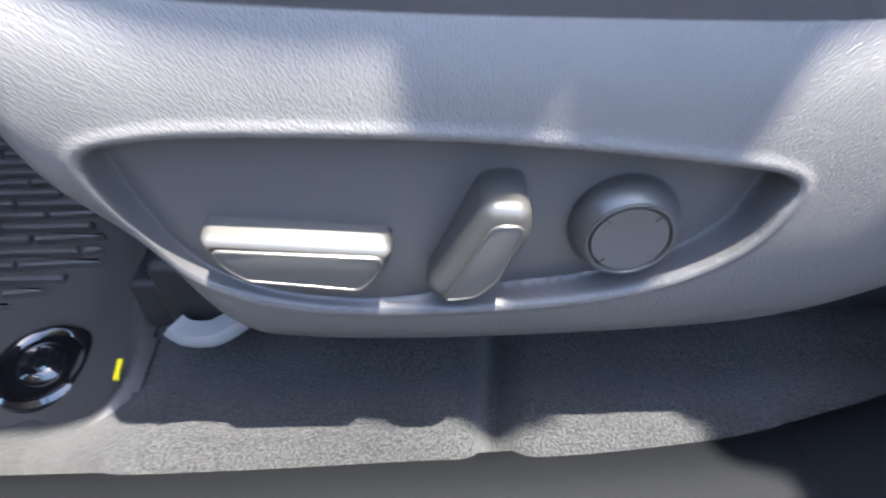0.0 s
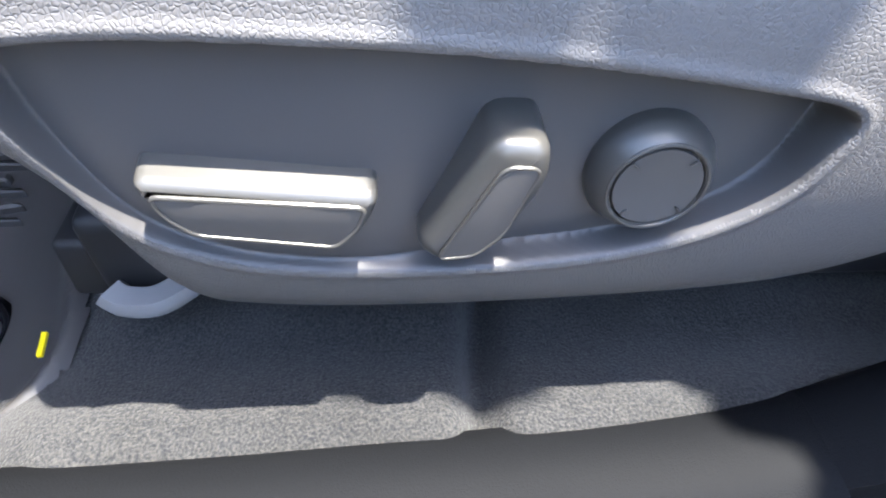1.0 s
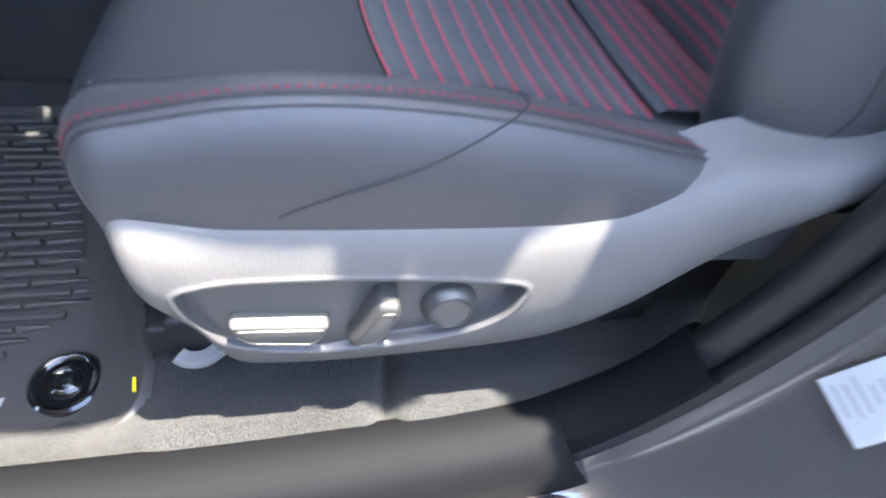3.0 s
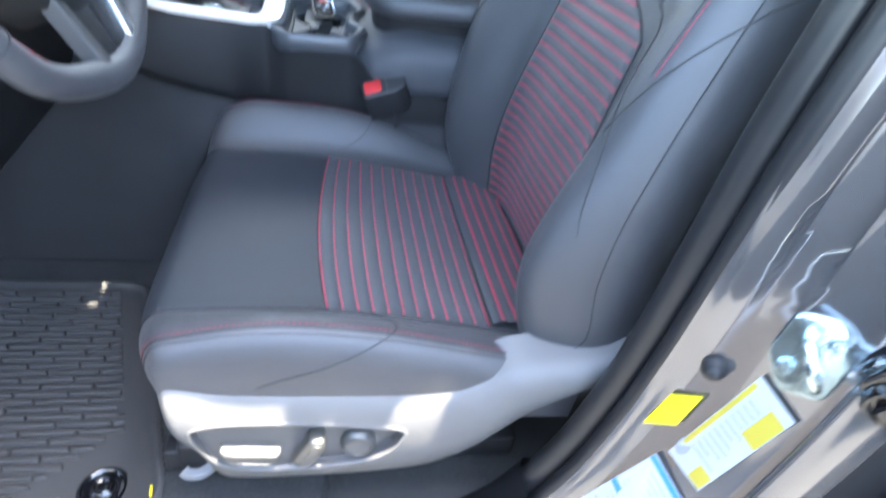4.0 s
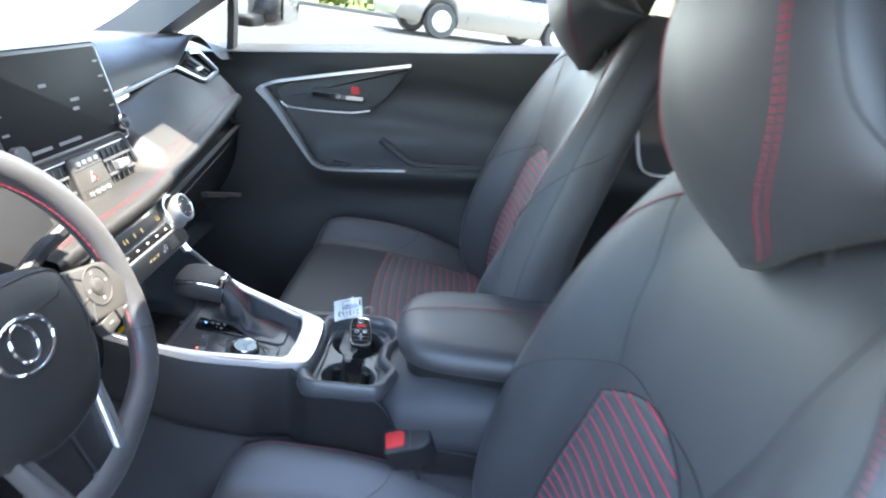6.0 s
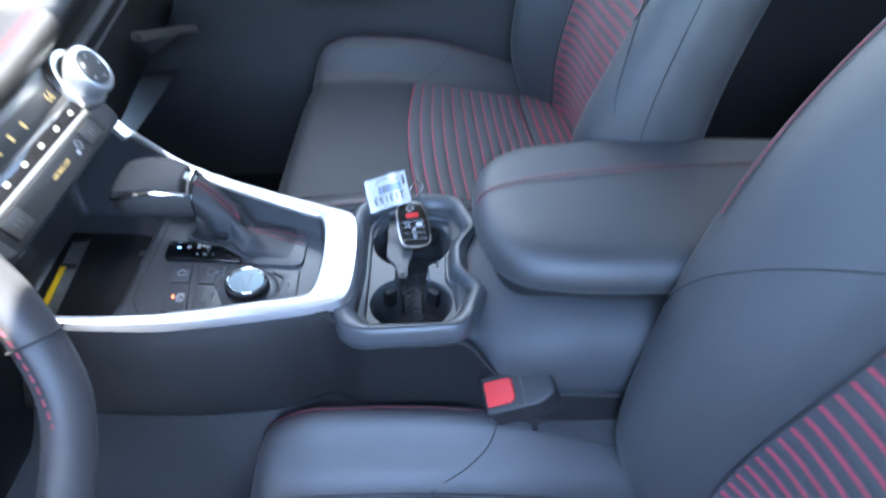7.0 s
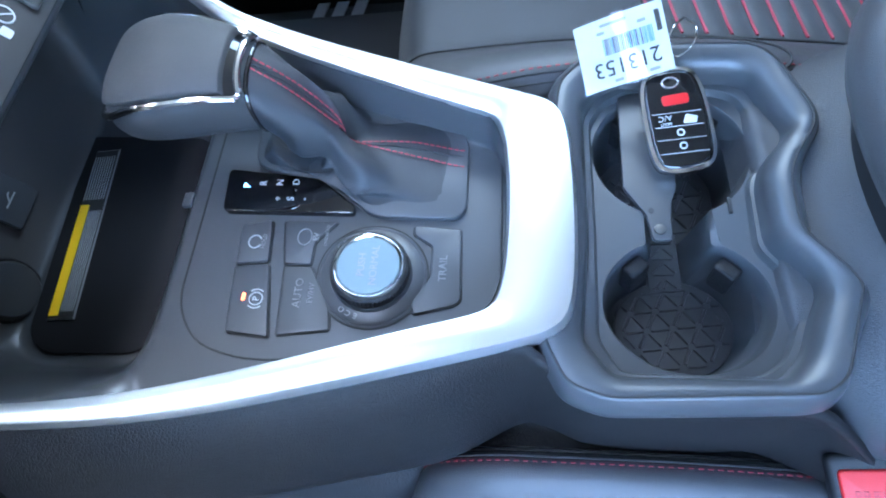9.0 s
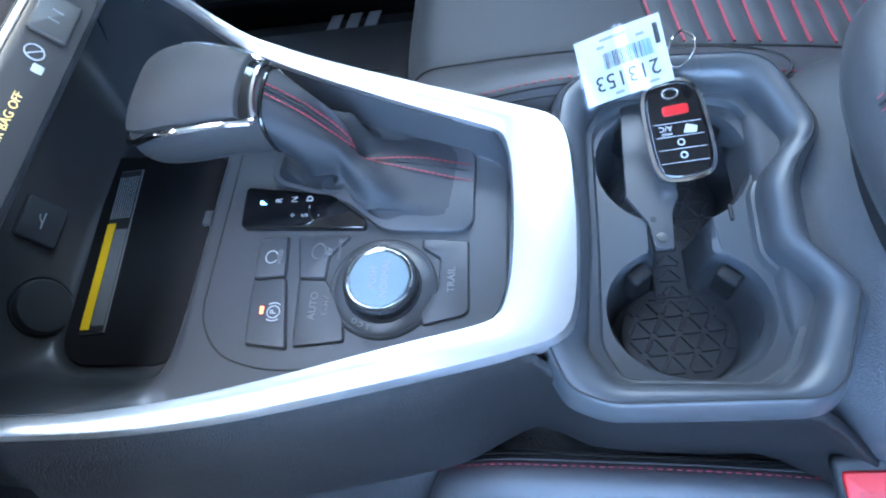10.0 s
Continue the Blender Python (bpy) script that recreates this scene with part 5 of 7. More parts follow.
border = round_poly([(-0.255, 0.119), (-0.147, 0.083), (-0.1165, 0.068), (-0.1165, -0.034), (-0.127, -0.0455), (-0.225, -0.0735), (-0.250, -0.0735), (-0.276, -0.0660), (-0.290, -0.045), (-0.290, 0.10)], 0.014, 6)
part("panel_line", sweep([deck_map(p.x, p.y, 0.0002) for p in border], 0.0006, closed=True), SEAM, panel)
deck_text("HOLD", 0.0034, -0.2490, -0.0060, PRINT, btn["hold"], 0.0026)
deck_text("AUTO", 0.0062, -0.2245, -0.0365, PRINT, btn["auto"], 0.0018)
deck_text("TRAIL", 0.0060, -0.1475, -0.0195, PRINT, btn["trail"], 0.0018)
part("icon", sweep([deck_map(-0.254 + 0.0036 * math.cos(a), -0.0065 + 0.0040 * math.sin(a), 0.0027) for a in span(0.5, 5.8, 24)], 0.0004), LETTER, btn["hold"])
part("icon", sweep([deck_map(-0.2465 + 0.0036 * math.cos(a), -0.041 + 0.0036 * math.sin(a), 0.0027) for a in span(0, math.tau, 25)[:-1]], 0.0004, closed=True), LETTER, btn["brake"])
for r, a0 in ((0.0054, 0.9), (0.0054, 0.9 + math.pi)):
    part("icon", sweep([deck_map(-0.2465 + r * math.cos(a), -0.041 + r * math.sin(a), 0.0027) for a in span(a0, a0 + 1.35, 10)], 0.0004), LETTER, btn["brake"])
deck_text("P", 0.0052, -0.2465, -0.041, LETTER, btn["brake"], 0.0026)
part("indicator_light", plate(rect(0.0018, 0.0045, 0.0006, -0.2535, -0.0400), 0.002, 0.0030, 0.0003, deck_map), LEDRED, btn["brake"], "lit red indicator")
deck_text("EV", 0.0048, -0.2200, -0.0020, GREYINK, btn["camera"], 0.0018)
part("icon", sweep([deck_map(-0.2265 + 0.004 * math.cos(a), -0.0022 + 0.0052 * math.sin(a), 0.0018) for a in span(0, math.tau, 21)[:-1]], 0.0004, closed=True), PRINT, btn["camera"])
deck_text("CHG HOLD", 0.0026, -0.2140, -0.0010, PRINT, btn["camera"], 0.0018)
deck_text("EV/HV", 0.0044, -0.2175, -0.0365, PRINT, btn["auto"], 0.0018)
# recess beside the brake buttons
part("button_pocket", plate(round_poly([(-0.2790, 0.0035), (-0.2655, 0.0055), (-0.2645, -0.0600), (-0.2760, -0.0590)], 0.006, 5), -0.004, -0.0005, 0.0004, deck_map), BLACK, panel)
DC = deck_map(-0.1860, -0.0245, 0)
DM = frame_at(DC, (0, 1, 0), (-1, 0, 0.09)) @ Matrix.Diagonal((0.95, 0.95, 0.72, 1.0))
part("dial_well", lathe([(0.0320, -0.002), (0.0320, 0.0010), (0.0310, 0.0018), (0.0300, 0.0010)], 64, DM), DECK, panel)
part("dial_gap", sweep([DM @ Vector((0.0322 * math.cos(a), 0.0322 * math.sin(a), 0.001)) for a in span(0, math.tau, 65)[:-1]], 0.0005, closed=True), SEAM, panel)
part("dial_skirt", lathe([(0.0300, 0.0008), (0.0290, 0.0020), (0.0235, 0.0032), (0.0222, 0.006)], 64, DM), DECK, panel, "dark dial skirt")
dial = part("dial", lathe([(0.0215, 0.006), (0.0218, 0.016), (0.0208, 0.0175), (0.0200, 0.0178)], 72, DM), BLACK, panel, "ridged black dial")
for k in range(60):
    a = k * math.tau / 60
    part("knurl", sweep([DM @ Vector((0.0219 * math.cos(a), 0.0219 * math.sin(a), z)) for z in (0.0075, 0.0155)], 0.0005, up=(math.cos(a), math.sin(a), 0.1)), BLACK, dial, smooth=0)
part("dial_ring", lathe([(0.0205, 0.0165), (0.0205, 0.0190), (0.0192, 0.0206), (0.0180, 0.0200), (0.0174, 0.0185)], 64, DM), BRIGHT, dial, "polished chrome ring", smooth=60)
cap = part("dial_cap", lathe([(0.0174, 0.0186), (0.0172, 0.0192), (0.010, 0.0196), (0.002, 0.0197)], 48, DM), ICE, dial, "brushed pale blue metal cap", smooth=60)
text("PUSH", 0.0060, DM @ Matrix.Translation((0, 0.0035, 0.0198)), GREYINK, cap)
text("NORMAL", 0.0060, DM @ Matrix.Translation((0, -0.0035, 0.0198)), GREYINK, cap)
for body, a0 in (("ECO", 2.72), ("SPORT", 0.55)):
    for k, ch in enumerate(body):
        a = a0 - 0.0 + (len(body) / 2 - k - 0.5) * 0.17
        text(ch, 0.0045, DM @ Matrix.Rotation(a, 4, "Z") @ Matrix.Translation((0.0262, 0, 0.0032)) @ Matrix.Rotation(-math.pi / 2, 4, "Z"), GREYINK, panel)

# charging tray lining, caution label, socket cover and port
part("tray_mat", plate(inset([Vector(p) for p in TRAY], 0.006), 0.8455, 0.8475, 0.0008), TRAYMAT, console, "black rubber charging tray mat")
TL = [(-0.4140, 0.090, 0.8485), (-0.3955, 0.091, 0.8485), (-0.3825, -0.0405, 0.8485), (-0.4010, -0.0415, 0.8485)]
cl = tagged(decal([(a, b, c) for a, b, c in TL], None, GREYINK, "caution_label", 0.0002), "narrow caution label with yellow strip and fine print", "label")


def flat_decal(corners, parent, mat, name, h):
    bm = bmesh.new()
    c = [Vector(q) for q in corners]
    rings(bm, [[q + Vector((0, 0, h)) for q in c], [q + Vector((0, 0, h + 0.0002)) for q in c]], True, True)
    return part(name, bm, mat, parent, smooth=0)


flat_decal(sub(TL, 0.03, 0.01, 0.97, 0.99), cl, INK, "label_face", 0.0006)
flat_decal(sub(TL, 0.04, 0.36, 0.40, 0.98), cl, AMBER, "yellow_strip", 0.0010)
for k in range(7):
    u = 0.46 + 0.075 * k
    flat_decal(sub(TL, u, 0.40, u + 0.022, 0.96), cl, LETTER, "print_line", 0.0010)
for k in range(9):
    u = 0.08 + 0.1 * k
    flat_decal(sub(TL, u, 0.05, u + 0.030, 0.33), cl, LETTER, "print_line", 0.0010)
WM = lambda y, t: frame_at(deck(-0.418 - 0.05 * t, (y - YC) / inner_w(-0.418 - 0.05 * t)), (0, 1, 0), (-0.37, 0, 1))
m = WM(0.028, 0.30)
port = part("usb_port", plate(rect(0.030, 0.026, 0.003), 0.0, 0.004, 0.001, lambda a, b, h: m @ Vector((a, b, h))), DECK, console, "flush port cover with trident mark")
part("port_gap", sweep([m @ Vector((p.x, p.y, 0.0015)) for p in rect(0.0308, 0.0268, 0.003)], 0.0006, closed=True, up=(1, 0, 0.4)), SEAM, port)
part("icon", sweep([m @ Vector((-0.006, 0, 0.0043)), m @ Vector((0.006, 0, 0.0043))], 0.0005, up=(1, 0, 0.4)), LETTER, port)
part("icon", sweep([m @ Vector((-0.002, 0, 0.0043)), m @ Vector((0.002, 0.003, 0.0043)), m @ Vector((0.004, 0.003, 0.0043))], 0.0005, up=(1, 0, 0.4)), LETTER, port)
m2 = WM(-0.026, 0.16)
sock = part("socket_cover", lathe([(0.0185, -0.002), (0.0185, 0.003), (0.0170, 0.0055), (0.012, 0.006), (0.004, 0.006)], 40, m2), DECK, console, "round power socket cover")
part("socket_ring", sweep([m2 @ Vector((0.020 * math.cos(a), 0.020 * math.sin(a), 0.001)) for a in span(0, math.tau, 41)[:-1]], 0.0009, closed=True, up=(1, 0, 0.4)), BLACK, sock)
part("cover_tab", plate(rect(0.014, 0.004, 0.001, 0, -0.020), 0.0, 0.006, 0.001, lambda a, b, h: m2 @ Vector((a, b, h))), BLACK, sock)
part("charger_switch", plate(rect(0.006, 0.010, 0.001, -0.302, 0.022), 0.004, 0.0065, 0.0006, lambda a, b, h: Vector((a, b, deck_plane(-0.302) - 0.006 + h))), DECK, console)

# ---- key fob and stock tag lying over the far cup well ----
key = thing("key_fob", "black key fob with silver edge and red panic button", "key fob")
FM = frame_at((-0.0185, 0.0690, 0.8780), (1, 0.16, 0.0), (-0.10, 0.94, 0.32)) @ Matrix.Scale(0.80, 4)
FO = smooth_loop([(-0.0205, -0.030), (-0.0120, -0.0375), (0.0120, -0.0375), (0.0205, -0.030), (0.0215, 0.0), (0.0195, 0.028), (0.0110, 0.0365), (-0.0110, 0.0365), (-0.0195, 0.028), (-0.0215, 0.0)], 2)
fm = lambda a, b, h: FM @ Vector((a, b, h))
body = part("fob_body", plate(FO, -0.007, 0.0062, 0.0035, fm), GLOSSY, key, "gloss black fob body", smooth=60)
part("fob_edge", sweep([fm(p.x, p.y, 0.0028) for p in inset(FO, -0.0004)], [(-0.0009, -0.0026), (0.0011, -0.0022), (0.0011, 0.0022), (-0.0009, 0.0026)], closed=True, up=tuple(FM.to_3x3() @ Vector((0, 0, 1)))), BRIGHT, key, "silver side band")
for y in (0.004, -0.006, -0.0155, -0.0255):
    part("key_line", sweep([fm(-0.0165, y + 0.0008, 0.0063), fm(0.0165, y - 0.0008, 0.0063)], 0.00018), LETTER, body)
part("panic_button", plate(rect(0.0185, 0.0075, 0.0025, 0.001, 0.0135), 0.006, 0.0071, 0.0004, fm), BUCKLE, key, "red panic button")
part("badge", sweep([fm(0.0055 * math.cos(a), 0.0265 + 0.0038 * math.sin(a), 0.0064) for a in span(0, math.tau, 25)[:-1]], 0.0006, closed=True), BRIGHT, key, "small oval badge")
tm = FM @ Matrix.Translation((0, 0, 0.0064)) @ Matrix.Rotation(math.pi, 4, "Z")
text("A/C", 0.0058, tm @ Matrix.Translation((0.0085, -0.0010, 0)), LETTER, key)
text("HOLD", 0.0028, tm @ Matrix.Translation((0.0085, 0.0035, 0)), LETTER, key)
for y in (-0.0108, -0.0205):
    part("lock_icon", sweep([fm(0.0022 * math.cos(a) , y + 0.0022 * math.sin(a), 0.0064) for a in span(0, math.tau, 17)[:-1]], 0.0004, closed=True), LETTER, key)
part("trunk_icon", plate(round_poly([(0.003, -0.0045), (0.012, -0.0055), (0.0135, -0.001), (0.006, 0.002)], 0.001), 0.006, 0.0066, 0.0001, fm), LETTER, key)
tag = thing("stock_tag", "paper stock tag in a clear plastic sleeve", "paper tag")
TC = [Vector((-0.0745, 0.1195, 0.903)), Vector((-0.0275, 0.1225, 0.918)), Vector((-0.0195, 0.0900, 0.898)), Vector((-0.0665, 0.0875, 0.882))]
tn = (TC[1] - TC[0]).cross(TC[3] - TC[0]).normalized()
tn = tn if tn.z > 0 else -tn


def tag_grid(u, v):
    bend = 0.0022 * math.sin(math.pi * u)
    return TC[0].lerp(TC[1], u).lerp(TC[3].lerp(TC[2], u), v) + tn * bend


part("paper", patch(tag_grid, span(0, 1, 12), span(0, 1, 6)), TAGPAPER, tag, "white printed paper")
part("sleeve", patch(lambda u, v: tag_grid(u, v) + tn * 0.0012, span(-0.02, 1.28, 14), span(-0.03, 1.03, 6)), CLEAR, tag, "clear plastic sleeve")
tx = (TC[0] - TC[1]).normalized()
ty = (TC[3] - TC[0]).normalized()


def tag_m(u, v, h=0.0004):
    return frame_at(tag_grid(u, v) + tn * h, tx, ty)


text("213153", 0.0125, tag_m(0.52, 0.72, 0.0009), INK, tag)
rng = random.Random(7)
u = 0.30
while u < 0.86:
    w = rng.choice((0.006, 0.010, 0.014))
    bm = patch(lambda a, b: tag_grid(a, b) + tn * 0.0004, [u, u + w], [0.30, 0.54])
    part("barcode_line", bm, INK if rng.random() < 0.6 else BLUE, tag, smooth=0)
    u += w + rng.choice((0.006, 0.010))
for v, a, b in ((0.18, 0.25, 0.80), (0.08, 0.3, 0.6), (0.90, 0.35, 0.85)):
    part("print_line", patch(lambda p, q: tag_grid(p, q) + tn * 0.0004, [a, b], [v, v + 0.045]), GREYINK, tag, smooth=0)
part("print_line", patch(lambda p, q: tag_grid(p, q) + tn * 0.0004, [0.90, 0.955], [0.12, 0.42]), INK, tag, smooth=0)
part("key_ring", sweep(fit_spline([(-0.0120, 0.1240, 0.902), (-0.0060, 0.1180, 0.901), (-0.0075, 0.1085, 0.897), (-0.0160, 0.1035, 0.893), (-0.0215, 0.1080, 0.896), (-0.0180, 0.1180, 0.901), (-0.0120, 0.1240, 0.902)], 40), 0.0006), BRIGHT, tag, "thin wire ring")

# ---- driver's belt buckle ----
bk = thing("belt_buckle", "black seat belt buckle with red press button", "belt buckle")
BM = frame_at((0.072, -0.117, 0.818), (0.86, 0.0, 0.34), (0.10, 0.85, 0.38))
bm_f = lambda a, b, h: BM @ Vector((a, b, h))
part("buckle_body", plate(round_poly([(-0.026, -0.020), (0.030, -0.020), (0.046, -0.012), (0.046, 0.012), (0.030, 0.020), (-0.026, 0.020)], 0.006), -0.045, 0.0075, 0.004, bm_f), BLACK, bk, smooth=50)
rb = part("press_button", plate(round_poly([(-0.0215, -0.0125), (0.003, -0.0125), (0.007, -0.009), (0.007, 0.009), (0.003, 0.0125), (-0.0215, 0.0125)], 0.003), 0.004, 0.0092, 0.0016, bm_f), BUCKLE, bk, "bright red press button")
text("PRESS", 0.0068, BM @ Matrix.Translation((-0.0075, 0.0, 0.0093)), material("dark red moulded letters", (0.40, 0.015, 0.02), 0.5), rb)
part("buckle_trim", sweep([bm_f(p[0], p[1], 0.0078) for p in ((0.014, -0.0185), (0.016, 0.0), (0.014, 0.0185))], 0.0006), SWITCHF, bk)
part("buckle_stalk", sweep(fit_spline([bm_f(0.030, 0, -0.02), (0.102, -0.112, 0.79), (0.106, -0.108, 0.75), (0.108, -0.106, 0.66)], 16), [(-0.003, -0.012), (0.003, -0.012), (0.003, 0.012), (-0.003, 0.012)], up=(0, 1, 0)), BLACK, bk)


# ---- dashboard ----
dash = thing("dashboard", "dark padded dashboard with silver trim lines", "dashboard")
DP = [(-0.98, 1.17), (-0.80, 1.235), (-0.62, 1.258), (-0.56, 1.248), (-0.515, 1.228), (-0.496, 1.208)]


def line_z(y):
    return 1.177 + 0.096 * (max(0.08, min(0.48, y)) - 0.12)


def dash_top(y, t):
    i = t * (len(DP) - 1)
    x = curve_table([(k, p[0]) for k, p in enumerate(DP)], i)
    z = curve_table([(k, p[1]) for k, p in enumerate(DP)], i)
    bump = 0.05 * math.exp(-((y + 0.36) / 0.17) ** 4) * smoothstep(0.25, 0.7, t)
    drop = (line_z(y) + 0.004 - 1.208 + 0.055 * smoothstep(0.46, 0.54, y) * smoothstep(0.66, 0.56, y)) * smoothstep(0.45, 1.0, t) * smoothstep(-0.1, 0.1, y)
    return Vector((x + 0.05 * abs(y / 0.7) ** 4, y, z + bump + drop))


part("dash_top", patch(dash_top, span(-0.72, 0.70, 90), span(0, 1, 34)), DASHPAD, dash, "dark grained dash top", smooth=60)
# the broad pad under the silver line, running on as a narrow lip below the centre vents
PAD_BACK = [(-0.20, -0.402, 1.098), (0.100, -0.402, 1.098), (0.118, -0.412, 1.106), (0.136, -0.450, 1.142), (0.152, -0.483, 1.174), (0.46, -0.489, 1.203), (0.518, -0.452, 1.178), (0.595, -0.442, 1.190)]
PAD_FRONT = [(-0.20, -0.352, 1.085), (0.03, -0.354, 1.094), (0.13, -0.357, 1.107), (0.23, -0.360, 1.124), (0.35, -0.370, 1.139), (0.47, -0.386, 1.148), (0.595, -0.405, 1.155)]
NOSE = [(0, 0), (0.007, -0.0015), (0.0115, -0.006), (0.013, -0.013), (0.010, -0.022), (0.0, -0.029), (-0.045, -0.033)]


def lower_pad(y, t):
    b = Vector((lerp_table([(p[0], p[1]) for p in PAD_BACK], y), y, lerp_table([(p[0], p[2]) for p in PAD_BACK], y)))
    f = Vector((curve_table([(p[0], p[1]) for p in PAD_FRONT], y), y, curve_table([(p[0], p[2]) for p in PAD_FRONT], y)))
    if t < 0.7:
        k = t / 0.7
        return b.lerp(f, k) + Vector((0, 0, 0.10 * (b - f).length * k * (1 - k)))
    k = (t - 0.7) / 0.3 * (len(NOSE) - 1)
    return f + Vector((curve_table([(n, p[0]) for n, p in enumerate(NOSE)], k), 0, curve_table([(n, p[1]) for n, p in enumerate(NOSE)], k)))


pad_ts = span(0, 0.7, 12)[:-1] + span(0.7, 1, 19)
bm = patch(lower_pad, span(-0.20, 0.595, 80), pad_ts)
bm.faces.new([v for v in bm.verts if v.co.y > 0.5949])
pad = part("lower_pad", bm, DASHPAD, dash, "stitched leatherette dash pad", smooth=50)
for t in (0.60, 0.655):
    stitches([lower_pad(y, t) + Vector((0.0002, 0, 0.0007)) for y in span(-0.18, 0.585, 80)], 0.004, 0.003, 0.00035, THREAD, pad)
line = [(-0.486, 0.10, 1.176), (-0.490, 0.28, 1.193), (-0.493, 0.462, 1.2105), (-0.491, 0.478, 1.2105), (-0.456, 0.517, 1.1865), (-0.450, 0.530, 1.184), (-0.447, 0.586, 1.196), (-0.449, 0.594, 1.200), (-0.477, 0.560, 1.238), (-0.482, 0.52, 1.239)]
part("silver_line", sweep(line, [(-0.003, -0.0045), (0.003, -0.0045), (0.004, 0.003), (0.001, 0.0045), (-0.003, 0.0045)], up=(1, 0, 0.3)), CHROME, dash, "angular satin silver dash trim line")


def in_vent(u, v, x):
    y0, z0 = 0.482 + 0.046 * u, 1.209 - 0.023 * u
    y1, z1 = 0.530 + 0.058 * u, 1.236 - 0.036 * u
    return Vector((x + 0.030 * u, y0 + (y1 - y0) * v, z0 + (z1 - z0) * v))


vent = part("side_vent", patch(lambda u, v: in_vent(u, v, -0.492), span(0, 1, 4), span(0, 1, 3)), BLACK, dash, "black side air vent")
for k in range(3):
    part("vent_slat", sweep([in_vent(0.03, 0.22 + 0.27 * k, -0.485), in_vent(0.97, 0.22 + 0.27 * k, -0.485)], [(-0.006, -0.001), (0.006, -0.001), (0.006, 0.001), (-0.006, 0.001)], up=(0.4, 0, 1)), DECK, vent)
part("vent_tab", sweep([in_vent(0.45, 0.3, -0.480), in_vent(0.55, 0.6, -0.480)], 0.004), CHROME, vent)
# open shelf and glove box on the passenger's side
part("shelf_back", patch(lambda y, t: Vector((-0.46 + 0.06 * t * (1 - t), y, 1.150 - 0.120 * t)), span(0.16, 0.72, 10), span(0, 1, 6)), BLACK, dash)


def lip(y, dx=0.0, dz=0.0):
    return Vector((-0.386 - 0.085 * max(0.0, y - 0.17) + dx, y, 1.026 + 0.058 * (y - 0.17) + dz))


GB = [(-0.070, 0.012), (-0.010, 0.003), (0.0, -0.004), (-0.001, -0.020), (-0.006, -0.024), (-0.004, -0.030), (-0.012, -0.095), (-0.040, -0.165), (-0.09, -0.225)]
gb = part("glove_box", patch(lambda y, t: lip(y, curve_table([(k, p[0]) for k, p in enumerate(GB)], t * 8), curve_table([(k, p[1]) for k, p in enumerate(GB)], t * 8)), span(0.16, 0.70, 24), span(0, 1, 40)), SOFT, dash, "dark grained glove box", smooth=50)
part("silver_lip", sweep([lip(y, 0.0005, 0.001) for y in span(0.165, 0.69, 12)], [(-0.006, -0.0015), (0.004, -0.0015), (0.004, 0.0015), (-0.006, 0.0015)]), CHROME, gb, "satin silver shelf edge")
part("lower_lip", sweep([lip(y, 0.002, -0.019) for y in span(0.175, 0.60, 12)], 0.0012), PANEL, gb)
part("shelf_end", sweep([(-0.440, 0.604, 1.100), (-0.436, 0.652, 1.078), (-0.434, 0.694, 1.056), (-0.436, 0.697, 1.030)], [(-0.005, -0.003), (0.005, -0.003), (0.004, 0.003), (-0.004, 0.003)]), SWITCH, dash, "satin silver shelf end")
knee = part("knee_trim", sweep([(-0.396, 0.370, 0.978), (-0.397, 0.50, 0.936), (-0.402, 0.612, 0.899)], [(-0.007, -0.005), (0.007, -0.005), (0.006, 0.005), (-0.006, 0.005)]), SWITCH, dash, "satin silver knee trim")
part("knee_wedge", plate([Vector(p) for p in ((0.385, 0.965), (0.54, 0.915), (0.425, 0.930))], 0.0, 0.006, 0.001, lambda a, b, h: Vector((-0.410 + h, a, b))), PANEL, knee)
part("stack_leg", sweep(fit_spline([(-0.388, 0.172, 0.998), (-0.378, 0.173, 0.980), (-0.364, 0.168, 0.961), (-0.345, 0.160, 0.944)], 14), [(-0.009, -0.003), (0.009, -0.003), (0.007, 0.003), (-0.007, 0.003)], up=(0.6, 0, 1)), CHROME, dash, "satin silver leg joining stack and console")
part("under_dash", patch(lambda y, t: Vector((-0.47 - 0.35 * t, y, 0.80 - 0.05 * t)), span(0.10, 0.66, 6), span(0, 1, 3)), BLACK, dash)
# driver's lower dash, behind the wheel, bulged to keep sun spots off the mat
part("driver_lower_panel", patch(lambda y, t: Vector((-0.44 + 0.105 * math.sin(t * 2.6), y, 1.20 - 0.42 * t)), span(-0.70, -0.14, 20), span(0, 1, 20)), SOFT, dash, smooth=60)
part("instrument_face", patch(lambda y, t: Vector((-0.52 + 0.02 * t, y, 1.27 - 0.10 * t)), span(-0.52, -0.20, 6), span(0, 1, 3)), GLOSSY, dash)
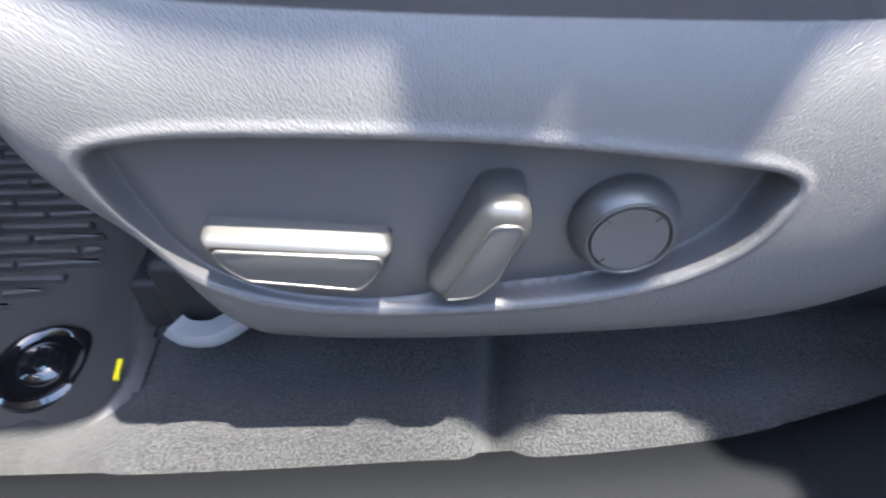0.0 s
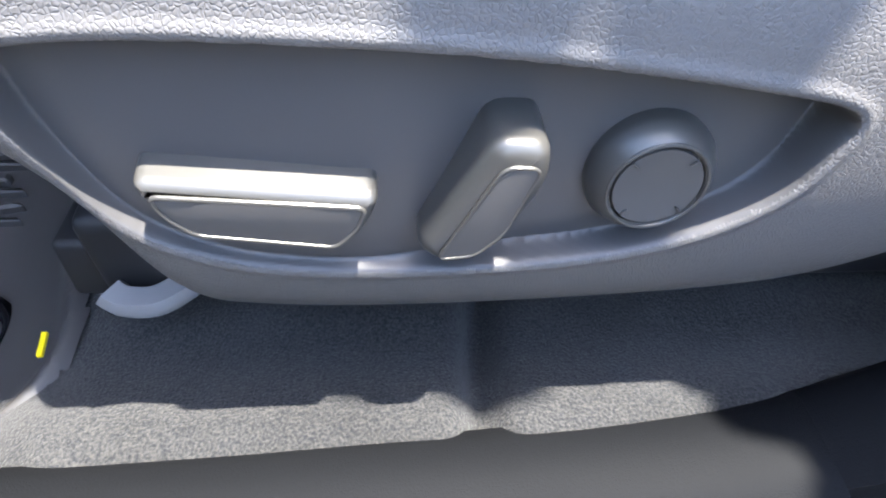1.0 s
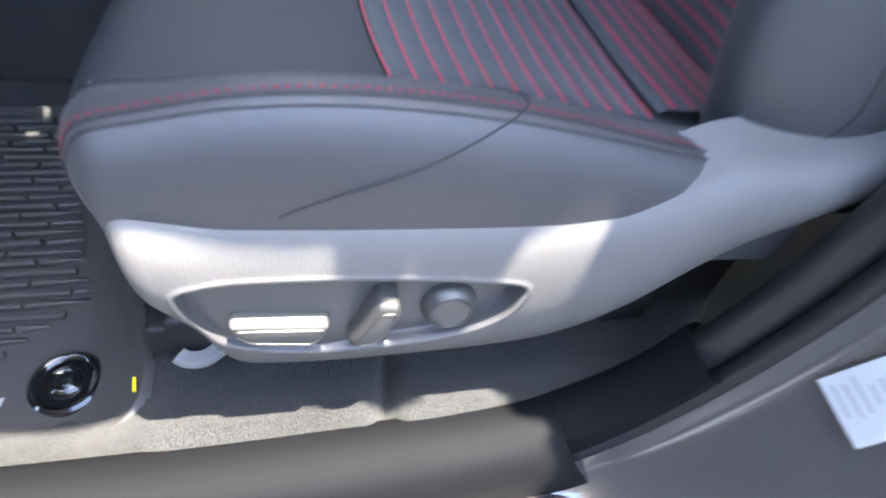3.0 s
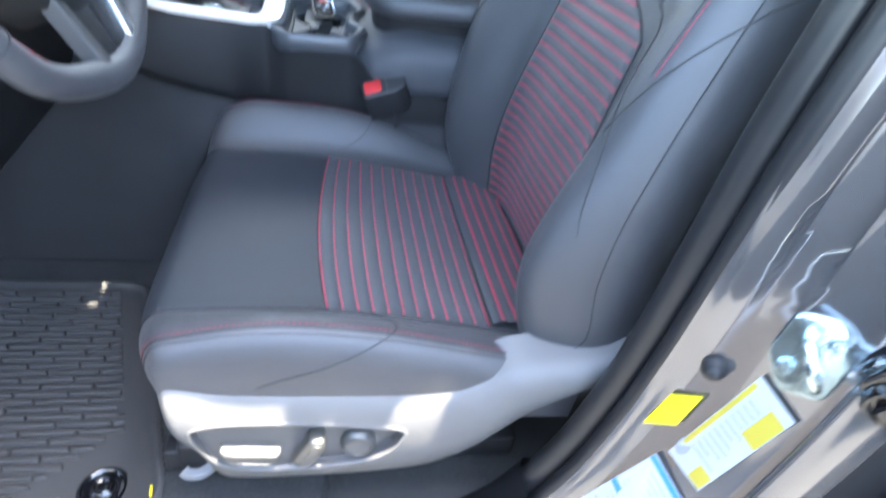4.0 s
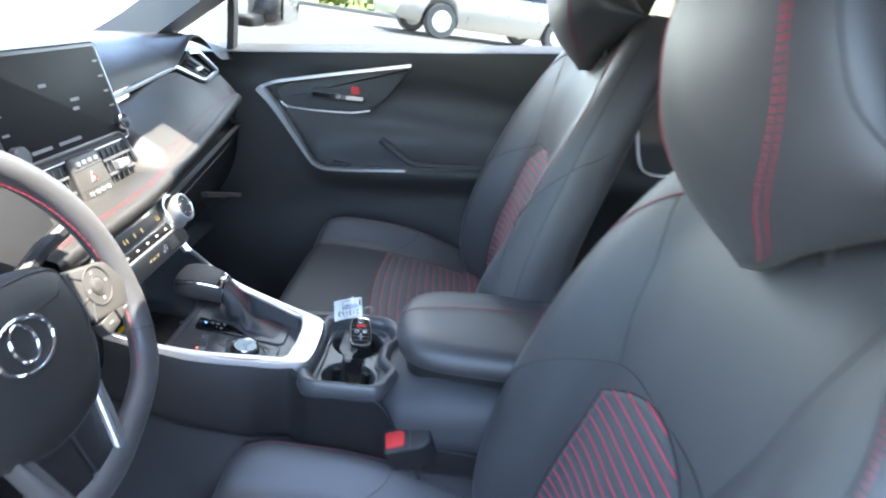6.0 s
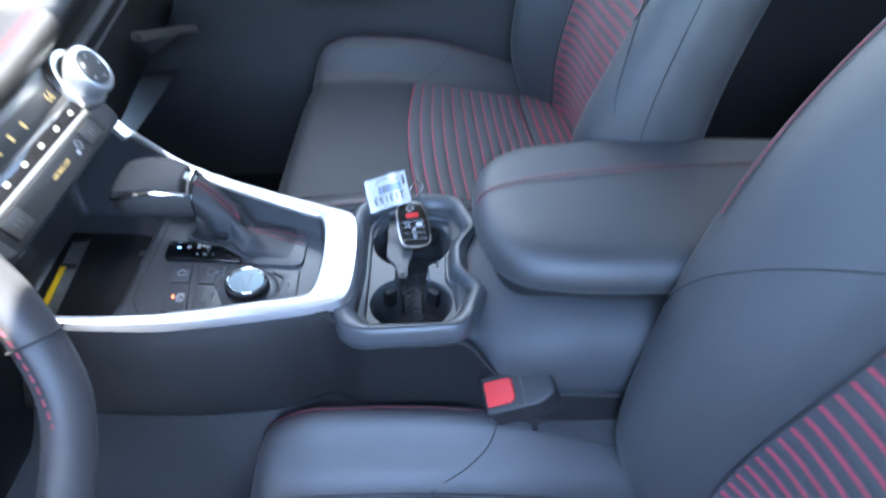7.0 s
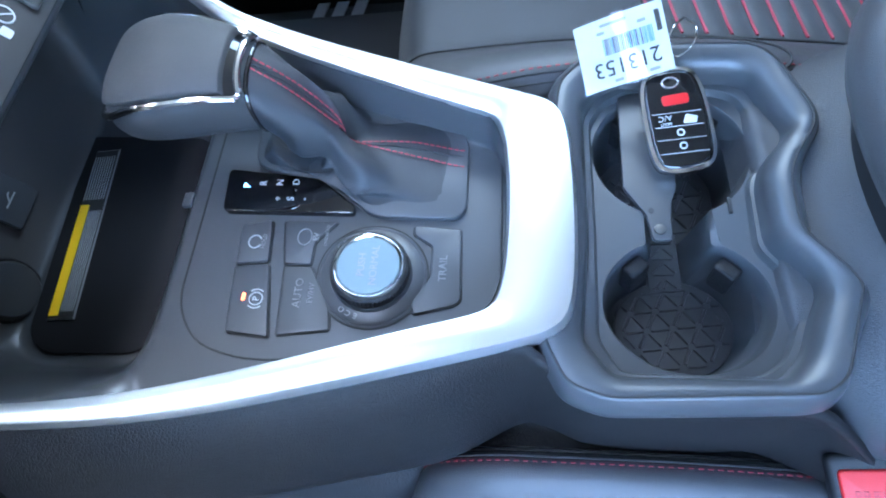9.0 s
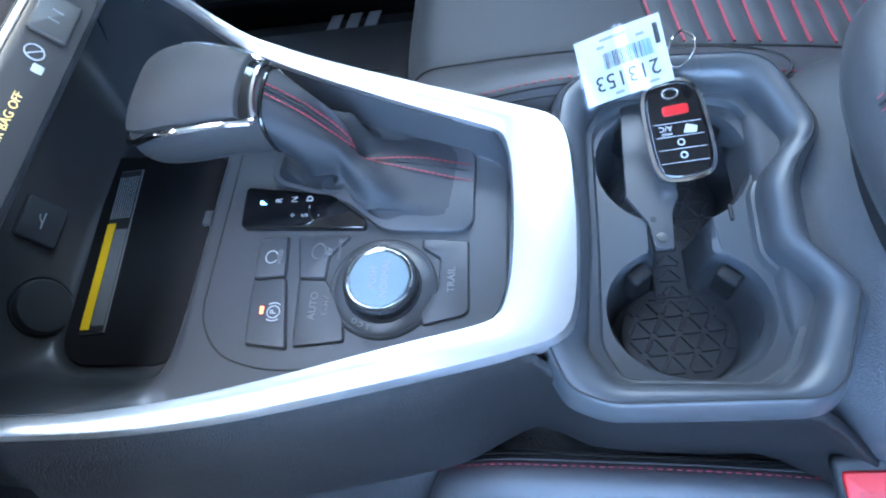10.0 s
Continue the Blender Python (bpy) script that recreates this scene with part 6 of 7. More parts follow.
# centre stack below the vents
part("stack_column", patch(lambda y, t: Vector((curve_table([(0, -0.45), (0.35, -0.43), (1, -0.47)], t), y, 1.12 - 0.16 * t)), span(-0.15, 0.16, 8), span(0, 1, 8)), DECK, dash)
vm = frame_at((-0.416, -0.004, 1.118), (0, 1, 0), (-0.40, 0, 1))
vf = lambda a, b, h: vm @ Vector((a, b, h))
cv = part("centre_vents", plate(round_poly([(-0.130, -0.034), (0.130, -0.034), (0.112, 0.036), (-0.112, 0.036)], 0.012), -0.03, 0.002, 0.003, vf), BLACK, dash, "black centre air vents")
for s in (-1, 1):
    for k in range(2):
        part("vent_slat", plate(rect(0.076, 0.004, 0.0, s * 0.080, -0.011 + 0.022 * k), 0.001, 0.007, 0.0006, vf, steps=1), DECK, cv)
    for k in range(5):
        part("vent_vane", plate(rect(0.0018, 0.052, 0.0, s * 0.080 - 0.030 + 0.015 * k, 0), 0.0012, 0.0045, 0.0003, vf, steps=1), PANEL, cv)
    part("vent_knob", plate(round_poly([(s * 0.066, -0.008), (s * 0.094, -0.006), (s * 0.094, 0.004), (s * 0.066, 0.006)], 0.002), 0.004, 0.014, 0.002, vf), CHROME, cv)
hz = part("hazard_panel", plate(round_poly([(-0.040, -0.032), (0.040, -0.032), (0.034, 0.033), (-0.034, 0.033)], 0.006), 0.000, 0.010, 0.004, vf), POD, cv, "grey hazard switch panel")
part("panel_split", sweep([vf(-0.036, -0.014, 0.0102), vf(0.036, -0.014, 0.0102)], 0.0006, up=(1, 0, 0.4)), SEAM, hz)
part("panel_split", sweep([vf(-0.034, 0.014, 0.0102), vf(0.034, 0.014, 0.0102)], 0.0006, up=(1, 0, 0.4)), SEAM, hz)
for b in (-0.022, 0.022):
    for k in range(4):
        part("panel_key", plate(rect(0.008, 0.006, 0.0015, -0.021 + 0.014 * k, b), 0.009, 0.0125, 0.001, vf), CHROME, hz)
part("hazard_triangle", plate([Vector(p) for p in ((-0.008, -0.007), (0.008, -0.007), (0, 0.007))], 0.0095, 0.0108, 0.0004, vf), CHROME, hz)
part("hazard_triangle", sweep([vf(a, b, 0.0113) for a, b in ((-0.005, -0.005), (0.005, -0.005), (0, 0.004))], 0.0007, closed=True, up=(1, 0, 0.4)), BUCKLE, hz)
part("vent_frame", sweep([vf(p.x, p.y, 0.003) for p in round_poly([(-0.136, -0.040), (0.136, -0.040), (0.118, 0.041), (-0.118, 0.041)], 0.014)], 0.0045, closed=True, up=(1, 0, 0.4)), DECK, cv)
part("dash_backing", patch(lambda y, z: Vector((-0.505 - 0.34 * (z - 1.10), y, z)), span(-0.24, 0.24, 4), span(1.02, 1.20, 4)), BLACK, dash)
# touch screen
scr = thing("touch_screen", "upright touch screen in a black frame", "screen", at=(0, 0, 0))
sm = frame_at((-0.452, 0.0, 1.215), (0, 1, 0), (-0.34, 0, 1))
sf = lambda a, b, h: sm @ Vector((a, b, h))
part("screen_case", plate(rect(0.272, 0.146, 0.010), -0.028, 0.006, 0.003, sf), DECK, scr)
part("screen_glass", plate(rect(0.258, 0.132, 0.004), 0.005, 0.0068, 0.0004, sf), SCREEN, scr, "glossy dark glass")
part("screen_edge", sweep([sf(p.x, p.y, 0.005) for p in rect(0.272, 0.146, 0.010)], 0.0008, closed=True, up=(1, 0, 0.3)), CHROME, scr)
for s in (-1, 1):
    part("screen_knob", lathe([(0.013, 0.004), (0.013, 0.016), (0.011, 0.018), (0.004, 0.018)], 32, sm @ Matrix.Translation((s * 0.118, -0.048, 0))), BRIGHT if s > 0 else DECK, scr)
    for k in range(4):
        part("key_print", plate(rect(0.012, 0.003, 0.0, s * 0.118, 0.045 - 0.022 * k), 0.0068, 0.0071, 0.0001, sf, steps=1), PRINT, scr)
for a, b, w in ((-0.02, 0.025, 0.016), (0.035, 0.0, 0.02), (0.03, -0.012, 0.014), (-0.01, -0.05, 0.05), (-0.07, -0.05, 0.04)):
    part("screen_print", plate(rect(w, 0.0045, 0.0, a, b), 0.0068, 0.0071, 0.0001, sf, steps=1), PRINT, scr)
# climate control bar with two round knobs
cl2 = thing("climate_control", "climate control bar with display and two knobs", "climate control")
cm = frame_at((-0.352, 0.0, 1.026), (0, 1, 0), (-0.62, 0, 1))
cf = lambda a, b, h: cm @ Vector((a, b, h))
part("bar_body", plate(rect(0.262, 0.086, 0.012, 0, -0.006), -0.05, 0.0, 0.006, cf), DECK, cl2, "dark plastic surround", smooth=50)
part("display", plate(rect(0.186, 0.022, 0.002, 0, 0.012), -0.001, 0.0016, 0.0004, cf), INK, cl2, "black display")
part("button_strip", plate(rect(0.186, 0.014, 0.002, 0, -0.009), -0.001, 0.0022, 0.0008, cf), GLOSSY, cl2)
part("chrome_strip", plate(rect(0.190, 0.003, 0.001, 0, -0.018), -0.001, 0.003, 0.0008, cf), CHROME, cl2)
low = part("lower_panel", plate(rect(0.196, 0.026, 0.003, 0, -0.033), -0.001, 0.0024, 0.0008, cf), INK, cl2, "black lower panel")
for k in range(6):
    part("key_print", plate(rect(0.007, 0.0035, 0.001, -0.075 + 0.030 * k, -0.009), 0.0021, 0.0026, 0.0001, cf, steps=1), PRINT, cl2)
for s in (-1, 1):
    seat_key = part("seat_heat_key", plate(rect(0.026, 0.018, 0.002, s * 0.072, -0.032), 0.001, 0.0048, 0.0012, cf), SWITCH, low, "satin silver key")
    for k in (-1, 1):
        part("key_print", plate(rect(0.0012, 0.005, 0.0, s * 0.072 + 0.003 * k, -0.032), 0.0047, 0.0050, 0.0001, cf, steps=1), PRINT, seat_key)
    part("end_panel", plate(round_poly([(s * 0.094, -0.022), (s * 0.124, -0.016), (s * 0.120, -0.040), (s * 0.094, -0.046)], 0.003), 0.0, 0.003, 0.001, cf), POD, cl2, "grey end panel")
part("icon", sweep([cf(0.048 + 0.0042 * math.cos(a), -0.031 + 0.0042 * math.sin(a), 0.0026) for a in span(0, math.tau, 25)[:-1]], 0.0004, closed=True, up=(1, 0, 0.4)), LETTER, low)
part("icon", sweep([cf(0.0452, -0.0282, 0.0026), cf(0.0508, -0.0338, 0.0026)], 0.0004, up=(1, 0, 0.4)), LETTER, low)
part("icon", plate(rect(0.005, 0.005, 0.001, 0.040, -0.035), 0.0023, 0.0027, 0.0001, cf, steps=1), LETTER, low)
text("AIR BAG OFF", 0.0054, cm @ Matrix.Translation((0.008, -0.033, 0.0026)), DIGITS, low)
text("66", 0.0125, cm @ Matrix.Translation((-0.078, 0.012, 0.0018)), DIGITS, cl2)
text("66", 0.0125, cm @ Matrix.Translation((0.074, 0.012, 0.0018)), DIGITS, cl2)
for a in (-0.03, -0.022, 0.0, 0.022):
    part("lit_mark", plate(rect(0.004, 0.007, 0.0, a, 0.011), 0.0015, 0.0019, 0.0001, cf, steps=1), DIGITS, cl2)
for s in (-1, 1):
    km = cm @ Matrix.Translation((s * 0.119, 0.006, 0)) @ Matrix.Diagonal((1.14, 1.14, 1.05, 1.0))
    kn = part("climate_knob", lathe([(0.0265, -0.012), (0.0270, 0.004), (0.0255, 0.008), (0.0220, 0.009), (0.0215, 0.024), (0.0200, 0.027), (0.0170, 0.0275), (0.0160, 0.0255), (0.004, 0.0255)], 48, km), CHROME, cl2, "satin metal temperature knob", smooth=40)
    part("knob_face", lathe([(0.0158, 0.0256), (0.0155, 0.0268), (0.003, 0.0272)], 32, km), BLACK, kn)
    for a in span(0, math.tau, 6)[:-1]:
        part("knob_mark", plate(rect(0.004, 0.0012, 0.0, 0.011 * math.cos(a), 0.011 * math.sin(a)), 0.027, 0.0276, 0.0001, lambda p, q, h: km @ Vector((p, q, h)), steps=1), LETTER, kn)

# ---- steering wheel ----
wheel = thing("steering_wheel", "black leather steering wheel with silver spoke trim", "steering wheel")
WMX = frame_at((-0.285, -0.366, 1.078), (0, 1, 0), (-0.42, 0, 0.91))
wf = lambda a, b, h: WMX @ Vector((a, b, h))
R = 0.180
loops = []
for k in range(96):
    a = k * math.tau / 96
    grip = 1.0 + 0.14 * (math.exp(-((math.sin(a - 0.55)) / 0.35) ** 2) if math.cos(a) > 0 else 0) + 0.14 * (math.exp(-((math.sin(a + 0.55)) / 0.35) ** 2) if math.cos(a) < 0 else 0)
    fl = 1.0 - 0.13 * smoothstep(0.55, 1.0, -math.sin(a))
    ring = []
    for q in range(16):
        b = q * math.tau / 16
        rr = R * fl + 0.0165 * grip * math.cos(b)
        ring.append(wf(rr * math.cos(a), rr * math.sin(a), 0.014 * math.sin(b)))
    loops.append(ring)
loops.append(loops[0])
bm = bmesh.new()
vs = [[bm.verts.new(q) for q in lp] for lp in loops[:-1]]
vs.append(vs[0])
for a, b in zip(vs, vs[1:]):
    for k in range(16):
        bm.faces.new((a[k], a[(k + 1) % 16], b[(k + 1) % 16], b[k]))
rim = part("rim", bm, LEATHER, wheel, "stitched black leather rim", smooth=80)
for a0, a1 in ((-0.95, 1.2), (math.pi - 1.2, math.pi + 0.95)):
    stitches([wf((R - 0.0195) * math.cos(a), (R - 0.0195) * math.sin(a), 0.004) for a in span(a0, a1, 90)], 0.005, 0.003, 0.0007, THREAD, rim)
for a in (-0.42, math.pi + 0.42, 1.15, math.pi - 1.15):
    part("rim_seam", sweep([wf((R + 0.0178 * math.cos(b)) * math.cos(a), (R + 0.0178 * math.cos(b)) * math.sin(a), 0.0152 * math.sin(b)) for b in span(0, math.tau, 25)[:-1]], 0.0008, closed=True), SEAM, rim)
HUB = smooth_loop([(-0.084, 0.062), (0.084, 0.062), (0.100, 0.012), (0.084, -0.056), (0.044, -0.096), (-0.044, -0.096), (-0.084, -0.056), (-0.100, 0.012)], 2)
lp = [[wf(p.x, p.y, h) for p in inset(HUB, d)] for d, h in ((0.0, -0.04), (0.0, 0.002), (0.004, 0.010), (0.014, 0.016), (0.034, 0.019))]
hub = part("airbag_cover", rings(bmesh.new(), lp, True, True), COVER, wheel, "dark grained airbag cover", smooth=60)
part("cover_seam", sweep([wf(p.x, p.y, 0.0125) for p in inset(HUB, 0.0065)], 0.0007, closed=True), SEAM, hub)
part("emblem_ring", sweep([wf(0.034 * math.cos(a), 0.004 + 0.0235 * math.sin(a), 0.0195) for a in span(0, math.tau, 41)[:-1]], 0.0020, closed=True), BRIGHT, hub, "oval chrome emblem ring")
part("emblem_bar", sweep([wf(0.014 * math.cos(a), 0.006 + 0.0175 * math.sin(a), 0.0195) for a in span(0, math.tau, 31)[:-1]], 0.0016, closed=True), BRIGHT, hub)
for s in (-1, 1):
    pod = part("switch_pod", plate(round_poly([(s * 0.086, 0.036), (s * 0.150, 0.022), (s * 0.166, -0.010), (s * 0.150, -0.034), (s * 0.092, -0.026)], 0.010), -0.006, 0.014, 0.003, wf), POD, wheel, "grey switch pod", smooth=50)
    for r in (0.021, 0.0095):
        part("pod_ring", sweep([wf(s * 0.122 + r * math.cos(a), 0.004 + r * math.sin(a), 0.0142) for a in span(0, math.tau, 33)[:-1]], 0.0011, closed=True), SEAM, pod)
    part("pod_button", lathe([(0.0085, 0.012), (0.0085, 0.0152), (0.007, 0.0162), (0.002, 0.0160)], 28, WMX @ Matrix.Translation((s * 0.122, 0.004, 0))), POD, pod)
    for a in (math.pi / 4 + k * math.pi / 2 for k in range(4)):
        part("key_print", plate(rect(0.003, 0.003, 0.0005, s * 0.122 + 0.0150 * math.cos(a + 0.78), 0.004 + 0.0150 * math.sin(a + 0.78)), 0.0138, 0.0144, 0.0001, wf, steps=1), PRINT, pod)
    for e in ([(s * 0.088, -0.003), (s * 0.1015, 0.000)], [(s * 0.104, -0.0075), (s * 0.093, -0.026)], [(s * 0.090, 0.029), (s * 0.106, 0.018)]):
        part("pod_gap", sweep([wf(*q, 0.0142) for q in e], 0.0009), SEAM, pod)
    for key in ([(0.098, -0.030), (0.125, -0.028), (0.127, -0.044), (0.104, -0.048)], [(0.1285, -0.0275), (0.157, -0.019), (0.153, -0.035), (0.131, -0.043)]):
        pk = part("pod_key", plate(round_poly([(s * x, y) for x, y in key], 0.002), 0.000, 0.0135, 0.0012, wf), POD, pod)
        part("key_print", plate(rect(0.007, 0.0014, 0.0, s * (key[0][0] + 0.015), key[0][1] - 0.007), 0.0132, 0.0138, 0.0001, wf, steps=1), PRINT, pk)
    part("lower_spoke", plate(round_poly([(s * 0.001, -0.078), (s * 0.052, -0.066), (s * 0.034, -0.160), (s * 0.001, -0.164)], 0.008), -0.010, 0.006, 0.004, wf), SOFT, wheel)
    # near trim is silver too; its dark reflection is put into the colour
    part("spoke_trim", plate(round_poly([(s * 0.050, -0.066), (s * 0.066, -0.056), (s * 0.050, -0.156), (s * 0.030, -0.162)], 0.006), -0.006, 0.011, 0.003, wf), CHROME if s > 0 else SWITCHF, wheel, "satin silver spoke trim" if s > 0 else "silver spoke trim coloured dark as its reflection")
    part("side_spoke", plate(round_poly([(s * 0.080, 0.030), (s * 0.170, 0.018), (s * 0.170, -0.022), (s * 0.080, -0.022)], 0.006), -0.016, -0.002, 0.004, wf), BLACK, wheel)
part("column_shroud", sweep([wf(0, -0.01, -0.03), wf(0, -0.03, -0.16)], 0.055, up=(0, 1, 0)), BLACK, wheel)
for s in (-1, 1):
    part("column_stalk", sweep([wf(s * 0.05, 0.02, -0.05), wf(s * 0.15, 0.052, -0.045), wf(s * 0.19, 0.060, -0.040)], 0.009), BLACK, wheel, "black column stalk")

# ---- passenger's door ----
pd = thing("front_passenger_door", "dark trimmed passenger door with silver pull", "car door", kind="structure")


def belt_z(x):
    return 1.288 + 0.15 * (x + 0.043) * 0.9


def door_y(x, z):
    y = 0.725
    y -= 0.055 * math.exp(-((z - 0.985 - 0.10 * (x + 0.1)) / 0.045) ** 2) * smoothstep(-0.30, -0.12, x)
    y -= 0.028 * smoothstep(1.20, 1.30, z)
    y += 0.02 * smoothstep(1.10, 1.16, z) * smoothstep(1.24, 1.18, z)
    y -= 0.015 * smoothstep(0.86, 0.70, z)
    return y


part("door_card", patch(lambda x, t: Vector((x, door_y(x, 0.42 + (belt_z(x) - 0.42) * t), 0.42 + (belt_z(x) - 0.42) * t)), span(-0.72, 0.40, 70), span(0, 1, 80)), GREYTRIM, pd, "dark grained door card", smooth=60)
bm = patch(lambda x, t: Vector((x, 0.695 + 0.20 * t, belt_z(x) + 0.012 * math.sin(t * 3.1))), span(-0.72, 0.40, 20), span(0, 1, 10))
part("door_sill_top", bm, SOFT, pd, "dark door top", smooth=60)
part("silver_pull", sweep(fit_spline([(-0.382, 0.706, 1.158), (-0.345, 0.702, 1.125), (-0.29, 0.690, 1.060), (-0.243, 0.678, 1.003), (-0.222, 0.672, 0.988), (-0.185, 0.668, 0.985), (0.005, 0.660, 1.010)], 60), [(-0.006, -0.014), (0.004, -0.014), (0.006, -0.009), (0.006, 0.009), (0.004, 0.014), (-0.006, 0.014)], up=(0, 1, 0), scale=[1.45 - 0.75 * smoothstep(0, 34, k) for k in range(60)]), CHROME, pd, "satin silver door pull")
part("silver_upper", sweep(fit_spline([(-0.382, 0.706, 1.158), (-0.345, 0.700, 1.176), (-0.311, 0.700, 1.186), (-0.15, 0.697, 1.228), (-0.014, 0.695, 1.262)], 40), [(-0.0035, -0.008), (0.0035, -0.008), (0.0035, 0.008), (-0.0035, 0.008)], up=(0, 1, 0)), CHROME, pd, "slim silver upper trim")
pod_line = [(-0.345, 1.160), (-0.330, 1.128), (-0.310, 1.118), (-0.16, 1.124), (-0.105, 1.136), (-0.065, 1.170), (-0.030, 1.225), (-0.012, 1.256)]
part("handle_pod", plate(round_poly(pod_line + [(-0.15, 1.224), (-0.311, 1.182)], 0.012), 0, 0.018, 0.006, lambda a, b, h: Vector((a, 0.728 - h, b))), GREYTRIM, pd, "raised dark handle surround", smooth=50)
part("handle_bowl", plate(round_poly([(-0.268, 1.146), (-0.118, 1.150), (-0.106, 1.182), (-0.250, 1.178)], 0.012), 0, 0.003, 0.001, lambda a, b, h: Vector((a, 0.712 - h, b))), BLACK, pd)
part("silver_lower", sweep(fit_spline([(a, 0.712, b) for a, b in pod_line[1:5]], 30), [(-0.002, -0.0035), (0.002, -0.0035), (0.002, 0.0035), (-0.002, 0.0035)], up=(0, 1, 0)), CHROME, pd, "slim silver line under the handle")
part("armrest_ridge", sweep(fit_spline([(-0.07, 0.716, 1.066), (-0.03, 0.700, 1.046), (0.02, 0.682, 1.024), (0.12, 0.676, 1.030), (0.30, 0.680, 1.052)], 40), 0.010, up=(0, 1, 0)), GREYTRIM, pd, smooth=60)
part("armrest_insert", sweep(fit_spline([(0.03, 0.662, 1.016), (0.12, 0.660, 1.030), (0.28, 0.662, 1.052)], 24), [(-0.003, -0.006), (0.003, -0.006), (0.003, 0.006), (-0.003, 0.006)], up=(0, 1, 0)), GREYTRIM, pd)
part("door_handle", sweep(fit_spline([(-0.250, 0.708, 1.160), (-0.18, 0.700, 1.163), (-0.125, 0.706, 1.164)], 12), [(-0.005, -0.006), (0.005, -0.006), (0.005, 0.006), (-0.005, 0.006)], up=(0, 1, 0)), BRIGHT, pd, "bright chrome door handle")
bm = bmesh.new()
box(bm, (-0.145, 0.712, 1.182), (0.022, 0.012, 0.020), 0.003)
part("lock_tab", bm, BUCKLE, pd)
part("window_switch", plate(rect(0.05, 0.03, 0.005), 0, 0.006, 0.002, lambda a, b, h: Vector((-0.16 + a, 0.690 + b, 0.995 + h))), BLACK, pd)
wg = part("window_pane", patch(lambda x, t: Vector((x, 0.80 - 0.16 * t, belt_z(x) + (1.60 - belt_z(x)) * t)), span(-0.52, 0.40, 4), span(0, 1, 4)), GLASS, pd)
wg.visible_shadow = False
part("window_divider", sweep([(-0.462, 0.735, 1.225), (-0.455, 0.720, 1.30), (-0.445, 0.690, 1.41)], [(-0.008, -0.015), (0.008, -0.015), (0.008, 0.015), (-0.008, 0.015)], up=(0, 1, 0)), BLACK, pd, "black bar between door window and quarter pane")
# mirror outside
mir = thing("door_mirror", "dark grey passenger door mirror housing", "door mirror")
bm = box(bmesh.new(), (-0.44, 1.02, 1.35), (0.10, 0.22, 0.13), 0.035)
part("mirror_shell", bm, PAINT, mir, smooth=60)
part("mirror_glass", plate(rect(0.18, 0.10, 0.03), 0, 0.002, 0.001, lambda a, b, h: Vector((-0.389 + h, 1.02 + a, 1.35 + b))), BRIGHT, mir, "mirror glass")
bm = box(bmesh.new(), (-0.46, 0.88, 1.30), (0.05, 0.12, 0.03), 0.01)
part("mirror_arm", bm, BLACK, mir)

bm = box(bmesh.new(), (0.2, 0.735, 0.46), (2.4, 0.07, 0.13), 0.015)
tagged(part("far_sill", bm, SILL, smooth=60), "dark plastic sill along the passenger side", "door sill", kind="structure")
# ---- rear of the cabin ----
rd = thing("rear_passenger_door", "dark rear passenger door trim with silver pull", "car door", kind="structure")
part("door_card", patch(lambda x, t: Vector((x, 0.715 - 0.03 * math.exp(-((t - 0.62) / 0.08) ** 2), 0.5 + (belt_z(x) - 0.5) * t)), span(0.46, 1.30, 30), span(0, 1, 40)), BLACK, rd, smooth=60)
part("silver_pull", sweep(fit_spline([(0.56, 0.672, 1.21), (0.60, 0.672, 1.10), (0.64, 0.668, 1.085), (0.90, 0.665, 1.11)], 30), [(-0.003, -0.006), (0.003, -0.006), (0.003, 0.006), (-0.003, 0.006)], up=(0, 1, 0)), CHROME, rd)
part("silver_upper", sweep([(0.56, 0.684, 1.29), (0.95, 0.684, 1.345)], [(-0.003, -0.005), (0.003, -0.005), (0.003, 0.005), (-0.003, 0.005)], up=(0, 1, 0)), CHROME, rd)
part("door_handle", sweep([(0.68, 0.690, 1.245), (0.80, 0.685, 1.250)], 0.006), BRIGHT, rd)
wg = part("window_pane", patch(lambda x, t: Vector((x, 0.79 - 0.16 * t, belt_z(x) + (1.60 - belt_z(x)) * t)), span(0.48, 1.3, 4), span(0, 1, 4)), PRIVACY, rd)
wg.visible_shadow = False
bench = thing("rear_bench_seat", "black leatherette rear bench seat", "car seat")
bm = box(bmesh.new(), (1.12, 0.0, 0.66), (0.52, 1.26, 0.34), 0.05)
part("bench_cushion", bm, LEATHER, bench, smooth=60)
bm = box(bmesh.new(), (1.44, 0.0, 1.05), (0.16, 1.26, 0.62), 0.05, Matrix.Rotation(radians(18), 3, "Y"))
part("bench_back", bm, LEATHER, bench, smooth=60)

# ---- shell: roof, pillars, screens ----
# left edge of the unseen roof, notched to shape the sun on the seat side
ROOF_L = [(-0.55, -0.55), (-0.30, -0.61), (-0.10, -0.650), (0.10, -0.660), (0.136, -0.661), (0.148, -0.673), (0.172, -0.673), (0.182, -0.663), (0.200, -0.677), (0.235, -0.679), (0.250, -0.659), (0.315, -0.656), (0.345, -0.678), (0.62, -0.67), (1.2, -0.65), (1.9, -0.58)]


def roof(x, t):
    l = curve_table(ROOF_L, x)
    y = l + (0.70 - l) * t
    return Vector((x, y, 1.630 - 0.05 * abs(2 * t - 1) ** 4 - 0.06 * smoothstep(0.25, -0.3, x) - 0.15 * smoothstep(-0.28, -0.60, x) - 0.04 * smoothstep(1.0, 1.9, x)))


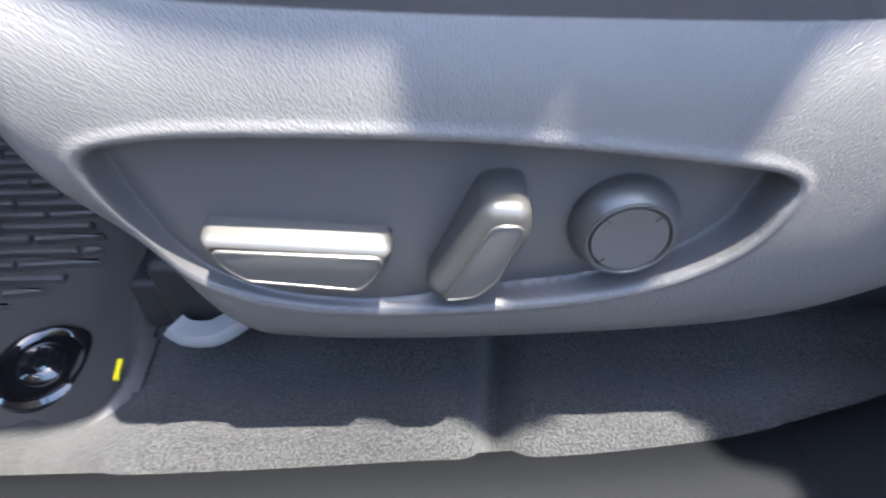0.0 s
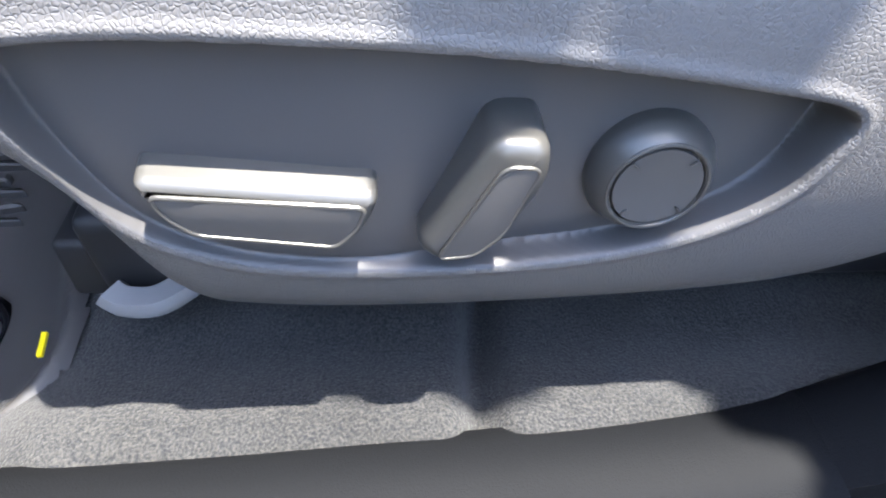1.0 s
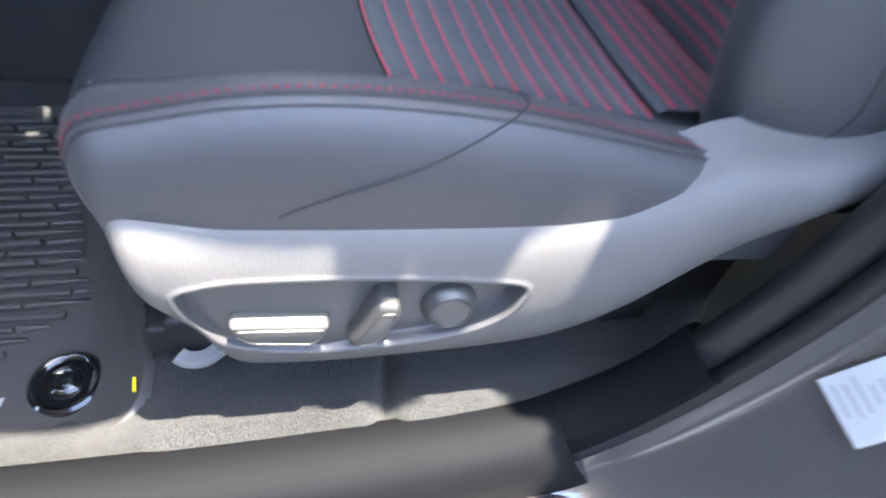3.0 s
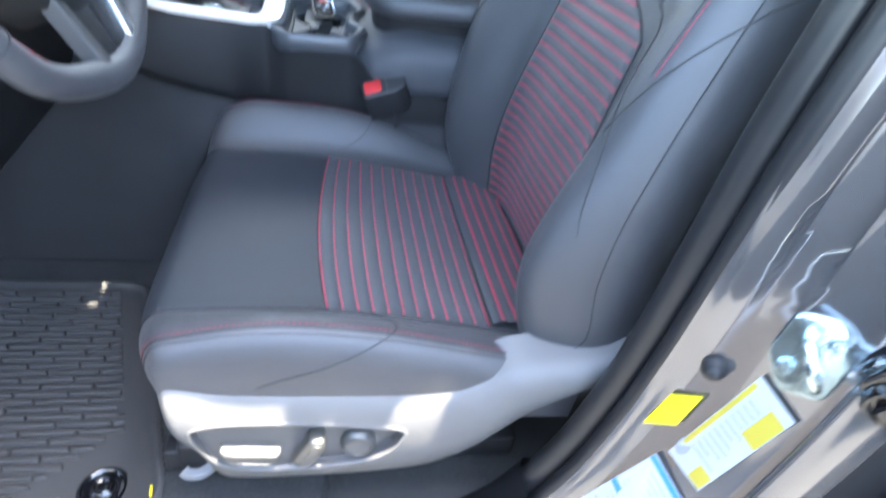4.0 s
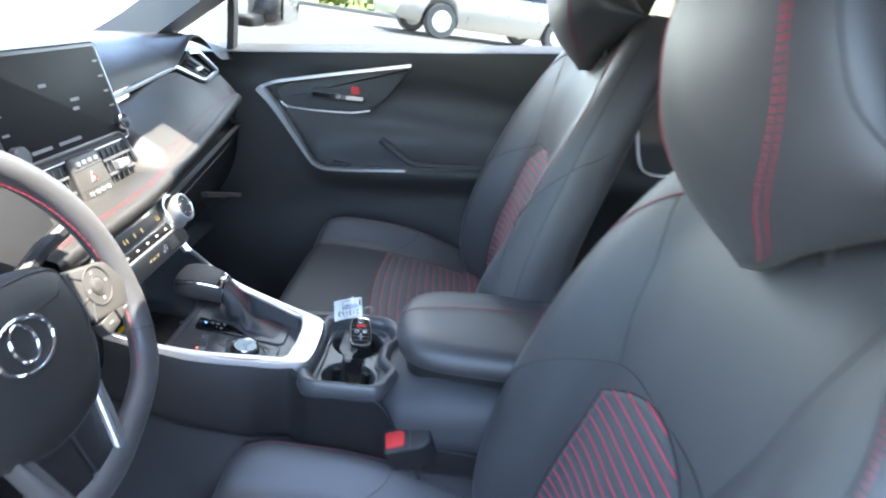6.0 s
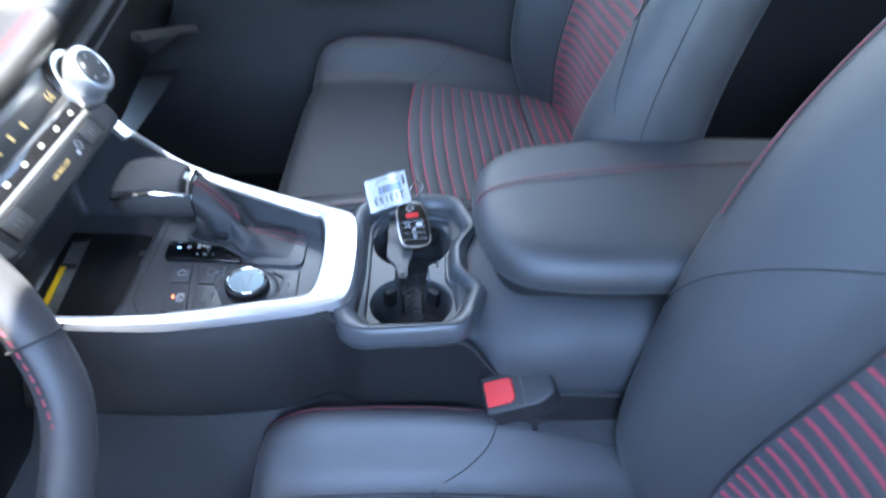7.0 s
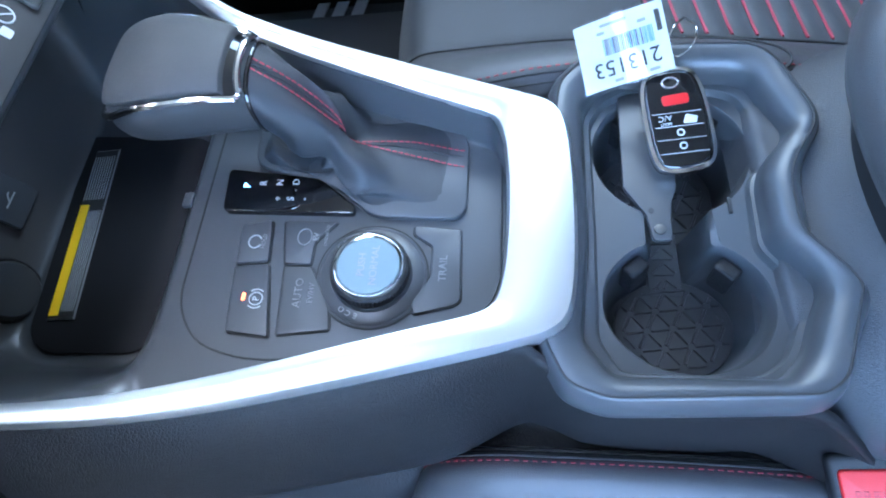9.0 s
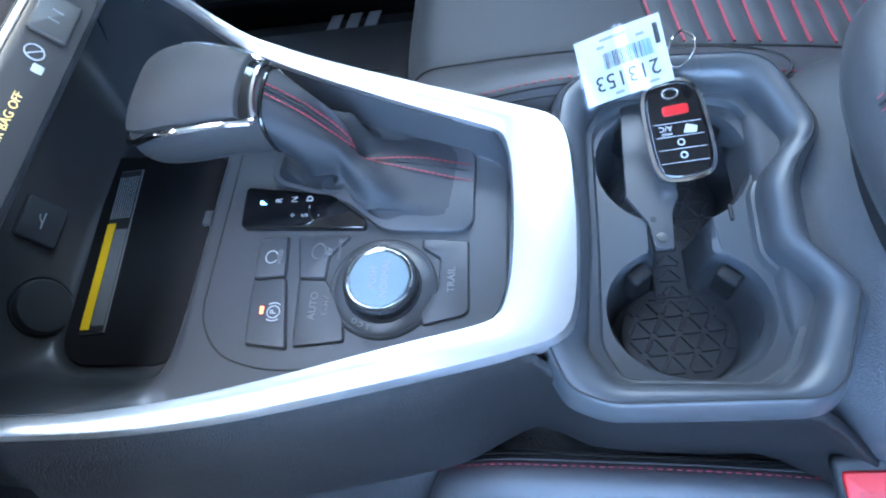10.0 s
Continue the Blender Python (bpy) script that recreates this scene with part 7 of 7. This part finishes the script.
# roof reaches forward under the windscreen to shade the dash top
xs = span(-0.55, -0.33, 9)[:-1] + span(-0.33, -0.12, 22)[:-1] + span(-0.12, 0.50, 100)[:-1] + span(0.50, 1.9, 36)
ys = span(0, 0.12, 5)[:-1] + span(0.12, 0.58, 14)[:-1] + span(0.58, 1, 9)
# unseen openings cut to let sun onto the wheel, dash pad and climate knob
open_roof = lambda x, t: not ((-0.33 < x < -0.252 and 0.20 < t < 0.63) or (-0.26 < x < -0.14 and 0.26 < t < 0.33) or (-0.26 < x < -0.222 and 0.32 < t < 0.56))
bm = patch(roof, xs, ys, keep=open_roof)
tagged(part("ceiling", bm, HEAD, smooth=60), "grey cloth headliner with openings cut for sun patches", "ceiling", kind="structure")
bm = patch(lambda x, t: roof(x, t) + Vector((0, 0, 0.035)), xs, ys, keep=open_roof)
tagged(part("roof", bm, PAINT, smooth=60), "dark grey metallic roof panel with openings cut for sun patches", "roof", kind="structure")
for s in (-1, 1):
    pts = fit_spline([(-1.00, s * 0.72, 1.05), (-0.68, s * 0.69, 1.245), (-0.515, s * 0.655, 1.365), (-0.37, s * 0.615, 1.47), (-0.25, s * 0.585, 1.55)], 24)
    tagged(part("windscreen_pillar", sweep(pts, [(-0.06, -0.035), (0.05, -0.045), (0.045, 0.035), (-0.05, 0.045)]), GREYTRIM, smooth=60), "grey trimmed windscreen pillar", "car pillar", kind="structure")
tagged(part("door_pillar_far", sweep(fit_spline([(0.42, 0.74, 0.50), (0.42, 0.73, 1.0), (0.44, 0.70, 1.3), (0.47, 0.60, 1.6)], 20), [(-0.05, -0.03), (0.05, -0.03), (0.05, 0.03), (-0.05, 0.03)], up=(0, 1, 0)), GREYTRIM), "grey trimmed far door pillar", "car pillar", kind="structure")
ws = part("windscreen", patch(lambda y, t: Vector((-1.02 + 0.73 * t, y * (0.70 - 0.13 * t), 1.18 + 0.39 * t)), span(-1, 1, 8), span(0, 1, 8)), TINTED)
ws.visible_shadow = False
tagged(ws, "clear curved windscreen glass", "windscreen", kind="structure")
bm = bmesh.new()
box(bm, (1.92, 0, 0.95), (0.06, 1.45, 1.35), 0.02)
tagged(part("tailgate", bm, BLACK), "dark tailgate lining at the rear", "car body", kind="structure")
for s in (-1, 1):
    bm = box(bmesh.new(), (1.62, s * 0.72, 1.05), (0.60, 0.06, 1.15), 0.02)
    tagged(part("rear_quarter_panel", bm, BLACK), "dark rear quarter lining", "car body", kind="structure")
bm = box(bmesh.new(), (-0.99, 0, 0.82), (0.06, 1.44, 0.72), 0.01)
tagged(part("bulkhead", bm, BLACK), "black bulkhead under the dashboard", "car body", kind="structure")
bm = box(bmesh.new(), (-0.86, -0.70, 0.80), (0.26, 0.05, 0.70), 0.01)
tagged(part("kick_panel", bm, SOFT), "dark kick panel beside the footwell", "car body", kind="structure")

# ---- outside ----
CONCRETE = material("pale concrete", (0.125, 0.122, 0.115), 0.85, grain=0.004, grain_scale=40, vary=0.12, vary_scale=0.8)
GROUND = material("worn asphalt", (0.07, 0.069, 0.066), 0.85, grain=0.004, grain_scale=40, vary=0.12, vary_scale=0.8)
bm = patch(lambda x, y: Vector((x, y, 0.75 * smoothstep(3, 11, y))), span(-300, 300, 13), [-300, -100, -30] + span(-5, 20, 51) + [30, 100, 300])
tagged(part("ground", bm, GROUND), "worn dark asphalt car park", "ground", kind="structure")
bm = patch(lambda x, y: Vector((x, y, 0.756)), span(-40, 40, 9), span(11.6, 18.85, 5))
tagged(part("pavement", bm, CONCRETE), "pale sunlit concrete pavement", "pavement", kind="structure")
GRASS = material("lawn grass", (0.12, 0.20, 0.035), 0.9, grain=0.02, grain_scale=30, vary=0.35, vary_scale=3, second=(0.20, 0.26, 0.06))
bm = patch(lambda x, y: Vector((x, y, 0.81 + 0.02 * noise.noise(Vector((x, y, 0))))), span(-40, 40, 60), span(19.0, 40, 16))
tagged(part("lawn", bm, GRASS), "bright green lawn strip beyond the car park", "lawn", kind="structure")
bm = bmesh.new()
box(bm, (0, 18.9, 0.81), (80, 0.2, 0.14), 0.02)
tagged(part("kerb", bm, CONCRETE), "pale concrete kerb edging the lawn", "kerb", kind="structure")
LEAF = material("hedge leaves", (0.115, 0.125, 0.025), 0.6, vary=0.5, vary_scale=6)
bm = bmesh.new()
rng = random.Random(2)
for k in range(5200):
    c = Vector((rng.uniform(-22, 22), 19.9 + rng.uniform(-0.7, 0.7), 0.80 + 1.15 * rng.random() ** 0.8))
    c.z += 0.2 * noise.noise(Vector((c.x * 0.7, 0, 0)))
    d = Vector((rng.gauss(0, 1), rng.gauss(0, 1), rng.gauss(0, 1))).normalized() * 0.13
    e = d.cross(Vector((rng.gauss(0, 1), rng.gauss(0, 1), 1))).normalized() * 0.09
    bm.faces.new([bm.verts.new(c + q) for q in (-d, e, d, -e)])
tagged(part("hedge", bm, LEAF, smooth=0), "clipped green hedge along the lawn", "hedge", kind="stuff")
# parked cars: a silver one across the lane, an unseen one added alongside to block low side light
SIL = material("silver car paint", (0.50, 0.48, 0.45), 0.30, metal=0.7, coat=0.8, vary=0.04)
CS = [(-2.3, 0.35, 0.62), (-2.25, 0.30, 0.80), (-1.5, 0.25, 0.92), (-0.9, 0.22, 1.0), (-0.3, 0.22, 1.40), (0.8, 0.22, 1.45), (1.6, 0.24, 1.10), (2.15, 0.28, 1.05), (2.35, 0.36, 0.80), (2.38, 0.40, 0.6)]
WINDOW = [(-0.58, 0.965), (0.22, 0.955), (0.22, 1.335), (-0.16, 1.325)], [(0.30, 0.955), (1.22, 0.97), (0.86, 1.32), (0.30, 1.335)]


def parked_car(label, paint, at, turn, tall=1.0):
    pc = thing("parked_car", label, "car", at=at)
    pc.rotation_euler = (0, 0, radians(turn))
    pc.scale = (1, 1, tall)
    loops = []
    for x in span(-2.3, 2.38, 60):
        b, t = curve_table([(r[0], r[1]) for r in CS], x), curve_table([(r[0], r[2]) for r in CS], x)
        for wx in (-1.4, 1.38):
            b = max(b, 0.33 + math.sqrt(max(0.0, 0.36 ** 2 - (x - wx) ** 2)) if abs(x - wx) < 0.36 else 0)
        w = 0.90 - 0.12 * abs(x / 2.35) ** 4
        wt = w - 0.24 * smoothstep(0.95, 1.4, t)
        mid = min(0.92, t - 0.05)
        half = [(w * 0.9, b), (w, min(b + 0.12, mid - 0.05)), (w * 1.01, mid - 0.12), (w * 0.97, mid), (wt * 0.96, t - 0.05), (wt * 0.75, t)]
        loops.append([Vector((x, y, z)) for y, z in half] + [Vector((x, -y, z)) for y, z in reversed(half)])
    part("body", rings(bmesh.new(), loops, True, True), paint, pc, "painted car body", smooth=40)
    for wx in (-1.4, 1.38):
        for s in (-1, 1):
            m = Matrix.Translation((wx, s * 0.80, 0.33)) @ Matrix.Rotation(radians(90), 4, "X")
            tyre = part("wheel", lathe([(0.20, -0.11), (0.31, -0.11), (0.33, -0.07), (0.33, 0.07), (0.31, 0.11), (0.20, 0.11)], 32, m), RUBBER, pc, "black tyre")
            part("rim", lathe([(0.20, -0.118), (0.205, 0.0), (0.20, 0.118), (0.05, 0.125)], 20, m), CHROME, tyre)
    for s in (-1, 1):
        for quad in WINDOW:
            part("side_window", plate(round_poly(quad, 0.03), 0.0, 0.012, 0.003, lambda a, b, h: Vector((a, s * (0.868 - 0.38 * (b - 0.98) + h), b))), GLOSSY, pc)
    return pc


parked_car("silver parked saloon car", SIL, (0.9, 13.0, 0.75), 24)
parked_car("unseen silver grey car added in the next bay", SIL, (0.7, -2.95, 0.0), 2, 1.12)

# driver's door, standing open
dd = thing("front_driver_door", "driver's door standing open, dark inner trim", "car door", kind="structure", at=(-0.80, -0.80, 0))
dd.rotation_euler = (0, 0, radians(-52))
part("door_skin", box(bmesh.new(), (0.52, -0.03, 0.82), (1.04, 0.05, 0.78), 0.02), PAINT, dd)
part("door_card", box(bmesh.new(), (0.52, 0.03, 0.82), (1.00, 0.07, 0.74), 0.03), SOFT, dd)
part("window_frame", sweep([(0.10, 0, 1.22), (0.55, 0.05, 1.52), (0.95, 0.06, 1.56), (1.02, 0, 1.22)], 0.022), BLACK, dd)
